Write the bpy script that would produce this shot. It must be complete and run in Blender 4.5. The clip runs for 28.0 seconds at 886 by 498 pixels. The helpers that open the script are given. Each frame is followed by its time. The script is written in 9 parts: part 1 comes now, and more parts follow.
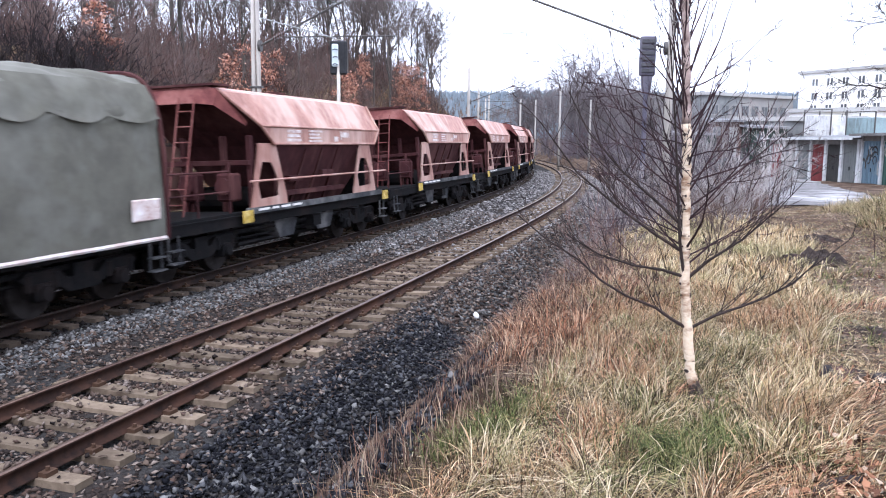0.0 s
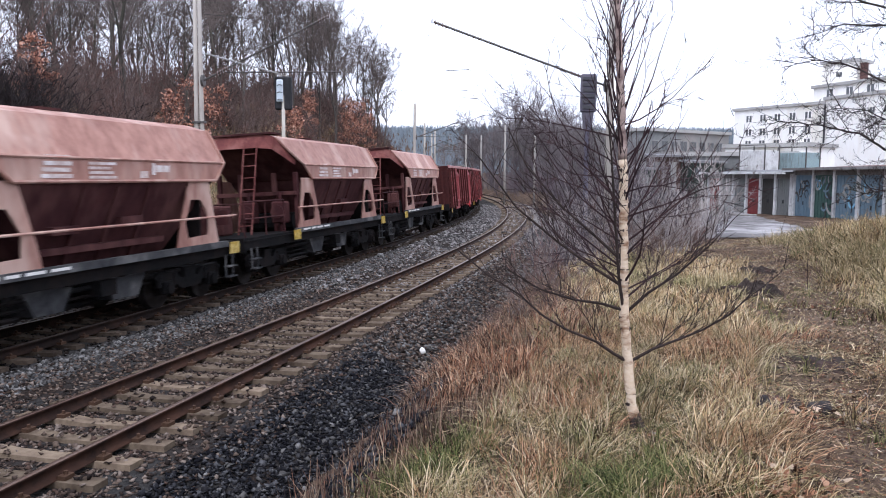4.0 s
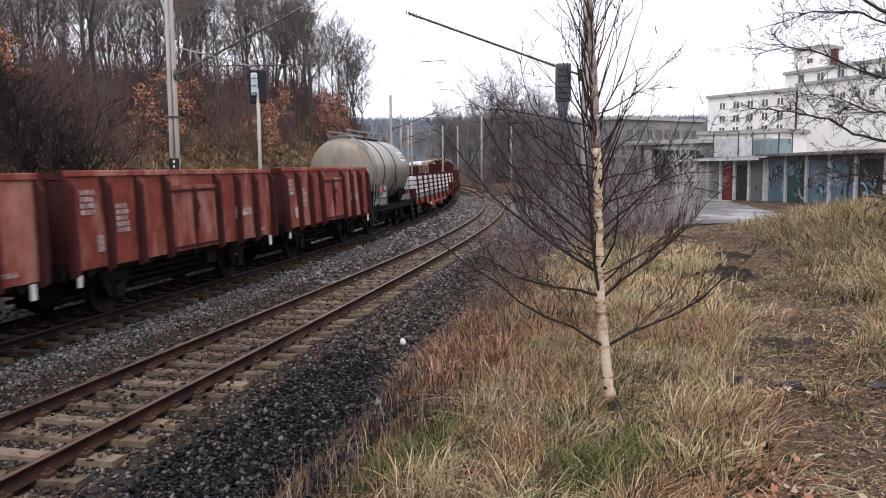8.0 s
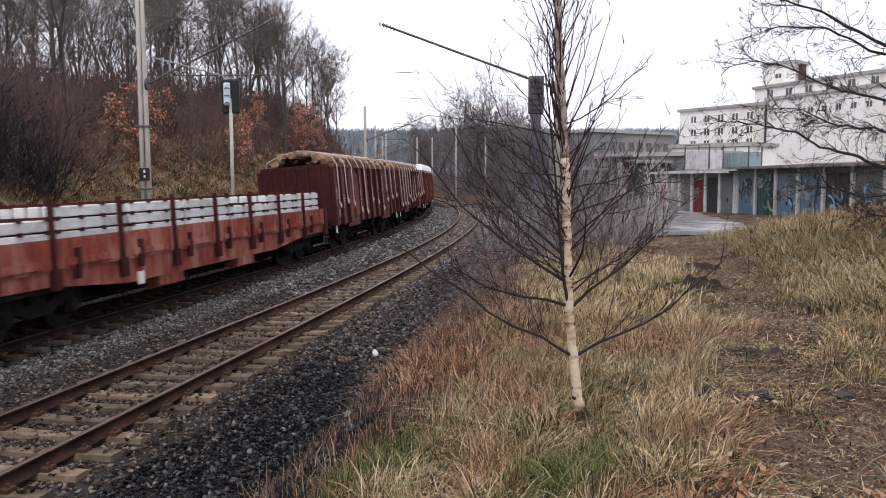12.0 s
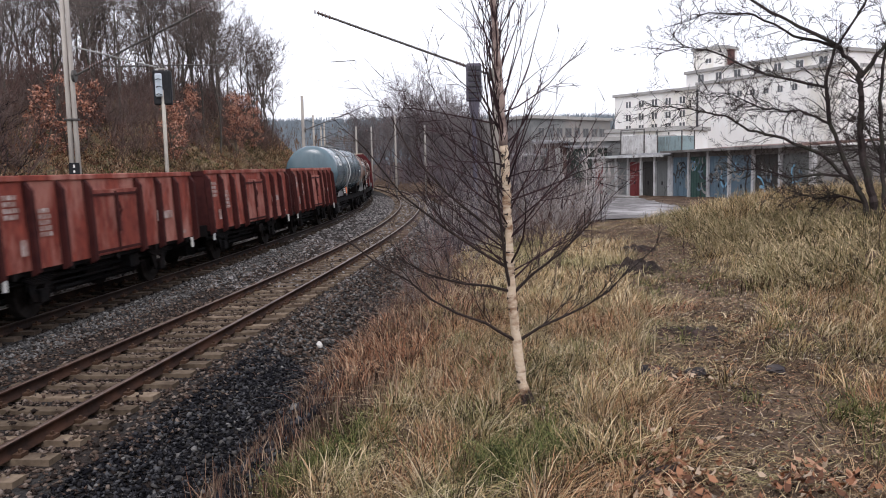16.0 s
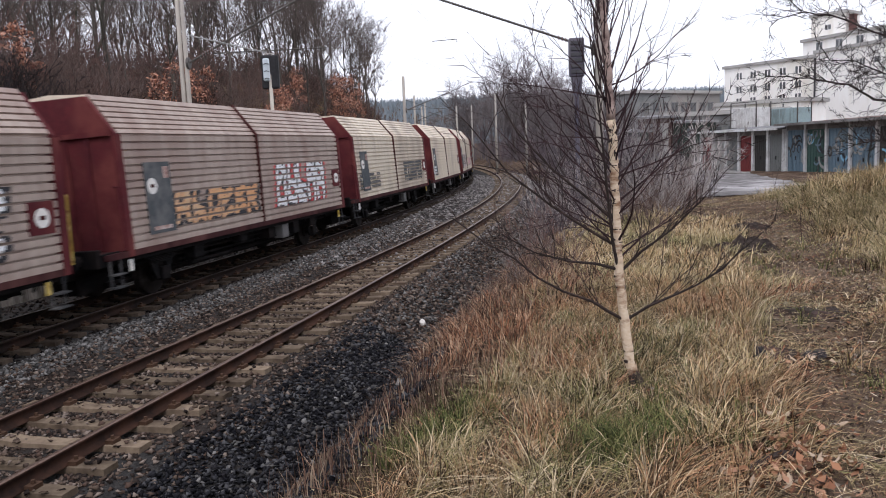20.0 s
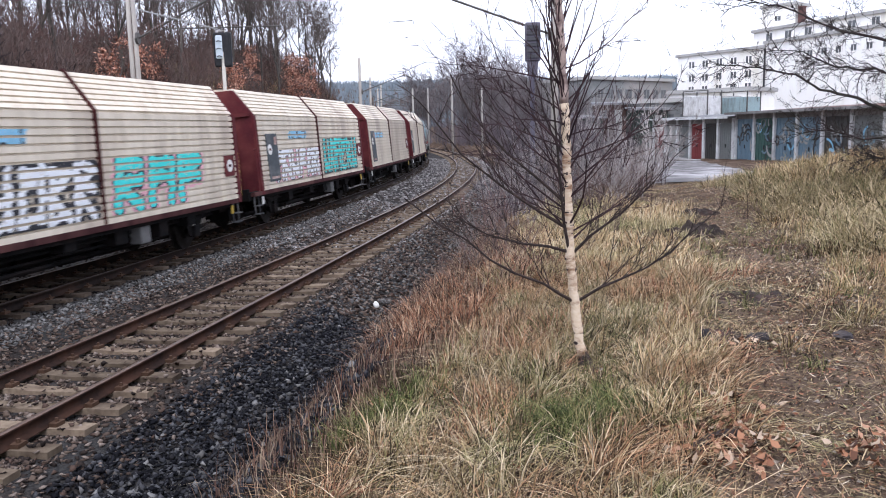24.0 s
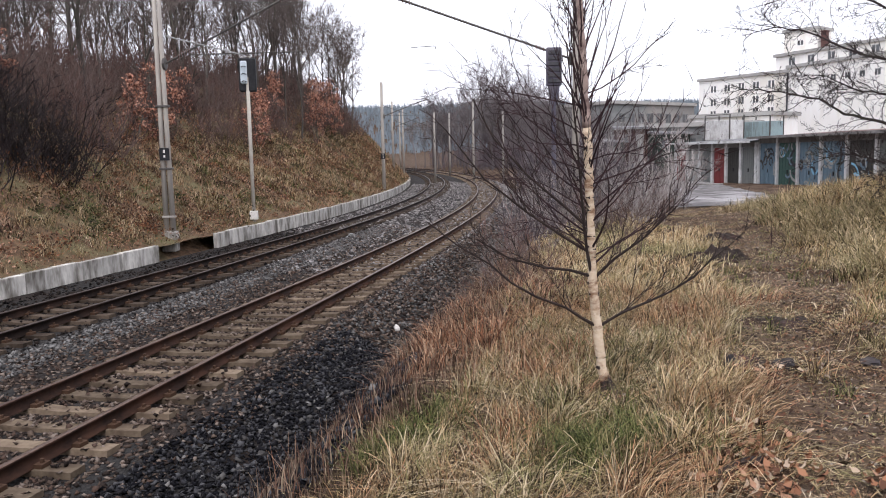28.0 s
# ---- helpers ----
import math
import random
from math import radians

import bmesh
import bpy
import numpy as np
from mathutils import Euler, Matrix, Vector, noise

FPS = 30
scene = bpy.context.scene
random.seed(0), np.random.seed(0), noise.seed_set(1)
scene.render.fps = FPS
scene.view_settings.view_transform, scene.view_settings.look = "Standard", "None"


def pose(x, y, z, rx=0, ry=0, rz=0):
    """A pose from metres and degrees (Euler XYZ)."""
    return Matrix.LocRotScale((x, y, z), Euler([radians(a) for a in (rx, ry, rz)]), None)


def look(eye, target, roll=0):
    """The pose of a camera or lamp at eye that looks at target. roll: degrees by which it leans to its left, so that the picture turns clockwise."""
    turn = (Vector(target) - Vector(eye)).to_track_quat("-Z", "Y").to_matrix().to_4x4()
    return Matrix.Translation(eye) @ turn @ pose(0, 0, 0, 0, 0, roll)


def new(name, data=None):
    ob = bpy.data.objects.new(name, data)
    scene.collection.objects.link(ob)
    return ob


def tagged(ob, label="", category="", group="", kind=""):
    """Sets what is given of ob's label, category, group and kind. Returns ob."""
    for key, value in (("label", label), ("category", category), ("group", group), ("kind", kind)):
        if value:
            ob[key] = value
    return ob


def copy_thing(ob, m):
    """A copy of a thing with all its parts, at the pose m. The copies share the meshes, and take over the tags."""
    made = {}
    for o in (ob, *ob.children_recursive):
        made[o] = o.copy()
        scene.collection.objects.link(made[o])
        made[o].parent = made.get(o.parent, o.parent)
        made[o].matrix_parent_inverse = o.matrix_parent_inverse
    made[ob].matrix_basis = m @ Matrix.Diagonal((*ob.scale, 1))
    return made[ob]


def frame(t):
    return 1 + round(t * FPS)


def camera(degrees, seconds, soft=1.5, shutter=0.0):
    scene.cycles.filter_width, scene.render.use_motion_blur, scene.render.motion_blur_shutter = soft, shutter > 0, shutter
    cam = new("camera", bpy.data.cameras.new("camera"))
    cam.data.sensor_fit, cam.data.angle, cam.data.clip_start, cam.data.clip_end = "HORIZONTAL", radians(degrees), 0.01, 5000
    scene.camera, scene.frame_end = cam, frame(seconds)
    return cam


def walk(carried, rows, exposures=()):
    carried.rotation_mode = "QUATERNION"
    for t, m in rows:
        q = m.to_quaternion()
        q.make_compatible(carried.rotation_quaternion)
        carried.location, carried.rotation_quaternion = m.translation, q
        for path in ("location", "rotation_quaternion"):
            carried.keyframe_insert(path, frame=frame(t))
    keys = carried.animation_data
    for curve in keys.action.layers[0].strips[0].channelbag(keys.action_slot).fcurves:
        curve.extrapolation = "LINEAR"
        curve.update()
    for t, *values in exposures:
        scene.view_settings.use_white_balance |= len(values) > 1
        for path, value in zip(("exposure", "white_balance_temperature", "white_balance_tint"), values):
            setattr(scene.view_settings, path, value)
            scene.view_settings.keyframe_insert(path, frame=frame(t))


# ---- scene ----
cam = camera(58.50, 28.0, soft=1.0, shutter=0.2)
PATH = [
    (0, -0.054, 0.025, 2.983, 82.186, -0.608, 6.046),
    (0.5, -0.065, 0.009, 2.97, 81.204, -0.42, 5.91),
    (1, -0.066, 0.01, 2.965, 81.569, -0.248, 5.577),
    (1.5, -0.042, 0.013, 2.979, 81.171, 1.124, 4.554),
    (2, -0.039, 0.019, 2.98, 81.337, 0.454, 4.284),
    (2.5, -0.021, 0.035, 2.99, 82.564, 0.165, 3.727),
    (3, -0.009, 0.054, 2.992, 85.548, -0.764, 4.687),
    (3.5, -0.006, 0.058, 2.987, 84.82, -1.34, 2.901),
    (5.5, -0.056, 0.041, 3.002, 84.594, 0.974, 1.942),
    (6, -0.049, 0.028, 3, 84.448, 0.618, 1.63),
    (6.5, -0.031, 0.016, 2.998, 85.042, 0.24, 1.24),
    (7, -0.024, -0, 2.995, 85.632, 0.125, 1.33),
    (7.5, -0.018, -0.007, 2.988, 84.45, 0.18, 1.438),
    (8, -0.012, -0.011, 2.988, 84.085, 0.403, 0.575),
    (8.5, -0.016, -0.008, 2.994, 84.652, 1.823, 2.283),
    (9, -0.018, -0.004, 2.992, 85.018, 2.005, 2.685),
    (9.5, -0.008, 0.012, 2.995, 83.949, 1.546, 2.732),
    (10, -0.007, 0.004, 2.985, 84.746, 0.95, 1.157),
    (10.5, 0.005, 0.003, 2.983, 84.611, 0.383, 0.042),
    (11, 0.023, 0.002, 2.981, 85.216, 0.237, -1.033),
    (11.5, 0.03, 0.011, 2.977, 85.398, 0.253, -0.927),
    (12, 0.028, 0.018, 2.972, 84.91, 0.143, -1.245),
    (12.5, 0.031, 0.008, 2.974, 85.237, 1.351, -2.05),
    (13, 0.03, 0.008, 2.979, 84.547, 1.32, -2.876),
    (13.5, 0.033, 0.009, 2.984, 83.861, 2.191, -3.696),
    (15.5, 0.021, -0.004, 2.981, 84.822, 1.406, -5.134),
    (16, 0.025, -0.005, 2.977, 84.024, 1.248, -5.553),
    (16.5, 0.024, -0.008, 2.974, 84.158, 1.441, -5.111),
    (17, 0.031, -0.005, 2.974, 84.17, 1.448, -6.175),
    (17.5, 0.036, -0.003, 2.975, 84.675, 1.671, -5.845),
    (18, 0.03, -0.008, 2.975, 84.747, 1.656, -4.925),
    (18.5, 0.018, -0.008, 2.973, 84.626, 1.472, -3.239),
    (19, 0.003, -0.009, 2.968, 83.947, 1.888, -1.612),
    (19.5, -0.008, 0.008, 2.966, 83.343, 2.002, 0.697),
    (20, -0.003, 0.011, 2.966, 82.726, 2.214, 1.651),
    (20.5, -0.002, 0.002, 2.958, 82.687, 1.723, 1.143),
    (21, 0.004, 0.007, 2.956, 82.006, 1.4, 0.196),
    (21.5, 0.008, 0.001, 2.958, 82.262, 1.761, 0.075),
    (23.5, 0.012, 0.019, 2.956, 81.176, 1.425, -1.469),
    (24, 0.011, 0.015, 2.951, 81.431, 1.215, -1.506),
    (24.5, 0.005, 0.006, 2.953, 81.987, 1.302, -0.752),
    (25, 0.003, 0.004, 2.955, 81.3, 1.378, -1.275),
    (25.5, 0.011, 0.012, 2.951, 81.688, 1.295, -1.334),
    (26, 0.01, 0.009, 2.953, 82.652, 2.044, -0.274),
    (26.5, 0.014, 0.016, 2.956, 81.905, 2.779, -0.388),
    (27, 0.007, 0.003, 2.952, 82.199, 2.529, -0.912),
    (27.5, -0.009, -0.001, 2.951, 82.055, 1.215, -0.065),
    (28, 0, -0, 2.953, 83.162, 1.158, 0),
]
EXPO = [(0, 1.42, 5440, 16), (1.5, 1.4, 5440, 16), (2.2, 1.29, 5470, 16), (3, 1.03, 5490, 16), (6, 0.63, 6030, 16), (8, 0.5, 6130, 16), (11.2, 0.46, 6130, 16), (12, 0.4, 6130, 16), (13, 0.36, 6130, 16), (15.5, 0.38, 6150, 16), (16.8, 0.45, 6130, 16), (18.5, 0.29, 6080, 16), (20, 0.4, 6050, 16), (21.5, 0.58, 5980, 16), (24, 0.88, 5660, 16), (25.5, 0.85, 5660, 16), (26.5, 0.74, 5720, 16), (28, 0.64, 6130, 16)]
walk(cam, [(t, pose(x, y, z, rx, ry, rz)) for t, x, y, z, rx, ry, rz in PATH], EXPO)

# ---- light: a bright overcast sky, a weak wide sun ----
world = bpy.data.worlds.new("sky")
scene.world = world
world.use_nodes = True
wn, wl = world.node_tree.nodes, world.node_tree.links
sky = wn.new("ShaderNodeTexSky")
sky.sky_type, sky.sun_disc = "NISHITA", False
sky.sun_elevation, sky.sun_rotation = radians(55), radians(188)
sky.air_density, sky.dust_density, sky.ozone_density = 1.0, 6.0, 1.0
cloud = wn.new("ShaderNodeMix")
cloud.data_type = "RGBA"
cloud.inputs["Factor"].default_value = 0.88
cloud.inputs["B"].default_value = (9.6, 9.75, 10.0, 1)
wl.new(sky.outputs["Color"], cloud.inputs["A"])
wl.new(cloud.outputs["Result"], wn["Background"].inputs["Color"])
wn["Background"].inputs["Strength"].default_value = 0.105
sun = new("sun", bpy.data.lights.new("sun", "SUN"))
sun.data.energy, sun.data.angle, sun.data.color = 1.0, radians(25), (1.0, 0.95, 0.89)
sun.matrix_world = look((0, 0, 50), (3, 21, 20))
scene.view_settings.exposure = 0.0


# ---- materials ----
def mat(name, c1, c2=None, c3=None, scale=6.0, big=0.5, rough=0.8, metal=0.0, bump=0.3, bscale=30.0, rand=0.0, spec=0.4,
        stretch=(1, 1, 1), dist=0.02, amount=0.5, dirt=None, trans=0.0):
    """c1 and c2 mixed by a fine grain, c3 in large patches; rand: change of value from object to object."""
    m = bpy.data.materials.new(name)
    m.use_nodes = True
    n, l = m.node_tree.nodes, m.node_tree.links
    b = n["Principled BSDF"]
    c2, c3 = c2 or tuple(min(1, v * 0.8) for v in c1), c3 or c1
    tc, mp, oi = n.new("ShaderNodeTexCoord"), n.new("ShaderNodeMapping"), n.new("ShaderNodeObjectInfo")
    add = n.new("ShaderNodeVectorMath")
    add.operation = "MULTIPLY_ADD"
    l.new(oi.outputs["Random"], add.inputs[0])
    add.inputs[1].default_value = (37, 19, 53)
    l.new(tc.outputs["Object"], add.inputs[2])
    l.new(add.outputs[0], mp.inputs["Vector"])
    mp.inputs["Scale"].default_value = stretch
    fine, patch = n.new("ShaderNodeTexNoise"), n.new("ShaderNodeTexNoise")
    for node, s, d in ((fine, scale, 5), (patch, big, 4)):
        l.new(mp.outputs[0], node.inputs["Vector"])
        node.inputs["Scale"].default_value, node.inputs["Detail"].default_value = s, d
        node.inputs["Roughness"].default_value = 0.65
    r1, r2 = n.new("ShaderNodeMapRange"), n.new("ShaderNodeMapRange")
    for r, node, lo, hi in ((r1, fine, 0.35, 0.65), (r2, patch, 0.62 - 0.3 * amount, 0.7 - 0.1 * amount)):
        l.new(node.outputs["Fac"], r.inputs["Value"])
        r.inputs["From Min"].default_value, r.inputs["From Max"].default_value = lo, hi
    m1, m2 = n.new("ShaderNodeMix"), n.new("ShaderNodeMix")
    for x in (m1, m2):
        x.data_type = "RGBA"
    m1.inputs["A"].default_value, m1.inputs["B"].default_value = (*c1, 1), (*c2, 1)
    m2.inputs["B"].default_value = (*c3, 1)
    l.new(r1.outputs[0], m1.inputs["Factor"])
    l.new(r2.outputs[0], m2.inputs["Factor"])
    l.new(m1.outputs["Result"], m2.inputs["A"])
    out = m2.outputs["Result"]
    if rand:
        hs, vr = n.new("ShaderNodeHueSaturation"), n.new("ShaderNodeMapRange")
        l.new(oi.outputs["Random"], vr.inputs["Value"])
        vr.inputs["To Min"].default_value, vr.inputs["To Max"].default_value = 1 - rand, 1 + rand
        l.new(vr.outputs[0], hs.inputs["Value"])
        l.new(out, hs.inputs["Color"])
        out = hs.outputs["Color"]
    l.new(out, b.inputs["Base Color"])
    b.inputs["Roughness"].default_value, b.inputs["Metallic"].default_value = rough, metal
    b.inputs["Specular IOR Level"].default_value = spec if rough < 0.5 else 0.2 if rough < 0.7 else 0.06
    if bump:
        bn, bp = n.new("ShaderNodeTexNoise"), n.new("ShaderNodeBump")
        l.new(mp.outputs[0], bn.inputs["Vector"])
        bn.inputs["Scale"].default_value, bn.inputs["Detail"].default_value = bscale, 4
        l.new(bn.outputs["Fac"], bp.inputs["Height"])
        bp.inputs["Strength"].default_value, bp.inputs["Distance"].default_value = bump, dist
        l.new(bp.outputs[0], b.inputs["Normal"])
    return m


def island_mat(name, stops, rough=0.9, spec=0.05, patch=None, pscale=0.8):
    """Each loose piece of the mesh takes its own colour from the ramp."""
    m = bpy.data.materials.new(name)
    m.use_nodes = True
    n, l = m.node_tree.nodes, m.node_tree.links
    g, ramp = n.new("ShaderNodeNewGeometry"), n.new("ShaderNodeValToRGB")
    l.new(g.outputs["Random Per Island"], ramp.inputs["Fac"])
    e = ramp.color_ramp.elements
    while len(e) < len(stops):
        e.new(0.5)
    for i, c in enumerate(stops):
        e[i].position, e[i].color = i / len(stops), (*c, 1)
    ramp.color_ramp.interpolation = "CONSTANT"
    b = n["Principled BSDF"]
    out = ramp.outputs["Color"]
    if patch:
        # a second set of colours in patches of the ground
        tc, no, mr, mx, ramp2 = n.new("ShaderNodeTexCoord"), n.new("ShaderNodeTexNoise"), n.new("ShaderNodeMapRange"), n.new("ShaderNodeMix"), n.new("ShaderNodeValToRGB")
        l.new(tc.outputs["Object"], no.inputs["Vector"])
        no.inputs["Scale"].default_value, no.inputs["Detail"].default_value = pscale, 3
        l.new(no.outputs["Fac"], mr.inputs["Value"])
        mr.inputs["From Min"].default_value, mr.inputs["From Max"].default_value = 0.42, 0.6
        l.new(g.outputs["Random Per Island"], ramp2.inputs["Fac"])
        e = ramp2.color_ramp.elements
        while len(e) < len(patch):
            e.new(0.5)
        for i, c in enumerate(patch):
            e[i].position, e[i].color = i / len(patch), (*c, 1)
        ramp2.color_ramp.interpolation = "CONSTANT"
        mx.data_type = "RGBA"
        l.new(mr.outputs[0], mx.inputs["Factor"])
        l.new(out, mx.inputs["A"])
        l.new(ramp2.outputs["Color"], mx.inputs["B"])
        out = mx.outputs["Result"]
    l.new(out, b.inputs["Base Color"])
    b.inputs["Roughness"].default_value, b.inputs["Specular IOR Level"].default_value = rough, spec
    return m


# ---- mesh helpers ----
def part(name, bm, material, parent=None, label="", smooth=False):
    me = bpy.data.meshes.new(name)
    bm.to_mesh(me)
    bm.free()
    return part_mesh(name, me, material, parent, label, smooth)


def part_mesh(name, me, material, parent=None, label="", smooth=False):
    for m in material if isinstance(material, (list, tuple)) else [material]:
        me.materials.append(m)
    if smooth:
        me.shade_smooth()
    ob = new(name, me)
    if parent is not None:
        ob.parent = parent
    if label:
        ob["label"] = label
    return ob


def box(bm, x0, x1, y0, y1, z0, z1, bevel=0.0, m=None):
    vs = [bm.verts.new((x, y, z)) for x in (x0, x1) for y in (y0, y1) for z in (z0, z1)]
    fs = [bm.faces.new([vs[i] for i in q]) for q in ((0, 1, 3, 2), (4, 6, 7, 5), (0, 4, 5, 1), (2, 3, 7, 6), (0, 2, 6, 4), (1, 5, 7, 3))]
    if bevel:
        es = {e for f in fs for e in f.edges}
        r = bmesh.ops.bevel(bm, geom=list(es), offset=bevel, segments=1, affect="EDGES")
        vs = list({v for f in r["faces"] for v in f.verts} | {v for v in vs if v.is_valid})
    if m is not None:
        bmesh.ops.transform(bm, matrix=m, verts=[v for v in vs if v.is_valid])
    return vs


def prism(bm, poly, y0, y1, axis="y"):
    """A closed outline in (x, z), pushed from y0 to y1; axis 'x': outline in (y, z), pushed along x."""
    def at(a, c, d):
        return (a, d, c) if axis == "y" else ((d, a, c) if axis == "x" else (a, c, d))
    v0 = [bm.verts.new(at(a, c, y0)) for a, c in poly]
    v1 = [bm.verts.new(at(a, c, y1)) for a, c in poly]
    k = len(poly)
    bm.faces.new(v0)
    bm.faces.new(v1[::-1])
    for i in range(k):
        j = (i + 1) % k
        bm.faces.new((v0[i], v1[i], v1[j], v0[j]))


def tube(bm, pts, r, n=6, cap=True):
    """A round bar along a line of points; r: a radius, or one for each point."""
    pts = [Vector(q) for q in pts]
    rs = r if isinstance(r, (list, tuple)) else [r] * len(pts)
    rings, side = [], None
    for i, q in enumerate(pts):
        d = (pts[min(i + 1, len(pts) - 1)] - pts[max(i - 1, 0)]).normalized()
        if side is None:
            side = d.cross(Vector((0, 0, 1)) if abs(d.z) < 0.9 else Vector((1, 0, 0))).normalized()
        side = (side - d * side.dot(d)).normalized()
        up = d.cross(side)
        rings.append([bm.verts.new(q + (side * math.cos(a) + up * math.sin(a)) * rs[i]) for a in (2 * math.pi * k / n for k in range(n))])
    for a, b in zip(rings, rings[1:]):
        for k in range(n):
            bm.faces.new((a[k], a[(k + 1) % n], b[(k + 1) % n], b[k]))
    if cap:
        bm.faces.new(rings[0][::-1])
        bm.faces.new(rings[-1])


def disc(bm, c, r, w, n=16, axis="y"):
    """A flat drum with its axle along y (or x)."""
    d = Vector((0, w / 2, 0)) if axis == "y" else (Vector((w / 2, 0, 0)) if axis == "x" else Vector((0, 0, w / 2)))
    tube(bm, [Vector(c) - d, Vector(c) + d], r, n)


def thing(name, label, category, group="", kind="", at=None):
    ob = tagged(new(name), label, category, group, kind)
    if at is not None:
        ob.matrix_basis = at
    return ob


def mesh_of(name, verts, faces):
    me = bpy.data.meshes.new(name)
    me.from_pydata([tuple(v) for v in verts], [], [tuple(f) for f in faces])
    me.update()
    return me


def mesh_fast(name, verts, quads):
    """numpy arrays of corners and of equal-sided faces."""
    me = bpy.data.meshes.new(name)
    k = quads.shape[1]
    me.vertices.add(len(verts))
    me.vertices.foreach_set("co", np.asarray(verts, np.float32).ravel())
    me.loops.add(quads.size)
    me.loops.foreach_set("vertex_index", quads.astype(np.int32).ravel())
    me.polygons.add(len(quads))
    me.polygons.foreach_set("loop_start", np.arange(0, quads.size, k, dtype=np.int32))
    me.update(calc_edges=True)
    me.validate()
    return me


# ---- the line: a left-hand curve; s runs from the eye into the distance, lat to the right of the near track's centre ----
SPACING = 4.596
KN = [-600, -8, 0, 15.6, 31.2, 46.8, 62.4, 78, 93.6, 114, 145, 600]
KV = [0, 0, -0.0006, 0.00122, 0.00303, 0.00385, 0.00368, 0.00307, 0.0025, 0.0022, 0.004, 0.0042]
S_ = np.arange(-600, 601, 0.5)
K_ = np.interp(S_, KN, KV)
TH_ = np.concatenate([[0], np.cumsum((K_[1:] + K_[:-1]) * 0.25)])
TH_ += radians(-12.305) - np.interp(0, S_, TH_)
_m = (TH_[1:] + TH_[:-1]) / 2
CX_ = np.concatenate([[0], np.cumsum(-np.sin(_m) * 0.5)])
CY_ = np.concatenate([[0], np.cumsum(np.cos(_m) * 0.5)])
CX_ += -6.811 - np.interp(0, S_, CX_)
CY_ -= np.interp(0, S_, CY_)
CANT_ = np.clip(K_ / 0.004, 0, 1) * 0.15


def line(s, lat=0.0):
    """x, y, heading at s, lat metres to the right."""
    x, y, t = np.interp(s, S_, CX_), np.interp(s, S_, CY_), np.interp(s, S_, TH_)
    return x + lat * np.cos(t), y + lat * np.sin(t), t


# the far track's own length
SB_ = np.concatenate([[0], np.cumsum(0.5 * (1 - SPACING * (K_[1:] + K_[:-1]) / 2))])
SB_ -= np.interp(0, S_, SB_)


def cant(s):
    return np.interp(s, S_, CANT_)


def far_pose(sb, z=0.0):
    """The pose on the far track at its own length sb: x along the rails, away from the eye."""
    s = float(np.interp(sb, SB_, S_))
    x, y, t = line(s, -SPACING)
    return pose(x, y, z, 0, 0, math.degrees(t) + 90) @ pose(0, 0, 0, -math.degrees(math.atan2(cant(s), 1.506)), 0, 0)


def near(P):
    """s and lat of points (n, 2)."""
    P = np.asarray(P, float)
    s, lat = np.empty(len(P)), np.empty(len(P))
    C = np.stack([CX_[::4], CY_[::4]], 1)
    for i in range(0, len(P), 4000):
        q = P[i:i + 4000]
        d = (q[:, None, 0] - C[None, :, 0]) ** 2 + (q[:, None, 1] - C[None, :, 1]) ** 2
        j = d.argmin(1) * 4
        dx, dy = q[:, 0] - CX_[j], q[:, 1] - CY_[j]
        s[i:i + 4000] = S_[j] - dx * np.sin(TH_[j]) + dy * np.cos(TH_[j])
        lat[i:i + 4000] = dx * np.cos(TH_[j]) + dy * np.sin(TH_[j])
    return s, lat


def bed(s, lat):
    """Height of the ballast."""
    c = cant(s)
    w = np.clip((lat + 3.0) / 1.4, 0, 1)
    a = np.clip(lat, -1.5, 1.7) / 1.506 * c * w + np.clip(lat + SPACING, -1.5, 1.5) / 1.506 * c * (1 - w)
    z = -0.235 + a
    z = np.where(lat > 1.75, z - (lat - 1.75) * 0.55, z)
    return z


def wob(x, y, f, seed=0.0):
    return (np.sin(x * f + 1.3 + seed) * np.cos(y * f * 1.13 + 0.7 + seed * 2) + 0.6 * np.sin(x * f * 2.3 + y * f * 1.9 + seed) * np.cos(y * f * 2.7 - x * f * 0.8)) / 1.6


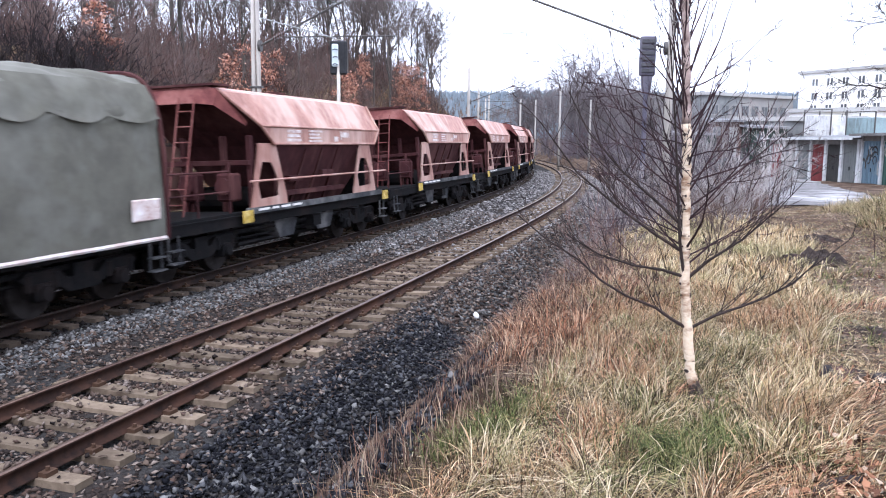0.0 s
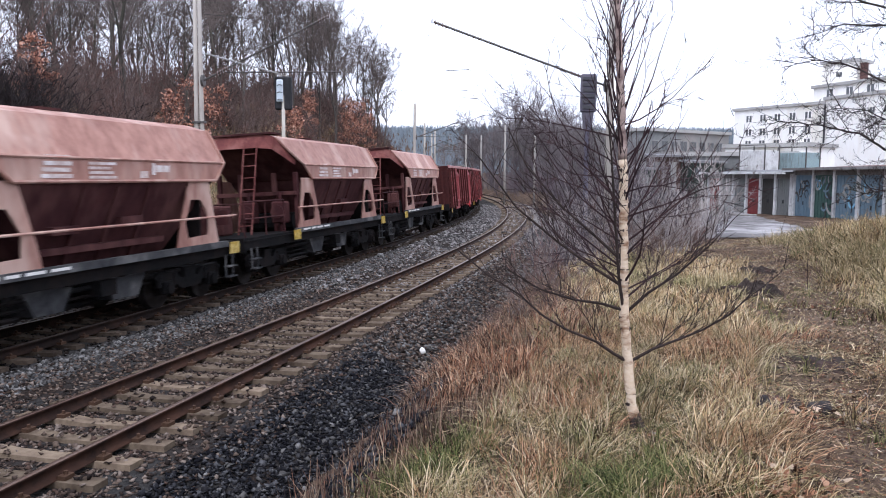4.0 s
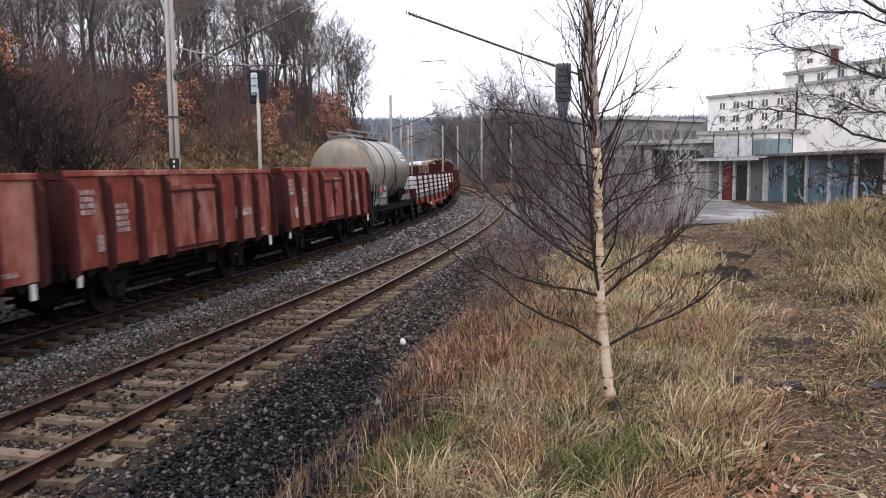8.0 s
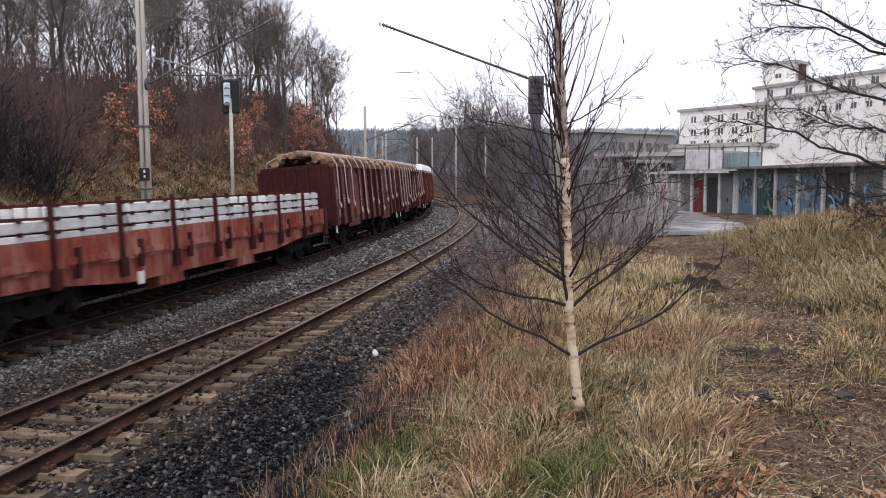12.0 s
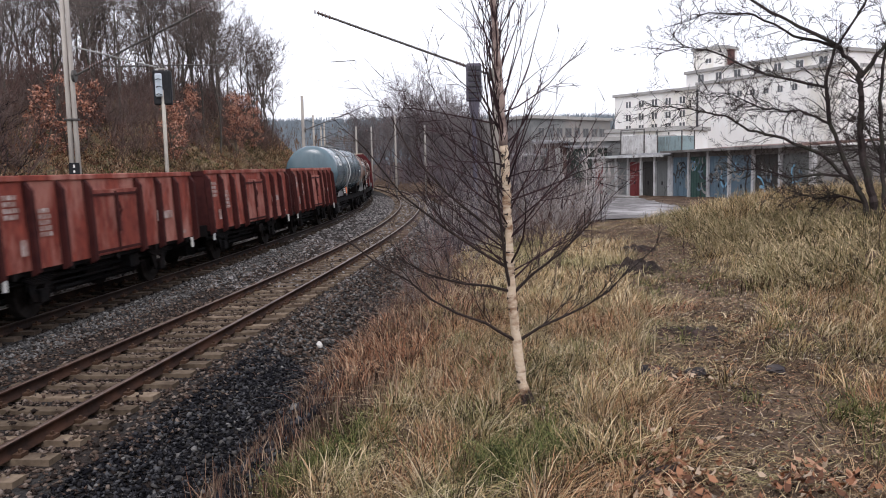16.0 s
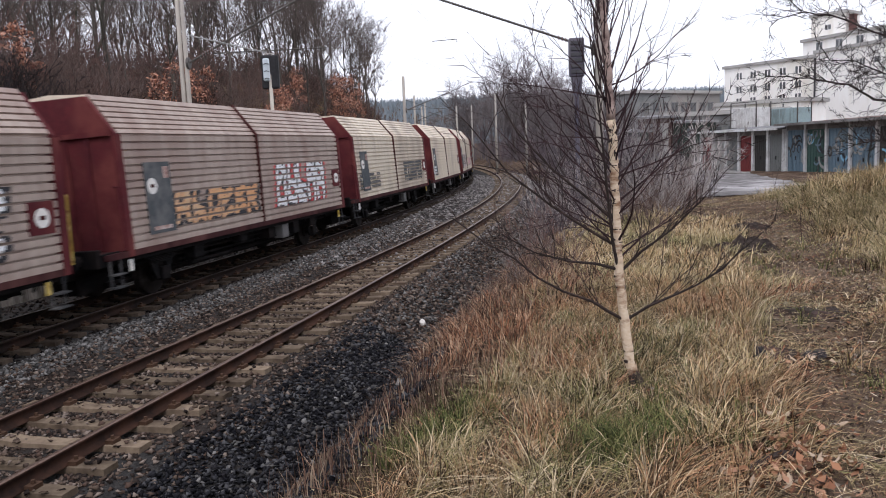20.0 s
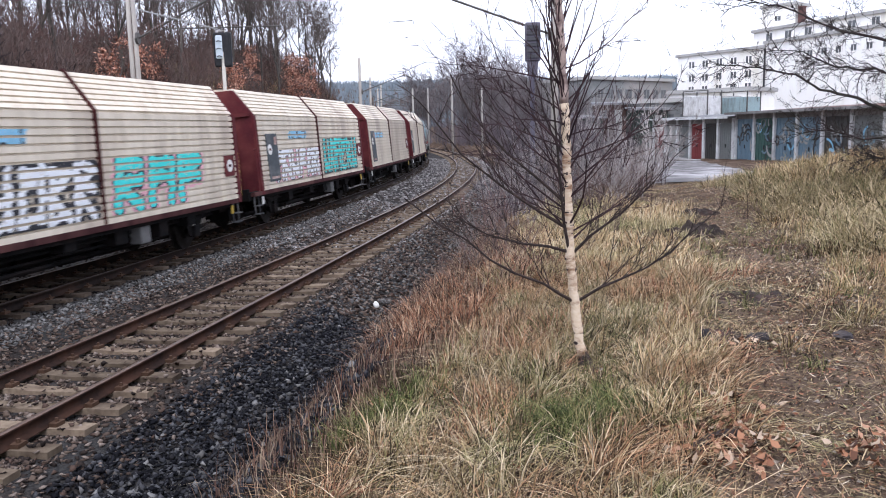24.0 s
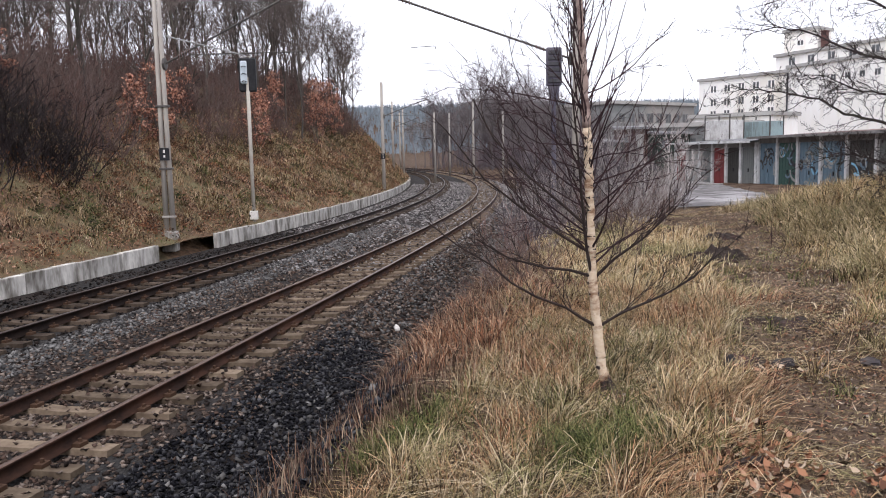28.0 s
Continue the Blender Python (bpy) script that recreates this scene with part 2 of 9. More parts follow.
def ground_z(x, y, s=None, lat=None):
    x, y = np.asarray(x, float), np.asarray(y, float)
    if s is None:
        s, lat = near(np.stack([x.ravel(), y.ravel()], 1))
        s, lat = s.reshape(x.shape), lat.reshape(x.shape)
    # right of the line: a ditch, a bank, then a field that falls to the yard
    top = 1.36 - 0.019 * np.clip(y - 8, 0, 54) - 0.0006 * np.clip(np.hypot(x, y) - 60, 0, 1e4)
    mound = 0.92 * np.exp(-(((x - 10.8) / 3.6) ** 2 + ((y - 16) / 6.5) ** 2)) + 0.35 * np.exp(-(((x - 7.5) / 2.2) ** 2 + ((y - 8) / 4.0) ** 2))
    top = top + mound * (y > -20) + 0.05 * wob(x, y, 1.1) + 0.03 * wob(x, y, 2.9, 2.0)
    right = np.interp(lat, [2.6, 3.3, 3.9, 4.6, 5.5, 6.4], [-0.75, -0.62, 0.2, 0.86, 1.22, 1.36]) - 1.36 + top
    right = np.where(lat < 4.5, right + 0.05 * wob(x, y, 1.7, 1.0), right)
    # left: a cutting with a steep grass slope, woods on top
    h = np.clip(-7.85 - lat, 0, 400)
    slope = 0.12 + np.interp(h, [0, 1.2, 9, 13, 20, 60, 140, 260], [0, 0.6, 5.4, 6.6, 7.2, 8.4, 10.0, 8.0]) * np.interp(s, [48, 95], [1, 1.75])
    slope = slope + np.clip(h / 6, 0, 1) * (0.35 * wob(x, y, 0.35) + 0.15 * wob(x, y, 1.1, 3.0))
    z = np.where(lat > 2.6, right, np.where(lat < -7.6, slope, np.minimum(bed(s, np.clip(lat, -8, 3)), -0.3) - 0.25))
    far = np.clip((np.hypot(x, y - 30) - 150) / 250, 0, 1)
    ridge = 33 * np.exp(-((y - 560) / 170) ** 2) * np.clip((x + 300) / 200, 0, 1) * np.clip((620 - x) / 400, 0, 1)
    return z + far * ridge * (lat > 2.6)

# ---- ground ----
M_SOIL = mat("grassy_soil", (0.1, 0.064, 0.042), (0.032, 0.021, 0.015), (0.15, 0.108, 0.078), scale=9, big=0.8, rough=0.9, bump=0.9, bscale=16, dist=0.07, amount=0.5)
M_BALLAST = mat("ballast_bed", (0.016, 0.015, 0.015), (0.05, 0.047, 0.044), (0.03, 0.022, 0.018), scale=17, big=0.5, rough=0.9, bump=1.0, bscale=24, dist=0.05)


def spaced(lo, hi, a, b, fine, grow):
    """Coordinates: even steps from a to b, growing steps out to lo and hi."""
    mid = list(np.arange(a, b, fine))
    up, st = [b], fine
    while up[-1] < hi:
        st *= grow
        up.append(up[-1] + st)
    dn, st = [a], fine
    while dn[-1] > lo:
        st *= grow
        dn.append(dn[-1] - st)
    return np.array(sorted(set(dn[1:])) + mid + up)


gx, gy = spaced(-2600, 2600, -16, 14, 0.45, 1.07), spaced(-1500, 3500, 1, 34, 0.45, 1.06)
GX, GY = np.meshgrid(gx, gy, indexing="ij")
GS, GL = near(np.stack([GX.ravel(), GY.ravel()], 1))
GZ = ground_z(GX, GY, GS.reshape(GX.shape), GL.reshape(GX.shape))
GZ = GZ - 0.6 * ((GL > -8.8) & (GL < -7.6) & (np.abs(GS) < 150)).reshape(GX.shape)
ia = np.arange(GX.size).reshape(GX.shape)
quads = np.stack([ia[:-1, :-1], ia[1:, :-1], ia[1:, 1:], ia[:-1, 1:]], -1).reshape(-1, 4)
M_TURF = mat("slope_turf", (0.19, 0.115, 0.07), (0.07, 0.05, 0.034), (0.14, 0.12, 0.065), scale=5, big=0.5, rough=0.95, bump=0.9, bscale=7, dist=0.15, amount=0.6)
ground = part_mesh("ground", mesh_fast("ground", np.stack([GX, GY, GZ], -1).reshape(-1, 3), quads), [M_SOIL, M_TURF], smooth=True)
ground.data.polygons.foreach_set("material_index", ((GL[quads[:, 0]] < -7.6) & (np.abs(GS[quads[:, 0]]) < 300)).astype(np.int32))
tagged(ground, "rough ground with dry grass, soil and a steep bank", "ground", kind="structure")


def sweep(name, profile, ss, material, closed=False, zfun=None, smooth=False, parent=None):
    """profile: (lat, z) pairs; zfun(s, lat) gives the height instead of z."""
    V = []
    for lat, z in profile:
        x, y, t = line(ss, lat)
        V.append(np.stack([x, y, zfun(ss, np.full_like(ss, lat)) if zfun else np.full_like(ss, z)], 1))
    V = np.stack(V, 1)
    k = V.shape[1]
    idx = np.arange(V.shape[0] * k).reshape(-1, k)
    if closed:
        idx = np.concatenate([idx, idx[:, :1]], 1)
    q = np.stack([idx[:-1, :-1], idx[:-1, 1:], idx[1:, 1:], idx[1:, :-1]], -1).reshape(-1, 4)
    return part_mesh(name, mesh_fast(name, V.reshape(-1, 3), q), material, parent, smooth=smooth)


s_bed = np.concatenate([np.arange(-560, -10, 5.0), np.arange(-10, 60, 0.5), np.arange(60, 160, 1.0), np.arange(160, 561, 5.0)])
lats = [-7.7, -7.2, -6.7, -6.3, -5.9, -5.3, -4.6, -3.9, -3.2, -2.8, -2.3, -1.9, -1.5, -0.75, 0, 0.75, 1.3, 1.75, 2.1, 2.5, 2.9, 3.3]
ballast = sweep("ballast_bed", [(a, 0) for a in lats], s_bed, M_BALLAST, zfun=bed, smooth=True)
tagged(ballast, "grey crushed stone ballast under two tracks", "ballast", kind="structure")

# ---- tracks: rails, sleepers, clips ----
M_RUST = mat("rusty_rail", (0.046, 0.025, 0.018), (0.026, 0.017, 0.014), (0.075, 0.038, 0.025), scale=12, big=1.2, rough=0.75, metal=0.3, bump=0.15, bscale=60, dist=0.004)
M_HEAD = mat("rail_head", (0.11, 0.062, 0.042), (0.15, 0.1, 0.075), (0.075, 0.04, 0.028), scale=20, big=0.8, rough=0.4, metal=0.7, bump=0.05)
M_SLEEPER = mat("concrete_sleeper", (0.185, 0.142, 0.1), (0.125, 0.093, 0.066), (0.065, 0.046, 0.033), scale=9, big=1.4, rough=0.9, bump=0.35, bscale=50, dist=0.008, rand=0.35)
M_CLIP = mat("rusty_clip", (0.085, 0.05, 0.033), rough=0.8, metal=0.3, bump=0)


def sleeper_mesh():
    bm = bmesh.new()
    prof = [(-1.3, -0.12), (-1.3, 0.0), (-0.5, 0.0), (-0.3, -0.02), (0.3, -0.02), (0.5, 0.0), (1.3, 0.0), (1.3, -0.12)]
    for y0, y1, inset in ((-0.13, 0.13, 0.02),):
        lo = [bm.verts.new((a, y0, -0.16)) for a, z in prof]
        hi0 = [bm.verts.new((a, y0 + inset, z)) for a, z in prof]
        hi1 = [bm.verts.new((a, y1 - inset, z)) for a, z in prof]
        lo1 = [bm.verts.new((a, y1, -0.16)) for a, z in prof]
        for r0, r1 in ((lo, hi0), (hi0, hi1), (hi1, lo1)):
            for i in range(len(prof) - 1):
                bm.faces.new((r0[i], r0[i + 1], r1[i + 1], r1[i]))
        for i in (0, -1):
            bm.faces.new((lo[i], hi0[i], hi1[i], lo1[i]))
    bmesh.ops.recalc_face_normals(bm, faces=bm.faces)
    me = bpy.data.meshes.new("sleeper")
    bm.to_mesh(me)
    bm.free()
    me.materials.append(M_SLEEPER)
    return me


def clip_mesh():
    bm = bmesh.new()
    for y in (-0.12, 0.12):
        box(bm, y - 0.05, y + 0.05, -0.07, 0.07, 0.0, 0.045)
        tube(bm, [(y, 0, 0.0), (y, 0, 0.085)], 0.022, 6)
    me = bpy.data.meshes.new("rail_clips")
    bm.to_mesh(me)
    bm.free()
    me.materials.append(M_CLIP)
    return me


GAUGE = 0.768
s_rail = np.concatenate([np.arange(-560, -12, 4.0), np.arange(-12, 160, 0.6), np.arange(160, 561, 4.0)])
rail_prof = [(-0.075, -0.165), (-0.075, -0.15), (-0.012, -0.13), (-0.01, -0.045), (-0.036, -0.03), (-0.036, -0.005), (-0.026, 0.003), (0.026, 0.003), (0.036, -0.005), (0.036, -0.03), (0.01, -0.045), (0.012, -0.13), (0.075, -0.15), (0.075, -0.165)]
SLEEPER_ME, CLIP_ME = sleeper_mesh(), clip_mesh()


def railway(off, label, rust, head, sleeper):
    tr = thing("railway_track", label, "railway track", "tracks", kind="structure")
    for side in (-1, 1):
        def zf(s, lat, side=side):
            return side * GAUGE / 1.506 * cant(s)
        V = []
        for a, z in rail_prof:
            x, y, t = line(s_rail, off + side * GAUGE + a)
            V.append(np.stack([x, y, z + zf(s_rail, 0)], 1))
        V = np.stack(V, 1)
        k = V.shape[1]
        idx = np.arange(V.shape[0] * k).reshape(-1, k)
        q = np.stack([idx[:-1, :-1], idx[1:, :-1], idx[1:, 1:], idx[:-1, 1:]], -1)
        me = mesh_fast("rail", V.reshape(-1, 3), q.reshape(-1, 4))
        ob = part_mesh("rail", me, [rust, head], tr)
        mi = np.zeros(q.shape[:2], np.int32)
        mi[:, 5:8] = 1
        me.polygons.foreach_set("material_index", mi.ravel())
    # sleepers one by one where the eye comes near, the rest as one mesh
    rest = []
    for s in np.arange(-20, 150, 0.6):
        x, y, t = line(s, off)
        z = -0.165
        m = pose(x, y, z, 0, 0, math.degrees(t)) @ pose(0, 0, 0, 0, -math.degrees(math.atan2(cant(s), 1.506)), random.uniform(-0.6, 0.6))
        if 3 < s < 78:
            ob = new("sleeper", sleeper)
            ob.parent, ob.matrix_basis = tr, m
            if s < 34:
                for sd in (-1, 1):
                    c = new("rail_clips", CLIP_ME)
                    c.parent, c.matrix_basis = ob, pose(sd * GAUGE, 0, 0)
        else:
            rest.append(m)
    base = np.array([v.co[:] for v in SLEEPER_ME.vertices])
    fs = [tuple(p.vertices) for p in SLEEPER_ME.polygons]
    V, Fc = [], []
    for m in rest:
        M = np.array(m)
        o = len(V) * len(base)
        V.append(base @ M[:3, :3].T + M[:3, 3])
        Fc += [tuple(i + o for i in f) for f in fs]
    tagged(part_mesh("sleepers", mesh_of("sleepers", np.concatenate(V), Fc), sleeper.materials[0], tr), kind="stuff")
    return tr


railway(0.0, "rusty double-rail track on stained concrete sleepers", M_RUST, M_HEAD, SLEEPER_ME)
# Far track: its own dark tone, deepened to carry the passing train's shade.
M_RUSTD = mat("dark_rail_train_shade", (0.022, 0.014, 0.011), (0.012, 0.009, 0.008), (0.04, 0.023, 0.017), scale=12, big=1.2, rough=0.75, metal=0.3, bump=0.15, bscale=60, dist=0.004)
M_HEADD = mat("dark_rail_head_train_shade", (0.055, 0.036, 0.028), (0.08, 0.06, 0.05), (0.035, 0.022, 0.017), scale=20, big=0.8, rough=0.45, metal=0.6, bump=0.05)
M_SLEEPERD = mat("dark_sleeper_train_shade", (0.085, 0.064, 0.047), (0.055, 0.041, 0.031), (0.03, 0.022, 0.017), scale=9, big=1.4, rough=0.9, bump=0.35, bscale=50, dist=0.008, rand=0.35)
dark_sleeper = SLEEPER_ME.copy()
dark_sleeper.materials.clear()
dark_sleeper.materials.append(M_SLEEPERD)
railway(-SPACING, "dark rail track with train shade in its colour beside a low concrete wall", M_RUSTD, M_HEADD, dark_sleeper)

# ---- the low retaining wall ----
M_WALL = mat("old_concrete", (0.62, 0.59, 0.54), (0.4, 0.375, 0.34), (0.15, 0.135, 0.115), scale=7, big=2.2, rough=0.95, bump=0.5, bscale=25, dist=0.02, rand=0.15, stretch=(1, 1, 0.3), amount=0.6)
wall = thing("retaining_wall", "low weathered concrete retaining wall along the slope", "wall", kind="structure")
panel_me = None
for s in np.arange(-20, 100, 1.02):
    if 24.6 < s < 28.0:
        continue
    lat = -7.72 + 0.012 * math.sin(s * 3.1)
    x, y, t = line(s, lat)
    if panel_me is None:
        bm = bmesh.new()
        box(bm, -0.09, 0.09, -0.505, 0.505, -0.75, 0.0, bevel=0.012)
        panel_me = bpy.data.meshes.new("wall_panel")
        bm.to_mesh(panel_me)
        bm.free()
        panel_me.materials.append(M_WALL)
    ob = new("wall_panel", panel_me)
    ob.parent, ob.matrix_basis = wall, pose(x, y, 0.215 + 0.015 * math.sin(s * 1.7), 0, random.uniform(-1.2, 1.2), math.degrees(t) + random.uniform(-0.4, 0.4))

# the foot of the slope behind the wall
sv = np.arange(-30, 150, 0.8)


def verge_z(s, lat):
    x, y, t = line(s, lat)
    return ground_z(x, y) + 0.03 * np.sin(s * 2.1 + lat * 3) + (0.03 if lat[0] > -9.3 else -0.08)


tagged(sweep("verge", [(a, 0) for a in (-7.78, -8.1, -8.5, -8.9, -9.4)], sv, M_TURF, zfun=verge_z, smooth=True), "soil strip behind the retaining wall", "ground", kind="structure")

# ---- rolling stock: x along the wagon (plus x is its rear), the open side of the view is minus y ----
M_UNDER = mat("grimy_underframe", (0.007, 0.007, 0.0075), (0.012, 0.011, 0.011), (0.017, 0.013, 0.012), scale=9, big=1.5, rough=0.85, bump=0.3, bscale=30)
M_WHEEL = mat("wheel_steel", (0.01, 0.008, 0.0075), (0.017, 0.013, 0.011), (0.032, 0.028, 0.026), scale=10, big=3, rough=0.75, metal=0.3, bump=0.1)
M_HOP = mat("faded_pink_red_paint", (0.4, 0.215, 0.165), (0.25, 0.118, 0.092), (0.5, 0.34, 0.275), scale=4.5, big=0.9, rough=0.55, bump=0.12, bscale=8, stretch=(1, 1, 0.35), dist=0.02, rand=0.08)
# Dark red paint, made deeper for the shade in the hopper's recesses.
M_HOPD = mat("dark_red_steel_and_shade", (0.06, 0.022, 0.022), (0.035, 0.014, 0.015), (0.1, 0.045, 0.04), scale=4, big=0.8, rough=0.8, bump=0.2, stretch=(1, 1, 0.4))
M_HOPR = mat("maroon_hood_paint", (0.17, 0.06, 0.052), (0.11, 0.036, 0.034), (0.23, 0.1, 0.085), scale=5, big=1.2, rough=0.7, bump=0.15)
M_RAILP = mat("worn_pinkish_rail_paint", (0.4, 0.2, 0.18), (0.32, 0.12, 0.11), (0.46, 0.3, 0.27), scale=6, big=1.5, rough=0.6, bump=0.15)
M_RED = mat("wine_red_paint", (0.33, 0.06, 0.062), (0.22, 0.04, 0.043), (0.45, 0.13, 0.125), scale=3, big=0.7, rough=0.42, bump=0.18, bscale=5, stretch=(1, 1, 0.5), dist=0.03, rand=0.08)
M_OLD = mat("scuffed_orange_red_paint", (0.27, 0.066, 0.045), (0.145, 0.038, 0.03), (0.36, 0.16, 0.125), scale=8, big=1.7, rough=0.7, bump=0.3, bscale=9, stretch=(1, 1, 0.35), dist=0.03, rand=0.12)
M_BROWN = mat("rust_brown_paint", (0.13, 0.058, 0.05), (0.095, 0.043, 0.039), (0.175, 0.08, 0.062), scale=5, big=0.8, rough=0.75, bump=0.25, bscale=9, stretch=(1, 1, 0.3), rand=0.15)
# Dark red for dark parts, and for shade painted onto wagon ribs and ends.
M_SHADE = mat("dark_red_paint_and_rib_shade", (0.06, 0.019, 0.017), (0.034, 0.012, 0.012), scale=5, rough=0.8)
M_CREAM = mat("dirty_cream_aluminium", (0.68, 0.6, 0.48), (0.55, 0.475, 0.37), (0.42, 0.345, 0.27), scale=4, big=0.5, rough=0.5, bump=0.1, bscale=6, stretch=(1, 1, 0.25), rand=0.1)
M_CREAMD = mat("grimy_pinkish_aluminium", (0.4, 0.325, 0.275), (0.3, 0.235, 0.2), (0.26, 0.185, 0.155), scale=4, big=0.6, rough=0.5, bump=0.1, bscale=6, stretch=(1, 1, 0.25))
M_END = mat("dark_red_end_wall", (0.1, 0.022, 0.025), (0.065, 0.016, 0.02), (0.14, 0.04, 0.036), scale=4, big=1, rough=0.7, bump=0.15)
M_WHITE = mat("white_marking", (0.72, 0.7, 0.66), (0.6, 0.57, 0.53), scale=14, rough=0.7, bump=0)
M_FADED = mat("faded_white_lettering", (0.42, 0.3, 0.26), (0.24, 0.13, 0.11), (0.55, 0.46, 0.42), scale=18, big=3, rough=0.75, bump=0)
M_LETTER = mat("chipped_white_lettering", (0.66, 0.58, 0.54), (0.4, 0.26, 0.22), (0.72, 0.68, 0.66), scale=16, big=4, rough=0.75, bump=0)
M_YELLOW = mat("yellow_plate", (0.5, 0.35, 0.06), (0.26, 0.17, 0.04), (0.6, 0.46, 0.17), scale=9, big=4, rough=0.75, bump=0)
M_ORANGE = mat("orange_plate", (0.8, 0.17, 0.03), (0.7, 0.14, 0.03), rough=0.5, bump=0)
M_BOARD = mat("grimy_grey_steel", (0.06, 0.06, 0.062), (0.03, 0.03, 0.032), (0.13, 0.125, 0.12), scale=6, big=1.5, rough=0.75, bump=0.2)
M_GREYP = mat("grey_panel", (0.16, 0.155, 0.15), (0.13, 0.125, 0.12), rough=0.7, bump=0.1)
M_INFO = mat("dark_grey_board", (0.085, 0.095, 0.1), (0.065, 0.07, 0.075), (0.14, 0.14, 0.14), scale=5, big=1.5, rough=0.7, bump=0.1)
M_CANVAS = mat("grey_green_canvas", (0.125, 0.12, 0.096), (0.095, 0.09, 0.074), (0.17, 0.165, 0.14), scale=2.5, big=0.5, rough=0.85, bump=0.3, bscale=4, dist=0.05)
M_SHEET = mat("white_tarpaulin", (0.78, 0.79, 0.76), (0.68, 0.69, 0.67), scale=3, rough=0.6, bump=0.4, bscale=5, dist=0.05)
M_BLUE = mat("blue_grey_tank_paint", (0.082, 0.133, 0.157), (0.0656, 0.107, 0.127), (0.107, 0.156, 0.176), scale=3, big=0.4, rough=0.22, bump=0.04, stretch=(1, 1, 0.3), spec=0.7)
M_TBROWN = mat("brown_tank_paint", (0.23, 0.165, 0.135), (0.16, 0.115, 0.095), (0.24, 0.11, 0.055), scale=3, big=0.35, rough=0.45, bump=0.08, stretch=(1, 1, 0.3), amount=0.6)
M_BEIGE = mat("beige_tank_paint", (0.27, 0.235, 0.18), (0.21, 0.18, 0.135), (0.14, 0.11, 0.08), scale=3, big=0.5, rough=0.36, bump=0.08, stretch=(1, 1, 0.3), spec=0.5)
M_GREEN = mat("grey_green_tank_paint", (0.2, 0.265, 0.275), (0.17, 0.23, 0.24), (0.24, 0.305, 0.31), scale=3, big=0.4, rough=0.25, bump=0.04, stretch=(1, 1, 0.3), spec=0.6)
M_BAND = mat("dark_band", (0.03, 0.035, 0.038), rough=0.6, bump=0.1)
M_GALV = mat("galvanised_steel", (0.3, 0.3, 0.29), (0.22, 0.22, 0.21), rough=0.5, metal=0.5, bump=0.1)
M_SLOAD = mat("new_pale_concrete", (0.68, 0.68, 0.66), (0.56, 0.56, 0.54), (0.46, 0.45, 0.43), scale=8, big=1.5, rough=0.9, bump=0.2, rand=0.1)
M_TEAL = mat("teal_painted_steel", (0.12, 0.3, 0.25), (0.08, 0.22, 0.19), (0.4, 0.47, 0.42), scale=3, big=0.9, rough=0.6)
M_LOG = mat("log_bark", (0.19, 0.115, 0.075), (0.1, 0.062, 0.043), (0.3, 0.19, 0.12), scale=8, big=2, rough=0.9, bump=0.6, bscale=20, rand=0.3)
M_CUT = mat("cut_wood", (0.4, 0.27, 0.17), (0.3, 0.19, 0.12), rough=0.85, rand=0.2)
M_STRAP = mat("pale_strap", (0.58, 0.47, 0.42), (0.48, 0.38, 0.33), rough=0.8, bump=0.1)
M_CYAN = mat("turquoise_spray_paint", (0.06, 0.62, 0.58), (0.1, 0.7, 0.66), scale=5, rough=0.5, bump=0)
M_SPRAYW = mat("white_spray_paint", (0.76, 0.77, 0.78), (0.68, 0.7, 0.72), scale=5, rough=0.55, bump=0)
M_SPRAYK = mat("black_spray_paint", (0.03, 0.03, 0.035), rough=0.5, bump=0)
M_SPRAYO = mat("orange_spray_paint", (0.62, 0.33, 0.16), (0.55, 0.4, 0.25), scale=4, rough=0.55, bump=0)
M_SPRAYP = mat("pink_spray_paint", (0.7, 0.38, 0.42), (0.62, 0.3, 0.36), scale=4, rough=0.55, bump=0)
M_SPRAYR = mat("red_spray_paint", (0.6, 0.07, 0.07), rough=0.5, bump=0)
M_SPRAYB = mat("light_blue_spray_paint", (0.25, 0.5, 0.68), rough=0.55, bump=0)

MESHES = {}


def shared(name, key, make, material, parent, m, label=""):
    """A part on a mesh that all its likes share."""
    if key not in MESHES:
        bm = bmesh.new()
        make(bm)
        me = bpy.data.meshes.new(name)
        bm.to_mesh(me)
        bm.free()
        for x in material if isinstance(material, (list, tuple)) else [material]:
            me.materials.append(x)
        MESHES[key] = me
    ob = new(name, MESHES[key])
    ob.parent, ob.matrix_basis = parent, m
    if label:
        ob["label"] = label
    return ob


def mk_wheelset(bm):
    for y in (-0.75, 0.75):
        disc(bm, (0, y, 0.46), 0.46, 0.13, 20)
        disc(bm, (0, y - 0.02 * (1 if y > 0 else -1) - 0.06 * (1 if y > 0 else -1), 0.46), 0.49, 0.03, 20)
        disc(bm, (0, y * 1.04, 0.46), 0.18, 0.16, 10)
    tube(bm, [(0, -1.05, 0.46), (0, 1.05, 0.46)], 0.075, 8)


def mk_bogie(bm):
    for y in (-1.02, 1.02):
        prism(bm, [(-1.35, 0.72), (-1.2, 0.82), (-0.55, 0.8), (-0.35, 0.62), (0.35, 0.62), (0.55, 0.8), (1.2, 0.82), (1.35, 0.72), (1.2, 0.6), (0.6, 0.55), (0.35, 0.38), (-0.35, 0.38), (-0.6, 0.55), (-1.2, 0.6)], y - 0.07, y + 0.07)
    box(bm, -0.22, 0.22, -1.1, 1.1, 0.5, 0.85)


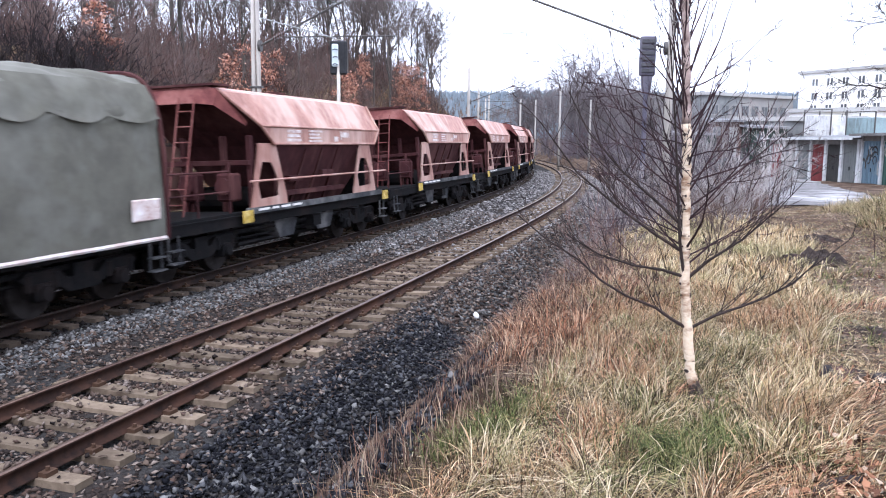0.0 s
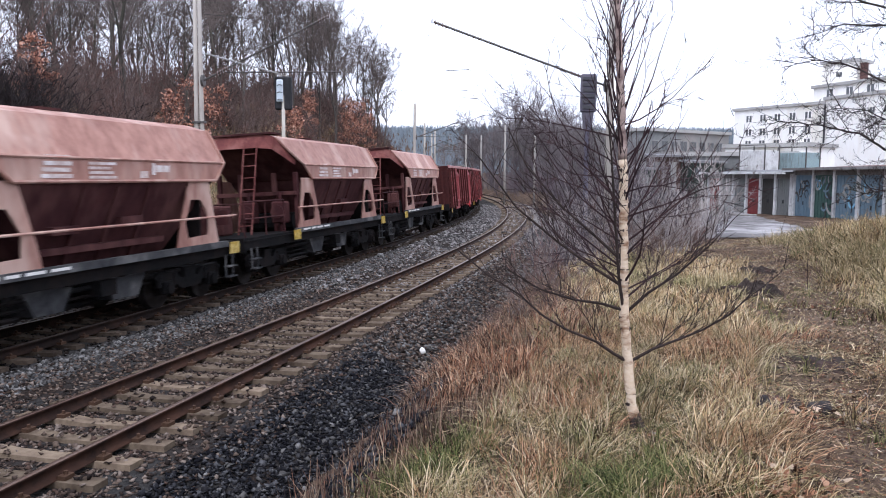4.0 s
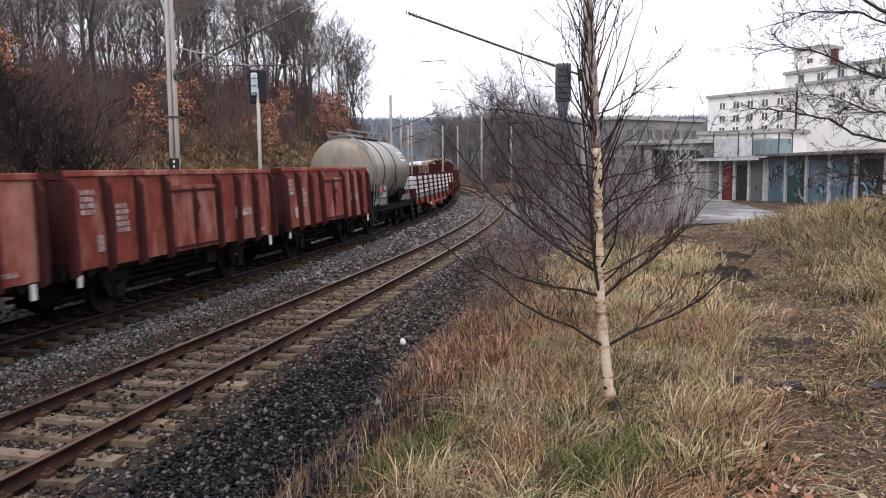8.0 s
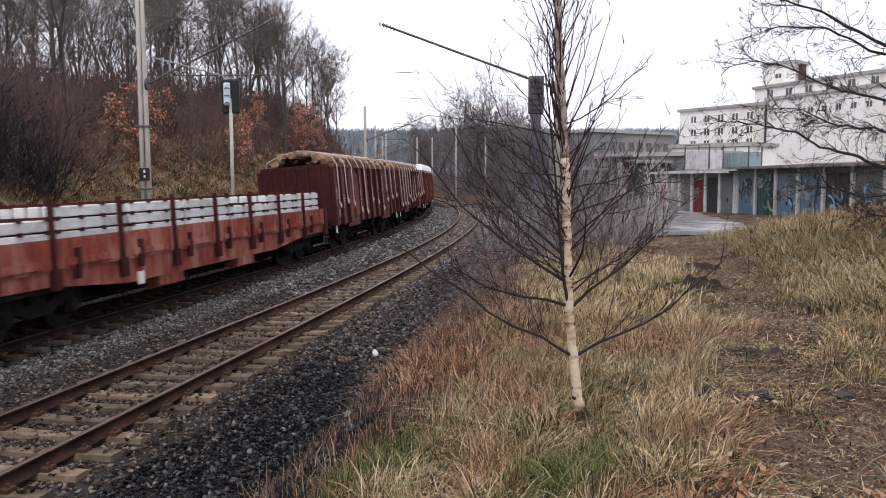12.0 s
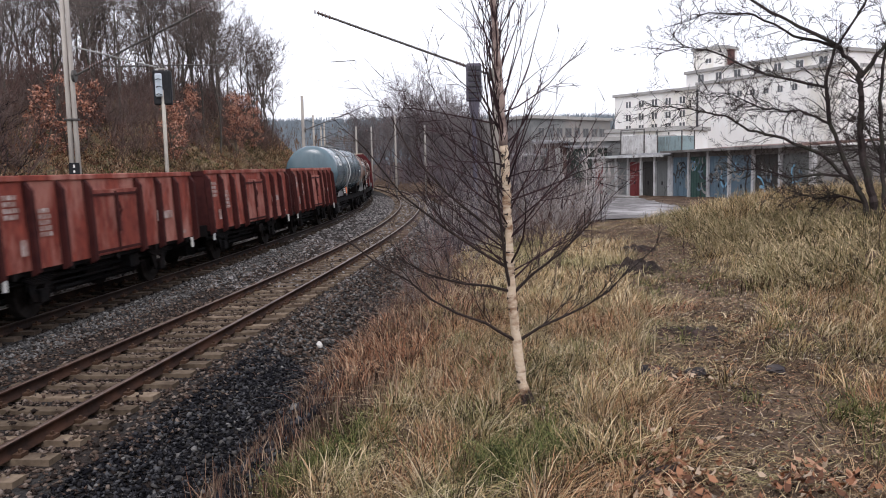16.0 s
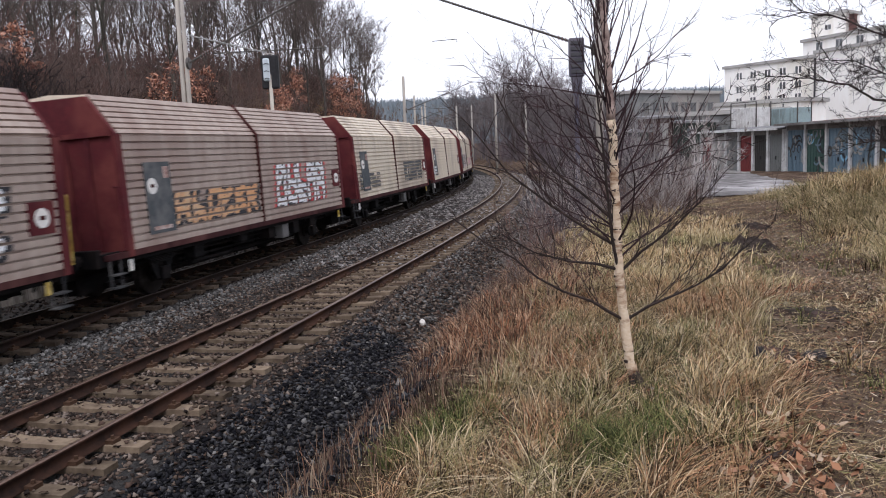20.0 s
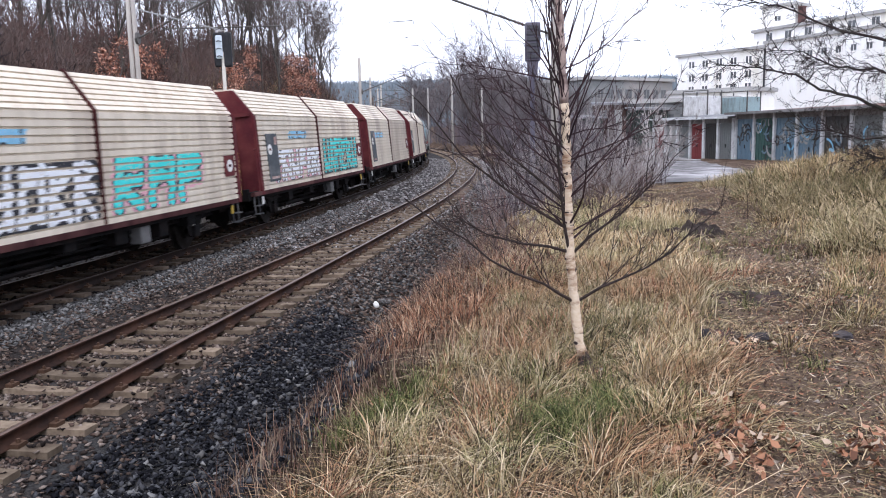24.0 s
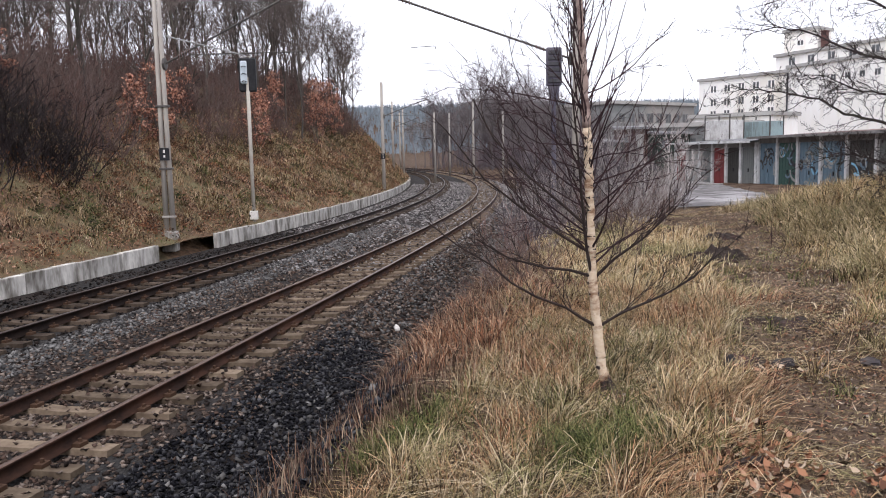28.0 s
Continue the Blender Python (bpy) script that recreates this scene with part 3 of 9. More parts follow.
def mk_axlebox(bm):
    box(bm, -0.17, 0.17, -0.1, 0.1, 0.32, 0.62, 0.03)
    disc(bm, (0, -0.12, 0.46), 0.13, 0.06, 10)
    for x in (-0.28, 0.28):
        tube(bm, [(x, 0, 0.5), (x, 0, 0.76)], 0.075, 8)


def mk_guard(bm):
    prism(bm, [(-0.55, 1.0), (0.55, 1.0), (0.24, 0.35), (0.14, 0.35), (0.14, 0.7), (-0.14, 0.7), (-0.14, 0.35), (-0.24, 0.35)], -0.02, 0.02)
    box(bm, -0.14, 0.14, -0.12, 0.1, 0.32, 0.6, 0.02)
    for i in range(5):
        box(bm, -0.62 + 0.08 * i, 0.62 - 0.08 * i, -0.06, 0.06, 0.84 - 0.035 * i, 0.868 - 0.035 * i)


def mk_buffer(bm):
    disc(bm, (0.0, 0, 0), 0.11, 0.34, 10, "x")
    disc(bm, (0.2, 0, 0), 0.075, 0.3, 10, "x")
    disc(bm, (0.36, 0, 0), 0.225, 0.05, 16, "x")


def mk_hook(bm):
    box(bm, 0, 0.3, -0.04, 0.04, -0.06, 0.06)
    tube(bm, [(0.25, 0, 0.05), (0.34, 0, 0.0), (0.3, 0, -0.12), (0.22, 0, -0.3), (0.3, 0, -0.45)], 0.03, 6)


def mk_step(bm):
    for x in (-0.16, 0.16):
        box(bm, x - 0.015, x + 0.015, -0.02, 0.02, 0.45, 1.0)
    for z in (0.45, 0.7):
        box(bm, -0.18, 0.18, -0.12, 0.05, z, z + 0.03)


def gear(w, half, pivots, bogies, sole=(0.95, 1.2), width=1.3, steps=True):
    """Underframe, buffers, hooks, wheels."""
    z0, z1 = sole
    for y in (-width, width):
        s = 1 if y > 0 else -1
        shared("solebar", ("sole", half, sole, width, s), lambda bm: (box(bm, -half, half, min(y, y - 0.1 * s), max(y, y - 0.1 * s), z0, z1), box(bm, -half, half, min(y, y - 0.02 * s) - 0.03, max(y, y - 0.02 * s) + 0.03, z1 - 0.03, z1)), M_UNDER, w, pose(0, 0, 0))
    shared("centre_beam", ("beam", half), lambda bm: (box(bm, -half, half, -0.3, 0.3, 0.62, 1.1), [box(bm, x - 0.06, x + 0.06, -1.25, 1.25, 0.92, 1.1) for x in np.linspace(-half * 0.8, half * 0.8, 7)]), M_UNDER, w, pose(0, 0, 0))
    shared("brake_rigging", ("rigging", half), lambda bm: ([box(bm, x, x + 1.15, -0.34, 0.3, 0.3, 0.66) for x in np.arange(-half + 0.5, half - 1.4, 1.3)], [tube(bm, [(-half * 0.85, y, z), (half * 0.85, y, z)], 0.05) for y, z in ((-0.62, 0.44), (0.62, 0.4), (-0.95, 0.78))]), M_UNDER, w, pose(0, 0, 0))
    for e in (-1, 1):
        turn = 0 if e > 0 else 180
        shared("headstock", "headstock", lambda bm: box(bm, -0.06, 0.06, -1.3, 1.3, 0.88, 1.24, 0.015), M_UNDER, w, pose(e * half, 0, 0))
        for y in (-0.875, 0.875):
            shared("buffer", "buffer", mk_buffer, M_UNDER, w, pose(e * (half + 0.15), y, 1.05, 0, 0, turn))
        shared("coupling", "hook", mk_hook, M_UNDER, w, pose(e * half, 0, 1.0, 0, 0, turn))
        if steps:
            shared("step", "step", mk_step, M_BOARD, w, pose(e * (half - 0.35), -1.36, 0))
    for e in (-1, 1):
        if bogies:
            b = shared("bogie", "bogie", mk_bogie, M_UNDER, w, pose(e * pivots, 0, 0))
            for dx in (-0.9, 0.9):
                shared("wheelset", "wheelset", mk_wheelset, M_WHEEL, b, pose(dx, 0, 0))
                for y, r in ((-1.05, 0), (1.05, 180)):
                    shared("axle_box", "axlebox", mk_axlebox, M_UNDER, b, pose(dx, y, 0, 0, 0, r))
        else:
            shared("wheelset", "wheelset", mk_wheelset, M_WHEEL, w, pose(e * pivots, 0, 0))
            for y, r in ((-1.08, 0), (1.08, 180)):
                shared("axle_guard", "guard", mk_guard, M_UNDER, w, pose(e * pivots, y, 0, 0, 0, r))
    shared("brake_gear", ("brake", half), lambda bm: (tube(bm, [(-half * 0.5, -0.9, 0.62), (half * 0.5, -0.9, 0.62)], 0.03), tube(bm, [(-0.5, -0.75, 0.78), (0.45, -0.75, 0.78)], 0.17, 12), box(bm, 0.9, 1.35, -1.2, -0.75, 0.6, 0.9), tube(bm, [(-half * 0.45, -1.0, 0.5), (-1.0, -1.0, 0.5)], 0.04)), M_UNDER, w, pose(0, 0, 0))


def bars(name, w, y, spec, material, label="", axis="y"):
    """Flat painted plates on a side: (x0, x1, z0, z1)."""
    for x0, x1, z0, z1 in spec:
        bm = bmesh.new()
        box(bm, x0, x1, y - 0.004, y + 0.004, z0, z1)
        ob = part(name, bm, material, w, label)
    return ob


def lettering(x, z, wd, ht, lines, seed):
    """Bars in place of writing: rows of short strokes."""
    r = random.Random(seed)
    out, dz = [], ht / lines
    for i in range(lines):
        a = x
        while a < x + wd * r.uniform(0.75, 1.0):
            l = r.uniform(0.08, 0.22) * wd + 0.03
            out.append((a, min(a + l, x + wd), z + ht - (i + 1) * dz + dz * 0.25, z + ht - i * dz))
            a += l + 0.03 + 0.04 * wd
    return out


RUN = []          # (thing, place in the train, pose on its wagon)


def place(w, u, at=None):
    RUN.append((w, u, at))
    return w


# hopper wagon
def hopper():
    w = thing("hopper_wagon", "faded pink-red bulk hopper wagon with ladder and handrails", "hopper wagon", "hopper wagons")
    gear(w, 5.75, 4.1, True, steps=True)
    F, B, T = -3.0, 5.25, 4.12
    # cross-section of the upper body: low edge, knee, roof edge
    prof = [(-1.42, 2.8), (-1.42, 3.22), (-1.02, 3.98), (-0.55, T), (0.55, T), (1.02, 3.98), (1.42, 3.22), (1.42, 2.8)]

    def xf(z):
        return F + (3.98 - min(z, 3.98)) * 1.35 - (0.1 if z > 3.99 else 0)

    def xb(z):
        return B - max(0, 3.3 - z) * 0.9 - max(0, z - 3.3) * 0.12
    bm = bmesh.new()
    a = [bm.verts.new((xf(z), y, z)) for y, z in prof]
    b = [bm.verts.new((xb(z), y, z)) for y, z in prof]
    for i in range(len(prof) - 1):
        bm.faces.new((a[i], a[i + 1], b[i + 1], b[i]))
    part("upper_side", bm, M_HOP, w)
    bm = bmesh.new()     # sloping ends and the chute, shade put into the dark red
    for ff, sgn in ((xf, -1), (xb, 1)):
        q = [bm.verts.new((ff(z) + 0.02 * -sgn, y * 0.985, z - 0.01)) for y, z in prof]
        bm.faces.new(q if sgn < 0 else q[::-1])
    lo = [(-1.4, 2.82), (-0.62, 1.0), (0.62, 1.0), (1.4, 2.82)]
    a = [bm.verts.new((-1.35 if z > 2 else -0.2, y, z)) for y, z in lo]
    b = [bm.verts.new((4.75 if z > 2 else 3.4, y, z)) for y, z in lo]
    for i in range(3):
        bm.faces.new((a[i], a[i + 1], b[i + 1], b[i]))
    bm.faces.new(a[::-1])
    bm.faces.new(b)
    part("hopper_chute", bm, M_HOPD, w, "sloping chute sheets, dark red deepened for shade")
    bm = bmesh.new()
    hood = [(F - 0.32, 1.42, 3.62), (F - 0.12, 1.05, 4.02), (F - 0.06, 0.55, T + 0.03), (F - 0.06, -0.55, T + 0.03), (F - 0.12, -1.05, 4.02), (F + 0.42, -1.44, 3.3)]
    low_ = [(F - 0.3, 1.4, 3.4), (F - 0.26, 1.0, 3.66), (F - 0.24, 0.5, 3.72), (F - 0.24, -0.5, 3.72), (F - 0.2, -1.0, 3.66), (F + 0.45, -1.4, 3.2)]
    va, vb = [bm.verts.new(q) for q in hood], [bm.verts.new(q) for q in low_]
    for i in range(5):
        bm.faces.new((va[i], va[i + 1], vb[i + 1], vb[i]))
    part("end_hood", bm, M_HOPR, w)
    bm = bmesh.new()
    box(bm, F - 0.16, F + 0.5, -1.0, 1.0, T - 0.02, T + 0.03)
    part("roof_edge", bm, M_HOPD, w)
    bm = bmesh.new()
    box(bm, 0.2, 0.8, -0.6, 0.6, T, T + 0.05)
    part("roof_hatch", bm, M_HOPD, w)
    # rib along the knee and down the front
    bm = bmesh.new()
    tube(bm, [(xf(3.22), -1.43, 3.22), (xb(3.22), -1.43, 3.22)], 0.03)
    tube(bm, [(xf(2.8), -1.43, 2.8), (xb(2.8), -1.43, 2.8)], 0.035)
    tube(bm, [(xf(3.98), -1.04, 3.98), (xf(3.22), -1.44, 3.22), (xf(2.8), -1.44, 2.8)], 0.04)
    tube(bm, [(xb(3.98), -1.04, 3.98), (xb(3.22), -1.44, 3.22), (xb(2.8), -1.44, 2.8)], 0.035)
    part("edge_beading", bm, M_HOP, w)
    # side plates with cut-outs
    for name, x0, x1, t0, t1, z1 in (("front_support", -2.55, -0.75, -2.05, -1.25, 2.82), ("rear_support", 3.15, 4.95, 3.75, 4.55, 2.82)):
        bm = bmesh.new()
        outer = [(x0, 1.22), (x0 + 0.12, 1.55), (t0, z1), (t1, z1), (x1 - 0.12, 1.7), (x1, 1.22)]
        cx = (x0 + x1) / 2
        inner = [(cx - 0.4, 1.52), (cx - 0.5, 1.85), (cx - 0.26, 2.38), (cx + 0.16, 2.36), (cx + 0.45, 1.95), (cx + 0.42, 1.55)]
        for y, flip in ((-1.38, 0), (-1.34, 1)):
            a = [bm.verts.new((x, y, z)) for x, z in outer]
            b = [bm.verts.new((x, y, z)) for x, z in inner]
            for i in range(6):
                q = (a[i], a[(i + 1) % 6], b[(i + 1) % 6], b[i])
                bm.faces.new(q if not flip else q[::-1])
        part(name, bm, M_HOP, w)
        bm = bmesh.new()
        prism(bm, outer, 1.34, 1.38)
        part(name, bm, M_HOP, w)
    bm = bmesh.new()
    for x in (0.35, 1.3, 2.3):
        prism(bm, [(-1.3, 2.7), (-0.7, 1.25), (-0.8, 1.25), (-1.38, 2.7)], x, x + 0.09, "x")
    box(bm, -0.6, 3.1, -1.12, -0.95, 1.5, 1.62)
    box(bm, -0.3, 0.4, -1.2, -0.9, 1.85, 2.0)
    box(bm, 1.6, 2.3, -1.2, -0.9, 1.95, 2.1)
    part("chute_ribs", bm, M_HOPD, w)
    bm = bmesh.new()
    prism(bm, [(-0.9, 0.95), (0.4, 0.95), (0.1, 0.45), (-0.6, 0.45)], -1.0, 1.0)
    prism(bm, [(1.2, 0.95), (2.6, 0.95), (2.3, 0.45), (1.5, 0.45)], -1.0, 1.0)
    part("discharge_chute", bm, M_BOARD, w, "dull grey discharge chutes between the bogies")
    bm = bmesh.new()
    tube(bm, [(-2.6, -1.46, 1.95), (5.6, -1.46, 1.95)], 0.027, 6)
    part("operating_bar", bm, M_HOP, w)
    bm = bmesh.new()
    box(bm, -2.6, 5.3, -1.44, -1.3, 1.2, 1.34)
    part("running_board", bm, M_BOARD, w)
    # Added near-black plate, stands in for the shadow beneath the rear slope.
    bm = bmesh.new()
    box(bm, 4.27, 4.33, -1.28, 1.28, 1.22, 2.86)
    part("end_bulkhead", bm, M_UNDER, w)
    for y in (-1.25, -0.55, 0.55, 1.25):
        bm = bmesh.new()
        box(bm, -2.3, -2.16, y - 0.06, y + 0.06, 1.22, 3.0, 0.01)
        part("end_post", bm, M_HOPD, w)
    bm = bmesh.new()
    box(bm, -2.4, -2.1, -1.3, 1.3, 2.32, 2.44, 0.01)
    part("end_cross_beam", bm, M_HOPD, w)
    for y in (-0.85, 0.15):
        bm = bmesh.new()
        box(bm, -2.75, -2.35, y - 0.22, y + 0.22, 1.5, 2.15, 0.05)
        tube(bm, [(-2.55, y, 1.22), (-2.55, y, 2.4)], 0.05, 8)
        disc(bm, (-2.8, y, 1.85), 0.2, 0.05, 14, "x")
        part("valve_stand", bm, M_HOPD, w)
    bm = bmesh.new()
    tube(bm, [(-1.6, -0.9, 1.5), (-1.6, 0.9, 1.5)], 0.3, 12)
    part("air_tank", bm, M_UNDER, w)
    # front platform, handrails, ladder, brake wheel
    bm = bmesh.new()
    box(bm, -5.7, -2.5, -1.25, 1.25, 1.2, 1.26)
    part("platform", bm, M_UNDER, w)
    for y in (-1.2, 1.2):
        bm = bmesh.new()
        tube(bm, [(-5.55, y, 1.25), (-5.55, y, 2.2), (-3.1, y, 2.2), (-3.1, y, 1.25)], 0.025)
        tube(bm, [(-5.55, y, 1.75), (-3.1, y, 1.75)], 0.02)
        tube(bm, [(-4.3, y, 1.25), (-4.3, y, 2.2)], 0.02)
        part("handrail", bm, M_HOPD, w)
    bm = bmesh.new()
    tube(bm, [(-5.6, -1.15, 2.15), (-5.6, 1.15, 2.15)], 0.025)
    part("handrail", bm, M_HOPD, w)
    bm = bmesh.new()
    for y in (-0.6, -0.2):
        tube(bm, [(-4.0, y, 1.25), (-3.3, y, 3.85)], 0.02)
    for i in range(7):
        t = 0.1 + i * 0.13
        tube(bm, [(-4.0 + 0.7 * t, -0.6, 1.25 + 2.6 * t), (-4.0 + 0.7 * t, -0.2, 1.25 + 2.6 * t)], 0.015)
    part("ladder", bm, M_HOPR, w)
    bm = bmesh.new()
    box(bm, -4.3, -3.7, 0.1, 0.9, 1.26, 2.1, 0.05)
    disc(bm, (-4.45, 0.5, 1.9), 0.25, 0.04, 14, "x")
    part("brake_box", bm, M_HOPD, w)
    for x in (-2.75, 5.55):
        bm = bmesh.new()
        box(bm, x - 0.2, x + 0.2, -1.46, -1.42, 1.02, 1.3)
        part("yellow_plate", bm, M_YELLOW, w, "bright yellow plate on the solebar")
    bm = bmesh.new()
    prism(bm, [(-4.9, 2.0), (-4.9, 1.6), (-4.82, 1.6), (-4.82, 2.0)], -0.4, 0.4)
    part("end_plate", bm, M_HOPD, w)
    bars("marking", w, -1.428, [(-0.75 + 0.03 * k, 0.0 - 0.05 * (k % 2), 2.86 + 0.11 * k, 2.93 + 0.11 * k) for k in range(4)] + [(0.45, 1.2 - 0.08 * (k % 3), 2.85 + 0.085 * k, 2.9 + 0.085 * k) for k in range(5)] + [(1.95, 2.2, 2.86, 3.0), (2.35, 2.45, 2.92, 3.16)] + [(2.45, 2.95, 2.98, 3.12)], M_LETTER, "worn white lettering")
    bars("marking", w, -1.45, lettering(-2.3, 1.24, 2.4, 0.07, 1, 6), M_WHITE)
    return w


# open wagon, high or low
def gondola(kind, half, top, base, paint, shade, bogies, ribs, doors, seed, name="open_wagon", label="", group=""):
    w = thing(name, label, "open wagon", group)
    gear(w, half, half - 2.4 if bogies else half - 1.75, bogies, steps=False)
    r = random.Random(seed)
    H = half - 0.05
    bm = bmesh.new()
    box(bm, -H, H, -1.36, 1.36, base + 0.12, base + 0.2)
    part("floor", bm, M_UNDER, w)
    for y in (-1.4, 1.4):
        s = -1 if y < 0 else 1
        bm = bmesh.new()
        nx = 40
        vs = [[bm.verts.new((-H + 2 * H * i / nx, y + s * (0.015 * math.sin(i * 1.9 + seed + z * 2) + 0.013 * math.sin(i * 0.7 + 3 * z)), z)) for z in (base, base + (top - base) * 0.33, base + (top - base) * 0.66, top)] for i in range(nx + 1)]
        vs2 = [[bm.verts.new(v.co + Vector((0, -s * 0.05, 0))) for v in col] for col in vs]
        for g in (vs, vs2):
            for i in range(nx):
                for k in range(3):
                    bm.faces.new((g[i][k], g[i + 1][k], g[i + 1][k + 1], g[i][k + 1]))
        for i in range(nx):
            bm.faces.new((vs[i][3], vs[i + 1][3], vs2[i + 1][3], vs2[i][3]))
        part("side_wall", bm, paint, w)
        bm = bmesh.new()
        if bogies:
            box(bm, -H - 0.02, H + 0.02, y - 0.1, y + 0.1, top - 0.09, top + 0.06, 0.02)
        else:
            box(bm, -H - 0.02, H + 0.02, y - 0.05, y + 0.05, top - 0.06, top + 0.06, 0.015)
        part("top_rail", bm, M_RAILP if kind == "new" else paint, w)
    for e in (-1, 1):
        # ends in the dark red too, shade put into their colour
        bm = bmesh.new()
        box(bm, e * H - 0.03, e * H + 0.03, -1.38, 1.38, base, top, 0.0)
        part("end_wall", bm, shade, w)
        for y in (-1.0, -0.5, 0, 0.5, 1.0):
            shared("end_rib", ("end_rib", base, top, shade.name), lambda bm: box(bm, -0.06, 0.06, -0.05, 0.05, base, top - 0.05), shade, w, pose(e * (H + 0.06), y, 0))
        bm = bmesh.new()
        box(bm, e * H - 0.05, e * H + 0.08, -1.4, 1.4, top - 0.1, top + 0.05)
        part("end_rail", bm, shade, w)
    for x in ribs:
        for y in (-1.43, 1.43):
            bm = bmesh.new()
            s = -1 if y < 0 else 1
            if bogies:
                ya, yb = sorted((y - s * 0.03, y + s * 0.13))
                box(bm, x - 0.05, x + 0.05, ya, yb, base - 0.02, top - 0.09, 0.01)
                # dark rib body paints the shaded flank, the flange keeps the paint
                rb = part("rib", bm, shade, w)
                bm = bmesh.new()
                ya, yb = sorted((y + s * 0.131, y + s * 0.142))
                box(bm, x - 0.04, x + 0.06, ya, yb, base - 0.02, top - 0.09, 0.004)
                part("flange", bm, paint, rb)
                continue
            prism(bm, [(y, base - 0.12), (y + s * 0.125, base - 0.05), (y + s * 0.125, top - 0.25), (y, top - 0.06), (y - s * 0.03, top - 0.06), (y - s * 0.03, base - 0.12)], x - 0.058, x + 0.058, "x")
            # old wagons: the whole rib is dark, its shade painted in
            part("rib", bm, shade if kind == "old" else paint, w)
    for x0, x1 in doors:
        d = part("door", (lambda bm: (box(bm, x0, x1, -1.47, -1.43, base + 0.02, top - 0.3, 0.012), bm)[1])(bmesh.new()), paint, w)
        bm = bmesh.new()
        xm = (x0 + x1) / 2
        if bogies:
            for a, b in ((x0 + 0.05, xm - 0.06), (xm + 0.06, x1 - 0.05)):
                bm = bmesh.new()
                for xx in (a + 0.03, b - 0.03):
                    box(bm, xx - 0.03, xx + 0.03, -1.51, -1.47, base + 0.3, top - 0.4, 0.01)
                for zz, hh in ((base + 0.34, 0.05), (top - 0.43, 0.035)):
                    box(bm, a + 0.06, b - 0.06, -1.52, -1.47, zz - hh, zz + hh, 0.01)
                part("leaf_frame", bm, paint, d)
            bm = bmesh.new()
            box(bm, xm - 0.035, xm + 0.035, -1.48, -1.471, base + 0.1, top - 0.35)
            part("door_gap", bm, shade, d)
            bm = bmesh.new()
            tube(bm, [(xm - 0.05, -1.5, base + 0.8), (xm - 0.05, -1.58, base + 0.86), (xm - 0.05, -1.58, base + 1.2), (xm - 0.05, -1.5, base + 1.26)], 0.02)
            tube(bm, [(xm + 0.06, -1.5, base + 0.8), (xm + 0.06, -1.58, base + 0.86), (xm + 0.06, -1.58, base + 1.2), (xm + 0.06, -1.5, base + 1.26)], 0.02)
            tube(bm, [(xm, -1.53, base + 0.15), (xm, -1.53, top - 0.45)], 0.022, 8)
            part("latch", bm, paint, d)
            bm = bmesh.new()
            box(bm, x0 - 0.05, x1 + 0.05, -1.46, -1.37, base - 0.17, base + 0.015, 0.015)
            part("door_sill", bm, paint, w)
            continue
        for xx in (x0 + 0.04, xm, x1 - 0.04):
            box(bm, xx - 0.03, xx + 0.03, -1.5, -1.47, base + 0.05, top - 0.35)
        for zz in (base + 0.1, top - 0.42):
            box(bm, x0, x1, -1.495, -1.47, zz - 0.03, zz + 0.03)
        part("door_frame", bm, shade, d)
        bm = bmesh.new()
        tube(bm, [(xm + 0.08, -1.5, base + 0.85), (xm + 0.1, -1.55, base + 1.0), (xm + 0.08, -1.5, base + 1.2)], 0.025)
        box(bm, xm - 0.06, xm + 0.06, -1.53, -1.49, base + 0.5, base + 1.4)
        part("latch", bm, shade, d)
    for x in np.linspace(-H + 0.5, H - 0.5, int(H * 1.3)):
        shared("side_bracket", ("bracket", base), lambda bm: box(bm, -0.05, 0.05, -1.42, -1.36, base - 0.14, base), M_UNDER, w, pose(float(x), 0, 0))
    lab = lettering(-H + 0.35, base + 1.0, 0.45, 0.5, 4, seed) + lettering(-H + 1.4, base + 0.6, 0.4, 0.6, 5, seed + 1)
    lab += [(-H + 0.75, -H + 0.95, base + 0.3, base + 0.62)] + lettering(H - 1.0, base + 0.12, 0.5, 0.12, 1, seed + 2)
    if kind == "old" and not bogies:
        lab += [(H - 2.25, H - 1.92, base + 0.6, base + 0.88), (H - 1.86, H - 1.35, base + 0.64, base + 0.84)]
    if kind == "new":
        lab += [(0.16, 0.46, base + 1.2, base + 1.5), (0.52, 1.06, base + 1.24, base + 1.46)]
        lab += [(1.5, 1.9, base + 0.5 + 0.1 * k, base + 0.57 + 0.1 * k) for k in range(5)]
    if kind == "new":
        bars("marking", w, -1.44, [(-H + 0.2, -H + 0.95, base + 1.42 + 0.14 * k, base + 1.52 + 0.14 * k) for k in range(2)] + [(-H + 0.2, -H + 0.5 + 0.06 * (k % 2), base + 0.5 + 0.15 * k, base + 0.59 + 0.15 * k) for k in range(5)] + [(-H + 1.35, -H + 1.55, base + 0.95, base + 1.08), (-H + 1.35, -H + 1.9, base + 0.55, base + 0.66), (-H + 1.62, -H + 1.95, base + 0.72, base + 0.84), (-H + 1.35, -H + 1.8, base + 0.08, base + 0.16)], M_WHITE, "white lettering")
        bm = bmesh.new()
        ring = [(2.2 + 0.19 * math.cos(a), -1.56, base - 0.08 + 0.19 * math.sin(a)) for a in np.linspace(0, 2 * math.pi, 17)]
        tube(bm, ring, 0.022, 6)
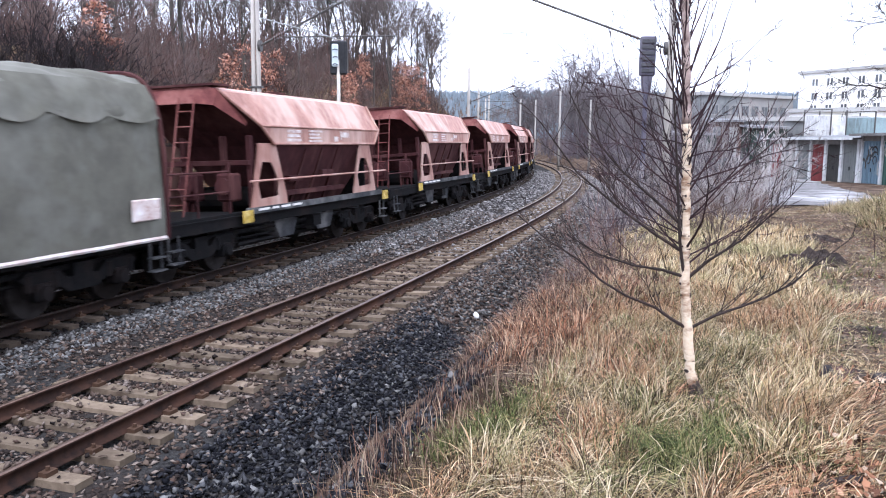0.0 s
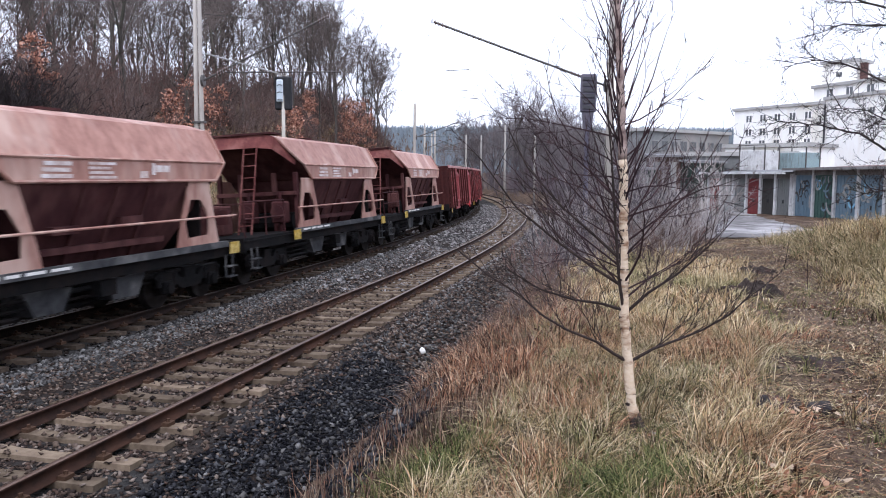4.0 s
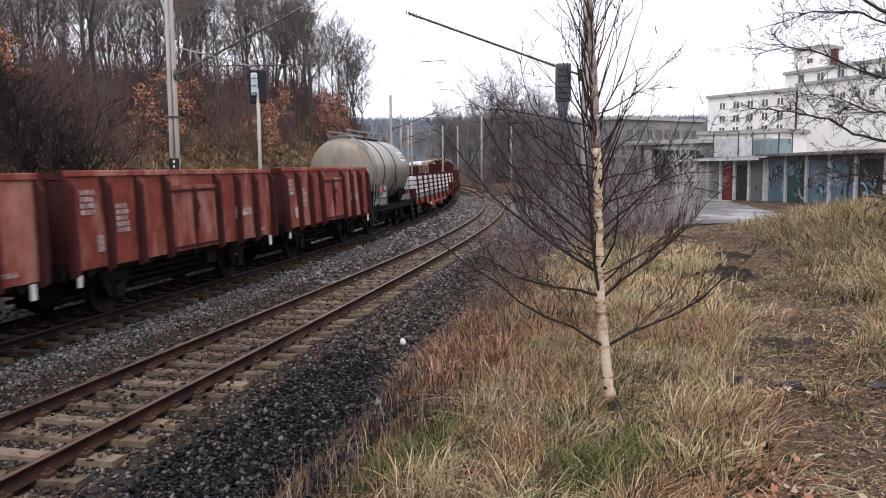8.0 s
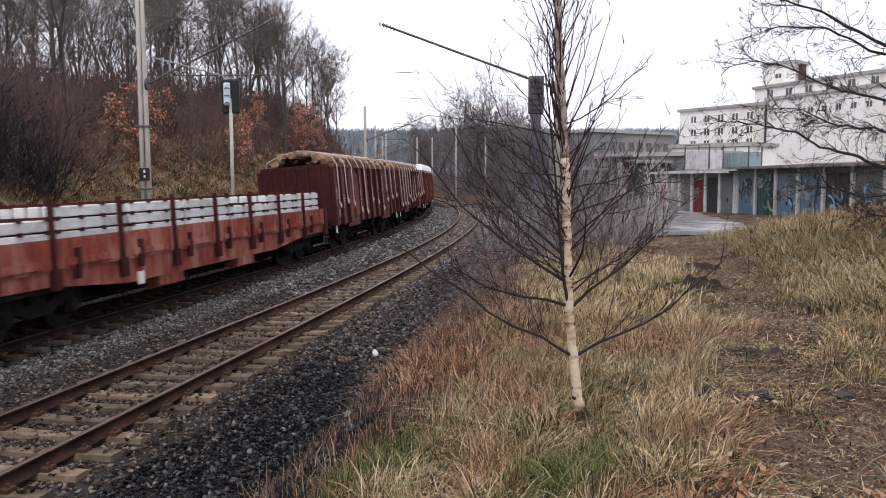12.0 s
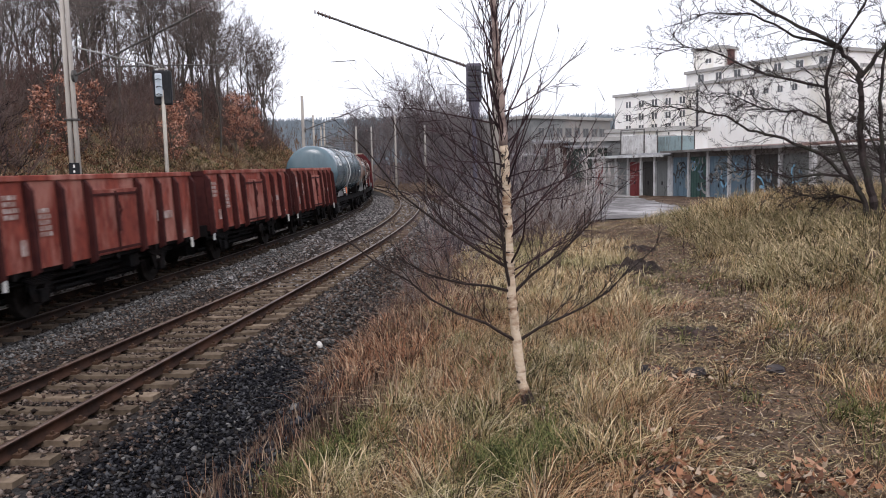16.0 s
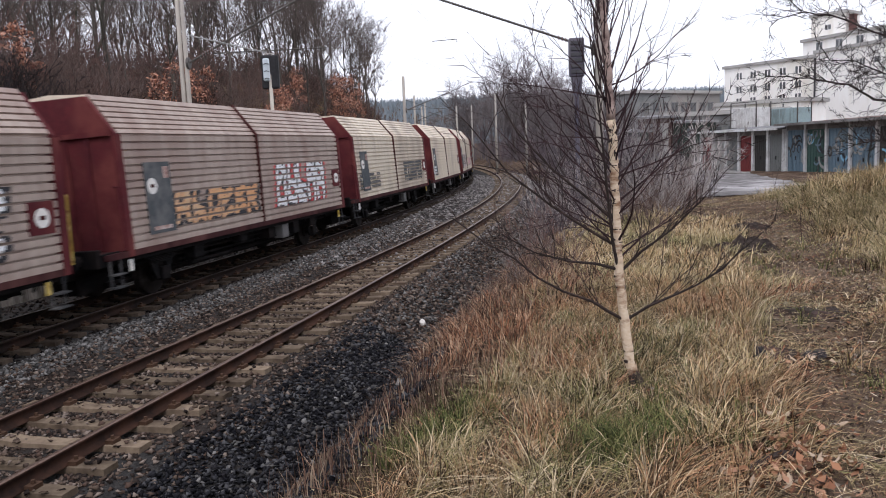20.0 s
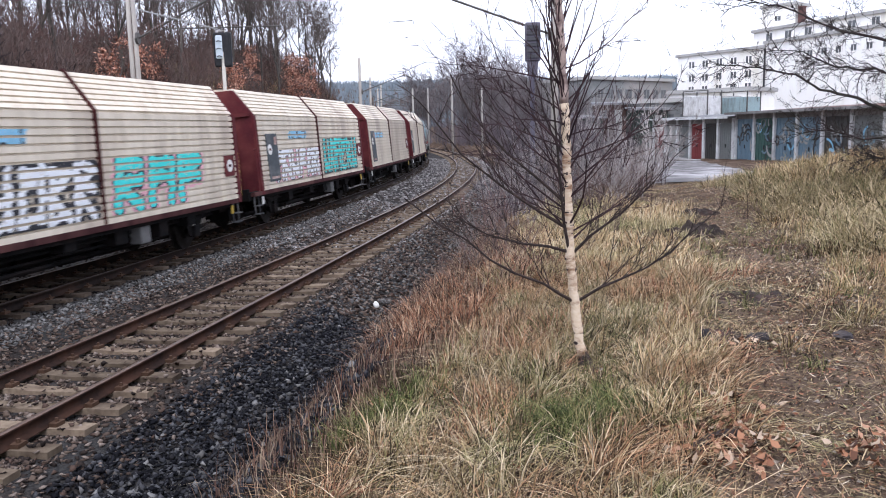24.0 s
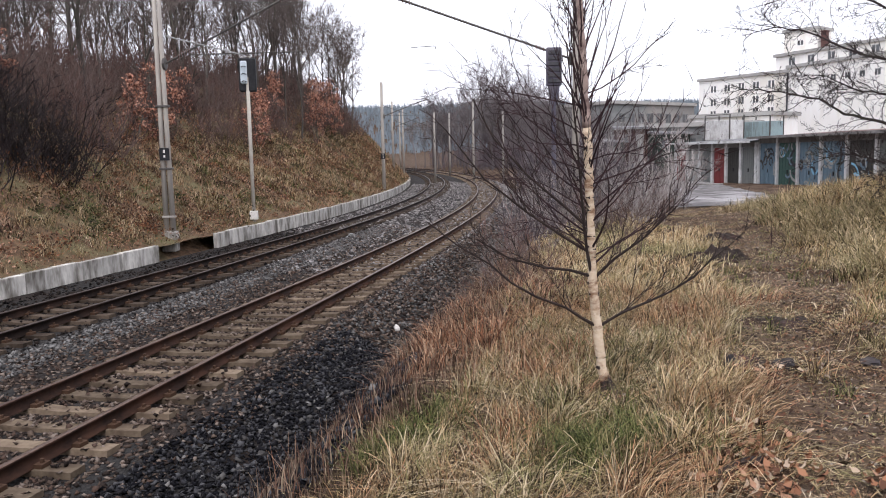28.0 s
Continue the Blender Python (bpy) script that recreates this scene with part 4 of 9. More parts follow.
        for a in (0.3, 1.87, 3.44, 5.0):
            tube(bm, [(2.2, -1.55, base - 0.08), (2.2 + 0.19 * math.cos(a), -1.56, base - 0.08 + 0.19 * math.sin(a))], 0.014, 5)
        tube(bm, [(2.2, -1.58, base - 0.08), (2.2, -1.38, base - 0.08)], 0.03, 8)
        part("handbrake_wheel", bm, M_SPRAYR, w, "bright red handbrake wheel")
    bars("marking", w, -1.436, lab, M_LETTER if kind == "new" else M_FADED, "worn white lettering")
    for x in (-H + 0.15, H - 0.25):
        bm = bmesh.new()
        box(bm, x - 0.05, x + 0.05, -1.45, -1.41, base - 0.3, base - 0.02)
        part("end_plate", bm, M_YELLOW if kind == "new" else M_WHITE, w)
    return w


def high_wagon(kind, half, paint, shade, seed, label, group):
    H = half
    half_posts = (0.18, 0.36, 0.66, 0.83, 0.992)
    ribs = [-H * f for f in half_posts[::-1]] + [0.0] + [H * f for f in half_posts]
    doors = [(-H * 0.66 + 0.06, -H * 0.36 - 0.06), (H * 0.36 + 0.06, H * 0.66 - 0.06)]
    return gondola(kind, half, 3.42, 1.02, paint, shade, True, ribs, doors, seed, label=label, group=group)


def low_wagon(half, seed, label, group):
    xs = [-half + 0.06, -half * 0.74, -half * 0.5, -half * 0.26, half * 0.26, half * 0.5, half * 0.74, half - 0.06]
    return gondola("old", half, 2.86, 1.05, M_OLD, M_SHADE, False, xs, [(-half * 0.26 + 0.08, half * 0.26 - 0.08)], seed, label=label, group=group)


def lathe_x(bm, prof, n=40, z=0.0):
    """prof: (x, radius) pairs, turned about the x axis at height z."""
    rings = []
    for x, r in prof:
        rings.append([bm.verts.new((x, r * math.sin(a), z + r * math.cos(a))) for a in (2 * math.pi * k / n for k in range(n))] if r > 1e-4 else [bm.verts.new((x, 0, z))])
    for a, b in zip(rings, rings[1:]):
        for k in range(n):
            j = (k + 1) % n
            if len(a) == 1:
                bm.faces.new((a[0], b[j], b[k]))
            elif len(b) == 1:
                bm.faces.new((a[k], a[j], b[0]))
            else:
                bm.faces.new((a[k], a[j], b[j], b[k]))


def tank(name, x0, x1, R, zc, half, paint, bands, band_mat, label, bogies=True, walk_rng=(-2, 2), rails=False, white_band=None, shroud=None):
    w = thing(name, label, "tank wagon")
    gear(w, half, half - 1.9 if bogies else half - 1.75, bogies)
    d = 0.5
    dome = [(x0 + d * (1 - math.sin(a)), R * math.cos(a) ** 0.6 if a < 1.57 else 0) for a in np.linspace(math.pi / 2, 0, 9)]
    prof = [(x, max(0, r)) for x, r in dome] + [(x, R) for x in np.linspace(x0 + d + 0.3, x1 - d - 0.3, 12)] + [(x0 + x1 - x, max(0, r)) for x, r in dome[::-1]]
    prof[0], prof[-1] = (x0, 0), (x1, 0)
    bm = bmesh.new()
    lathe_x(bm, prof, 48, zc)
    part("shell", bm, paint, w, smooth=True)
    for x in bands:
        bm = bmesh.new()
        lathe_x(bm, [(x - 0.045, R - 0.01), (x - 0.045, R + 0.022), (x + 0.045, R + 0.022), (x + 0.045, R - 0.01)], 48, zc)
        part("band", bm, band_mat, w)
    if white_band is not None:
        bm = bmesh.new()
        lathe_x(bm, [(white_band - 0.09, R - 0.01), (white_band - 0.09, R + 0.012), (white_band + 0.09, R + 0.012), (white_band + 0.09, R - 0.01)], 48, zc)
        part("white_band", bm, M_WHITE, w, "painted white ring")
    for x in (x0 + 1.2, x1 - 1.2):
        bm = bmesh.new()
        pts = [(-1.05, 1.15), (1.05, 1.15)] + [(R * math.sin(a), zc - R * math.cos(a) + 0.01) for a in np.linspace(0.85, -0.85, 9)]
        prism(bm, pts, x - 0.35, x + 0.35, "x")
        part("saddle", bm, M_UNDER if shroud is None else shroud, w)
        bm = bmesh.new()
        prism(bm, [(x - 1.0, 1.28), (x + 1.0, 1.28), (x + 0.8, 1.55), (x - 0.3, 1.55)], -1.38, -1.3)
        part("splash_plate", bm, M_GREYP, w)
    bm = bmesh.new()
    a, b = walk_rng
    box(bm, a, b, -0.42, 0.42, zc + R + 0.05, zc + R + 0.09)
    for x in np.linspace(a + 0.1, b - 0.1, 6):
        box(bm, x - 0.03, x + 0.03, -0.4, 0.4, zc + R - 0.1, zc + R + 0.06)
    if rails:
        for y in (-0.42, 0.42):
            tube(bm, [(a, y, zc + R + 0.3), (b, y, zc + R + 0.3)], 0.025)
            for x in np.linspace(a, b, 4):
                tube(bm, [(x, y, zc + R), (x, y, zc + R + 0.3)], 0.02)
    part("walkway", bm, M_GALV, w)
    bm = bmesh.new()
    disc(bm, ((a + b) / 2, 0, zc + R + 0.06), 0.3, 0.22, 14, "z")
    part("manhole", bm, paint, w)
    bm = bmesh.new()
    for x in (a, a + 0.4):
        tube(bm, [(x, -1.25, 1.2), (x, -R - 0.06, zc), (x, -R * 0.75, zc + R * 0.72), (x, -0.4, zc + R + 0.08)], 0.022)
    for i in range(9):
        z = 1.35 + i * 0.28
        y = -R - 0.07 if z < zc else -math.sqrt(max(0.1, (R + 0.07) ** 2 - (z - zc) ** 2))
        if i < 8:
            tube(bm, [(a, y, z), (a + 0.4, y, z)], 0.015)
    part("ladder", bm, M_GALV, w)
    for e in (-1, 1):
        for y in (-1.2, 1.2):
            bm = bmesh.new()
            tube(bm, [(e * (half - 0.1), y, 1.2), (e * (half - 0.1), y, 2.1), (e * (half - 0.6), y, 2.1), (e * (half - 0.6), y, 1.2)], 0.022)
            part("end_handrail", bm, M_GALV, w)
    return w, R, zc


def curved_plate(name, w, R, zc, x0, x1, a0, a1, material, label="", dr=0.006):
    """A plate or paint patch on the tank's near side; a: degrees above the middle."""
    bm = bmesh.new()
    n = max(2, int(abs(a1 - a0) / 8) + 1)
    pr = [(-(R + dr) * math.cos(radians(a)), zc + (R + dr) * math.sin(radians(a))) for a in np.linspace(a0, a1, n)]
    va, vb = [bm.verts.new((x0, y, z)) for y, z in pr], [bm.verts.new((x1, y, z)) for y, z in pr]
    for i in range(n - 1):
        bm.faces.new((va[i], vb[i], vb[i + 1], va[i + 1]))
    return part(name, bm, material, w, label)


# wagon with sliding walls
RIB = 0.153


def wall_line(out=0.0):
    """The ribbed cross-section of a sliding wall, from its foot over the knee to the roof."""
    pts = []

    def run(y0, z0, y1, z1):
        L = math.hypot(y1 - y0, z1 - z0)
        k = max(1, round(L / RIB))
        ny, nz = (z1 - z0) / L, -(y1 - y0) / L
        for i in range(k):
            for f, d in ((0.0, 0.022), (0.7, 0.022), (0.76, -0.03), (0.95, -0.03)):
                t = (i + f) / k
                pts.append((y0 + (y1 - y0) * t - abs(ny) * (d + out) * 1.0, z0 + (z1 - z0) * t + (abs(nz) * (d + out) if z0 > 3 else 0)))
    run(-1.36, 1.12, -1.36, 3.44)
    run(-1.36, 3.44, -0.78, 4.26)
    pts.append((-0.74, 4.27))
    return pts


def sliding_panel(w, x0, x1, out, label="", paint=None):
    bm = bmesh.new()
    pr = wall_line(out)
    for e0, e1 in ((x0, x1),):
        a = [bm.verts.new((e0, y, z)) for y, z in pr]
        b = [bm.verts.new((e1, y, z)) for y, z in pr]
        for i in range(len(pr) - 1):
            bm.faces.new((a[i], b[i], b[i + 1], a[i + 1]))
        for e, vs in ((e0, a), (e1, b)):
            c = [bm.verts.new((e, y + 0.08, z)) for y, z in pr]
            for i in range(len(pr) - 1):
                bm.faces.new((vs[i], vs[i + 1], c[i + 1], c[i]))
    return part("sliding_wall", bm, paint or M_CREAM, w, label)


def graffiti(w, x0, x1, z0, z1, fill, edge, seed, letters=4, out=0.0):
    """Sprayed letter shapes of thick bent strokes with dark rims, broken by the ribs."""
    r = random.Random(seed)
    line_mat = M_SPRAYK if fill is not M_SPRAYK else M_SPRAYW
    zr = 2.32 / round(2.32 / RIB)
    n0, n1 = round((z0 - 1.12) / RIB), round((z1 - 1.12) / RIB)
    cw = 0.04
    rows = n1 - n0
    H = rows * zr
    lw = (x1 - x0) / letters
    th = min(0.17 * lw, 0.2)
    seg = []
    for k in range(letters):
        a, b = (k + 0.2) * lw, (k + 0.84) * lw
        lo, mid, hi = th * 0.7 + r.uniform(0, 0.06), H * r.uniform(0.42, 0.58), H - th * 0.7 - r.uniform(0, 0.08)
        lean = r.uniform(-0.1, 0.12)
        seg.append((a, lo, a + lean, hi))
        for shape in r.sample(("bowl", "leg", "top", "foot", "bar", "right"), 3):
            if shape == "bowl":
                seg += [(a + lean, hi, b, (hi + mid) / 2 + 0.1), (b, (hi + mid) / 2 + 0.1, a + lean / 2, mid)]
            elif shape == "leg":
                seg.append((a + lean / 2, mid, b, lo))
            elif shape == "top":
                seg.append((a + lean, hi, b, hi - 0.04))
            elif shape == "foot":
                seg.append((a, lo, b, lo + 0.05))
            elif shape == "bar":
                seg.append((a, mid, b, mid + r.uniform(-0.1, 0.1)))
            else:
                seg.append((b, lo, b + lean, hi))
    seg = np.array(seg)
    u, v = np.meshgrid(np.arange(-0.2, x1 - x0 + 0.2, cw) + cw / 2, (np.repeat(np.arange(rows), 3) + np.tile((0.12, 0.35, 0.58), rows)) * zr, indexing="ij")
    du, dv = seg[:, 2] - seg[:, 0], seg[:, 3] - seg[:, 1]
    t = np.clip(((u[..., None] - seg[:, 0]) * du + (v[..., None] - seg[:, 1]) * dv) / (du * du + dv * dv + 1e-9), 0, 1)
    D = np.hypot(u[..., None] - seg[:, 0] - t * du, v[..., None] - seg[:, 1] - t * dv).min(-1) + 0.03 * np.sin(u * 9 + v * 13 + seed)
    bms = {}
    y = -1.36 - 0.022 - out - 0.005
    for i in range(u.shape[0]):
        for j in range(3 * rows):
            d = D[i, j]
            m = fill if d < th * 0.72 else line_mat if d < th * 0.72 + 0.055 else edge if d < th * 0.72 + 0.14 else None
            if m is None or r.random() < 0.04:
                continue
            bm = bms.setdefault(m.name, (bmesh.new(), m))[0]
            xa = x0 + u[i, j] - cw / 2 + 0.007 * (j - 1.5 * rows) + r.uniform(-0.004, 0.004)
            za = 1.12 + (n0 + j // 3) * zr + (j % 3) * RIB * 0.233
            bm.faces.new([bm.verts.new(q) for q in ((xa, y, za), (xa + cw + 0.002, y, za), (xa + cw + 0.009, y, za + RIB * 0.234), (xa + 0.007, y, za + RIB * 0.234))])
    for bm, m in bms.values():
        part("graffiti", bm, m, w, "sprayed graffiti letters" if m is fill else "graffiti outline")


def slider(half, label, art=(), seed=0, paint=None):
    w = thing("sliding_wall_wagon", label, "covered wagon", "sliding-wall wagons")
    gear(w, half, half - 2.3, False, sole=(0.9, 1.14))
    h = half - 0.12
    lo = h - 0.72     # the body stops short of the platform at this end
    end = [(-1.36, 1.1), (-1.36, 3.42), (-0.82, 4.18), (0.82, 4.18), (1.36, 3.42), (1.36, 1.1)]
    for e, q in ((-1, lo), (1, h)):
        bm = bmesh.new()
        prism(bm, end, e * (q - 0.1) - 0.1, e * (q - 0.1) + 0.1, "x")
        prism(bm, [(y * 1.015, z + 0.03 if z > 3 else z) for y, z in end], e * q - 0.05, e * q + 0.05, "x")
        part("end_wall", bm, M_END, w)
        for y in (-0.75, -0.25, 0.25, 0.75):
            bm = bmesh.new()
            box(bm, e * q, e * (q + 0.09), y - 0.05, y + 0.05, 1.15, 3.4)
            part("end_stiffener", bm, M_END, w)
        bm = bmesh.new()
        box(bm, e * q, e * (q + 0.12), -1.3, 1.3, 3.4, 3.5)
        part("end_rail", bm, M_END, w)
        bm = bmesh.new()
        box(bm, e * q - 0.09, e * q + 0.09, -1.43, -1.35, 1.0, 3.4)
        part("corner_post", bm, M_END, w)
    bm = bmesh.new()
    prism(bm, [(-0.8, 4.16), (-0.74, 4.25), (0.0, 4.31), (0.74, 4.25), (0.8, 4.16)], -lo, h, "x")
    prism(bm, [(1.3, 1.12), (1.36, 3.44), (0.78, 4.26), (0.74, 4.2), (1.28, 3.4), (1.25, 1.12)], -lo, h, "x")
    part("roof", bm, M_CREAM, w)
    mid = 0.35
    sliding_panel(w, -lo + 0.1, mid - 0.03, 0.0, paint=paint)
    sliding_panel(w, mid + 0.03, h - 0.1, 0.03, paint=paint)
    bm = bmesh.new()
    pts = [(-1.4, 1.1), (-1.43, 3.46), (-0.8, 4.32), (-0.76, 4.28), (-1.36, 3.43), (-1.34, 1.1)]
    prism(bm, pts, mid - 0.045, mid + 0.045, "x")
    part("door_seal", bm, M_SHADE, w)
    bm = bmesh.new()
    box(bm, -h, h, -1.42, -1.3, 1.0, 1.12)
    part("sill", bm, M_HOPD, w)
    bm = bmesh.new()
    box(bm, -lo + 0.75, -lo + 1.7, -1.402, -1.385, 1.35, 2.85)
    part("information_board", bm, M_INFO, w, "dark grey board with faded markings")
    bars("board_sheet", w, -1.406, [(-lo + 1.42, -lo + 1.62, 2.5, 2.75), (-lo + 0.9, -lo + 1.55, 1.42, 1.5)], M_FADED)
    bm = bmesh.new()
    box(bm, -h, -lo, -1.3, 1.3, 1.06, 1.12)
    part("end_platform", bm, M_HOPD, w)
    for x, z in ((-lo + 0.98, 2.35), (h - 0.5, 2.05)):
        bm = bmesh.new()
        if x > 0:
            box(bm, x - 0.3, x + 0.3, -1.43, -1.385, z - 0.28, z + 0.28)
            part("round_sign_board", bm, M_END, w)
            bm = bmesh.new()
        disc(bm, (x, -1.432 if x > 0 else -1.408, z), 0.17, 0.012, 18)
        o = part("round_sign", bm, M_WHITE, w, "round white sign with a dark mark")
        bars("sign_mark", o, -1.441 if x > 0 else -1.417, [(x - 0.07, x + 0.07, z - 0.03, z + 0.04)], M_SHADE)
    for x in (-lo - 0.12, h + 0.2):
        bm = bmesh.new()
        tube(bm, [(x - 0.14, -1.36, 1.15), (x, -1.36, 1.15), (x, -1.36, 2.4), (x - 0.14, -1.36, 2.4)], 0.026)
        part("grab_rail", bm, M_YELLOW if x > 0 else M_END, w)
    for x, a, b in ((-h * 0.45, 0.6, 0.95), (h * 0.3, 0.5, 0.95), (h * 0.42, 0.55, 0.95), (-h * 0.1, 0.7, 0.95), (h * 0.62, 0.65, 0.95)):
        bm = bmesh.new()
        box(bm, x - 0.2, x + 0.2, -1.25, -0.95, a, b, 0.02)
        part("under_box", bm, M_GREYP if x == h * 0.3 else M_UNDER, w)
    for x in (-h + 0.7, h * 0.93):
        bm = bmesh.new()
        box(bm, x - 0.05, x + 0.05, -1.4, -1.36, 0.72, 0.95)
        part("small_plate", bm, M_WHITE if x < 0 else M_YELLOW, w)
    for a in art:
        graffiti(w, *a)
    return w


# stake wagon
def flat(half, boards, label, seed):
    w = thing("stake_wagon", label, "flat wagon", "stake wagons")
    gear(w, half, half - 2.6, True, sole=(0.82, 1.1))
    bm = bmesh.new()
    box(bm, -half, half, -1.3, 1.3, 1.1, 1.2)
    part("deck", bm, M_UNDER, w)
    bm = bmesh.new()
    for y0, y1 in ((-1.36, -1.3), (1.3, 1.36)):
        prism(bm, [(-half, 1.22), (half, 1.22), (half, 0.95), (half * 0.72, 0.92), (half * 0.45, 0.68), (-half * 0.45, 0.68), (-half * 0.72, 0.92), (-half, 0.95)], y0, y1)
    part("side_sill", bm, M_OLD, w)
    n = 8
    xs = np.linspace(-half + 0.5, half - 0.5, n + 1)
    if boards:
        for i in range(n):
            a, b = xs[i] + 0.07, xs[i + 1] - 0.07
            for y in (-1.38, 1.38):
                s = -1 if y < 0 else 1
                bm = bmesh.new()
                box(bm, a, b, y - 0.03, y + 0.03, 1.2, 1.8)
                for k in range(7):
                    x = a + (b - a) * (k + 0.5) / 7
                    box(bm, x - 0.04, x + 0.04, y + s * 0.03 - 0.03, y + s * 0.03 + 0.03, 1.24, 1.76)
                box(bm, a + 0.3, b - 0.3, y + s * 0.06 - 0.03, y + s * 0.06 + 0.03, 1.28, 1.42)
                part("drop_side", bm, M_OLD, w)
            bm = bmesh.new()
            box(bm, (a + b) / 2 - 0.5, (a + b) / 2 - 0.4, -1.5, -1.4, 1.0, 1.6)
            part("side_hinge", bm, M_SHADE, w)
    for e in (-1, 1):
        bm = bmesh.new()
        box(bm, e * (half - 0.05) - 0.04, e * (half - 0.05) + 0.04, -1.35, 1.35, 1.2, 1.75)
        part("end_board", bm, M_HOPD, w)
    for x in xs:
        for y in (-1.42, 1.42):
            shared("stake", "stake", lambda bm: (box(bm, -0.045, 0.045, -0.045, 0.045, 0.85, 2.55), box(bm, -0.09, 0.09, -0.08, 0.08, 0.85, 1.25)), M_SHADE, w, pose(x, y, 0))
    for x in (-half * 0.25, half * 0.2):
        bm = bmesh.new()
        box(bm, x - 0.55, x + 0.55, -1.36, -0.9, 0.42, 0.72, 0.03)
        part("tool_box", bm, M_OLD, w)
    bm = bmesh.new()
    box(bm, -half * 0.4 - 0.12, -half * 0.4 + 0.12, -1.4, -1.37, 0.6, 0.88)
    part("small_plate", bm, M_WHITE, w, "white square plate")
    return w


def mk_load_sleeper(bm):
    box(bm, -1.2, 1.2, -0.13, 0.13, -0.105, 0.112, 0.02)


def stack(layers, teal, seed):
    """A stack of new concrete sleepers with wooden spacers."""
    r = random.Random(seed)
    t = thing("sleeper_stack", "stack of new pale concrete sleepers on wooden spacers", "concrete sleepers", "sleeper stacks")
    z = 0.0
    for k in range(layers):
        col = M_TEAL if (teal and k == 0) else M_SLOAD
        for j in range(8):
            if k < layers - 1 and 1 < j < 6:
                continue
            y = -1.09 + j * 0.311
            ob = shared("sleeper", ("loadsl", col.name), mk_load_sleeper, col, t, pose(r.uniform(-0.03, 0.03), y, z + 0.1, 0, 0, r.uniform(-0.4, 0.4)))
        for x in (-1.12, -0.4, 0.34, 1.08):
            shared("spacer", "spacer", lambda bm: box(bm, -0.055, 0.055, -1.262, 1.262, -0.02, 0.06), M_SHADE, t, pose(x, 0, z + 0.205))
        z += 0.25
    return t


# sheeted wagon with a canvas hood
def hood_wagon():
    w = thing("canvas_hood_wagon", "covered wagon under a wrinkled grey-green canvas hood", "covered wagon")
    gear(w, 6.1, 4.2, True)
    bm = bmesh.new()
    n = 96
    pr = []
    for k in range(97):
        a = k / 96
        ang = math.pi * a
        y, z = -1.46 * math.copysign(abs(math.cos(ang)) ** 0.42, math.cos(ang)), 1.05 + 3.12 * (math.sin(ang) ** 0.55)
        pr.append((y, z))
    rows = []
    for i in range(n + 1):
        x = -6.0 + 12.0 * i / n
        hoop = abs(math.sin(math.pi * i / 11))
        row = []
        for k, (y, z) in enumerate(pr):
            edge_z = 3.3 - 0.13 * hoop
            f = 1 - 0.02 * hoop * min(1, (z - 1.0) / 2) + 0.006 * math.sin(i * 2.1 + k * 0.9) + 0.009 * math.sin(i * 0.45 + z * 2.1)
            f += 0.03 * (1 / (1 + math.exp(-(z - edge_z) / 0.02)))
            f += 0.012 * math.sin(z * 9 + 2.5 * math.sin(i * 0.6)) * (z > 3.3)
            row.append(bm.verts.new((x, y * f, 1.05 + (z - 1.05) * (1 - 0.012 * hoop) + 0.02 * math.sin(i * 0.8 + k))))
        rows.append(row)
    for a, b in zip(rows, rows[1:]):
        for k in range(len(pr) - 1):
            bm.faces.new((a[k], b[k], b[k + 1], a[k + 1]))
    for r, fl in ((rows[0], 1), (rows[-1], 0)):
        bm.faces.new(r if fl else r[::-1])
    part("canvas_hood", bm, M_CANVAS, w, smooth=True)
    for x in (-6.0, 6.0):
        bm = bmesh.new()
        tube(bm, [(x, y * 1.01, z + 0.01) for y, z in pr[::2]], 0.05)
        part("hood_hoop", bm, M_HOPD, w)
    bm = bmesh.new()
    tube(bm, [(-6, -1.45, 1.08), (6, -1.45, 1.08)], 0.045)
    part("hem_bar", bm, M_LETTER, w)
    bm = bmesh.new()     # the roof sheet laps over the sides with a scalloped edge
    rows = []
    for i in range(133):
        x = -6.0 + 12.0 * i / 132
        sag = abs(math.sin(math.pi * i / 14.6))
        lowz = 3.36 - 0.16 * sag + 0.03 * math.sin(i * 0.37)
        row = []
        for k in range(9):
            z = 3.95 + (lowz - 3.95) * k / 8
            y = -1.46 * (1 - min(1, ((z - 1.05) / 3.12) ** (2 / 0.55))) ** 0.21
            row.append(bm.verts.new((x, y * 1.012 - 0.03 - 0.02 * (k == 8) - 0.012 * math.sin(k * 1.1 + i * 0.5), z)))
        rows.append(row)
    for a, b in zip(rows, rows[1:]):
        for k in range(8):
            bm.faces.new((a[k], b[k], b[k + 1], a[k + 1]))
    part("roof_sheet", bm, M_CANVAS, w, "overlapping roof sheet with a scalloped edge", smooth=True)
    bm = bmesh.new()
    box(bm, 5.0, 5.75, -1.53, -1.47, 1.45, 1.85, 0.02)
    part("marker_board", bm, M_LETTER, w)
    return w


# ---- the train, in running order ----
place(hood_wagon(), 8.1)
first_hopper = hopper()
HC = 24.8 - 5.0
place(first_hopper, HC)
for i in range(1, 8):
    place(copy_thing(first_hopper, pose(0, 0, 0)), HC + 12.13 * i)
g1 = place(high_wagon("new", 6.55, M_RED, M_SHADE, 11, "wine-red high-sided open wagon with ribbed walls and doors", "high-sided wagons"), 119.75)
place(copy_thing(g1, pose(0, 0, 0)), 133.3)
l1 = place(low_wagon(4.4, 21, "scuffed orange-red two-axle open wagon", "low open wagons"), 144.4)
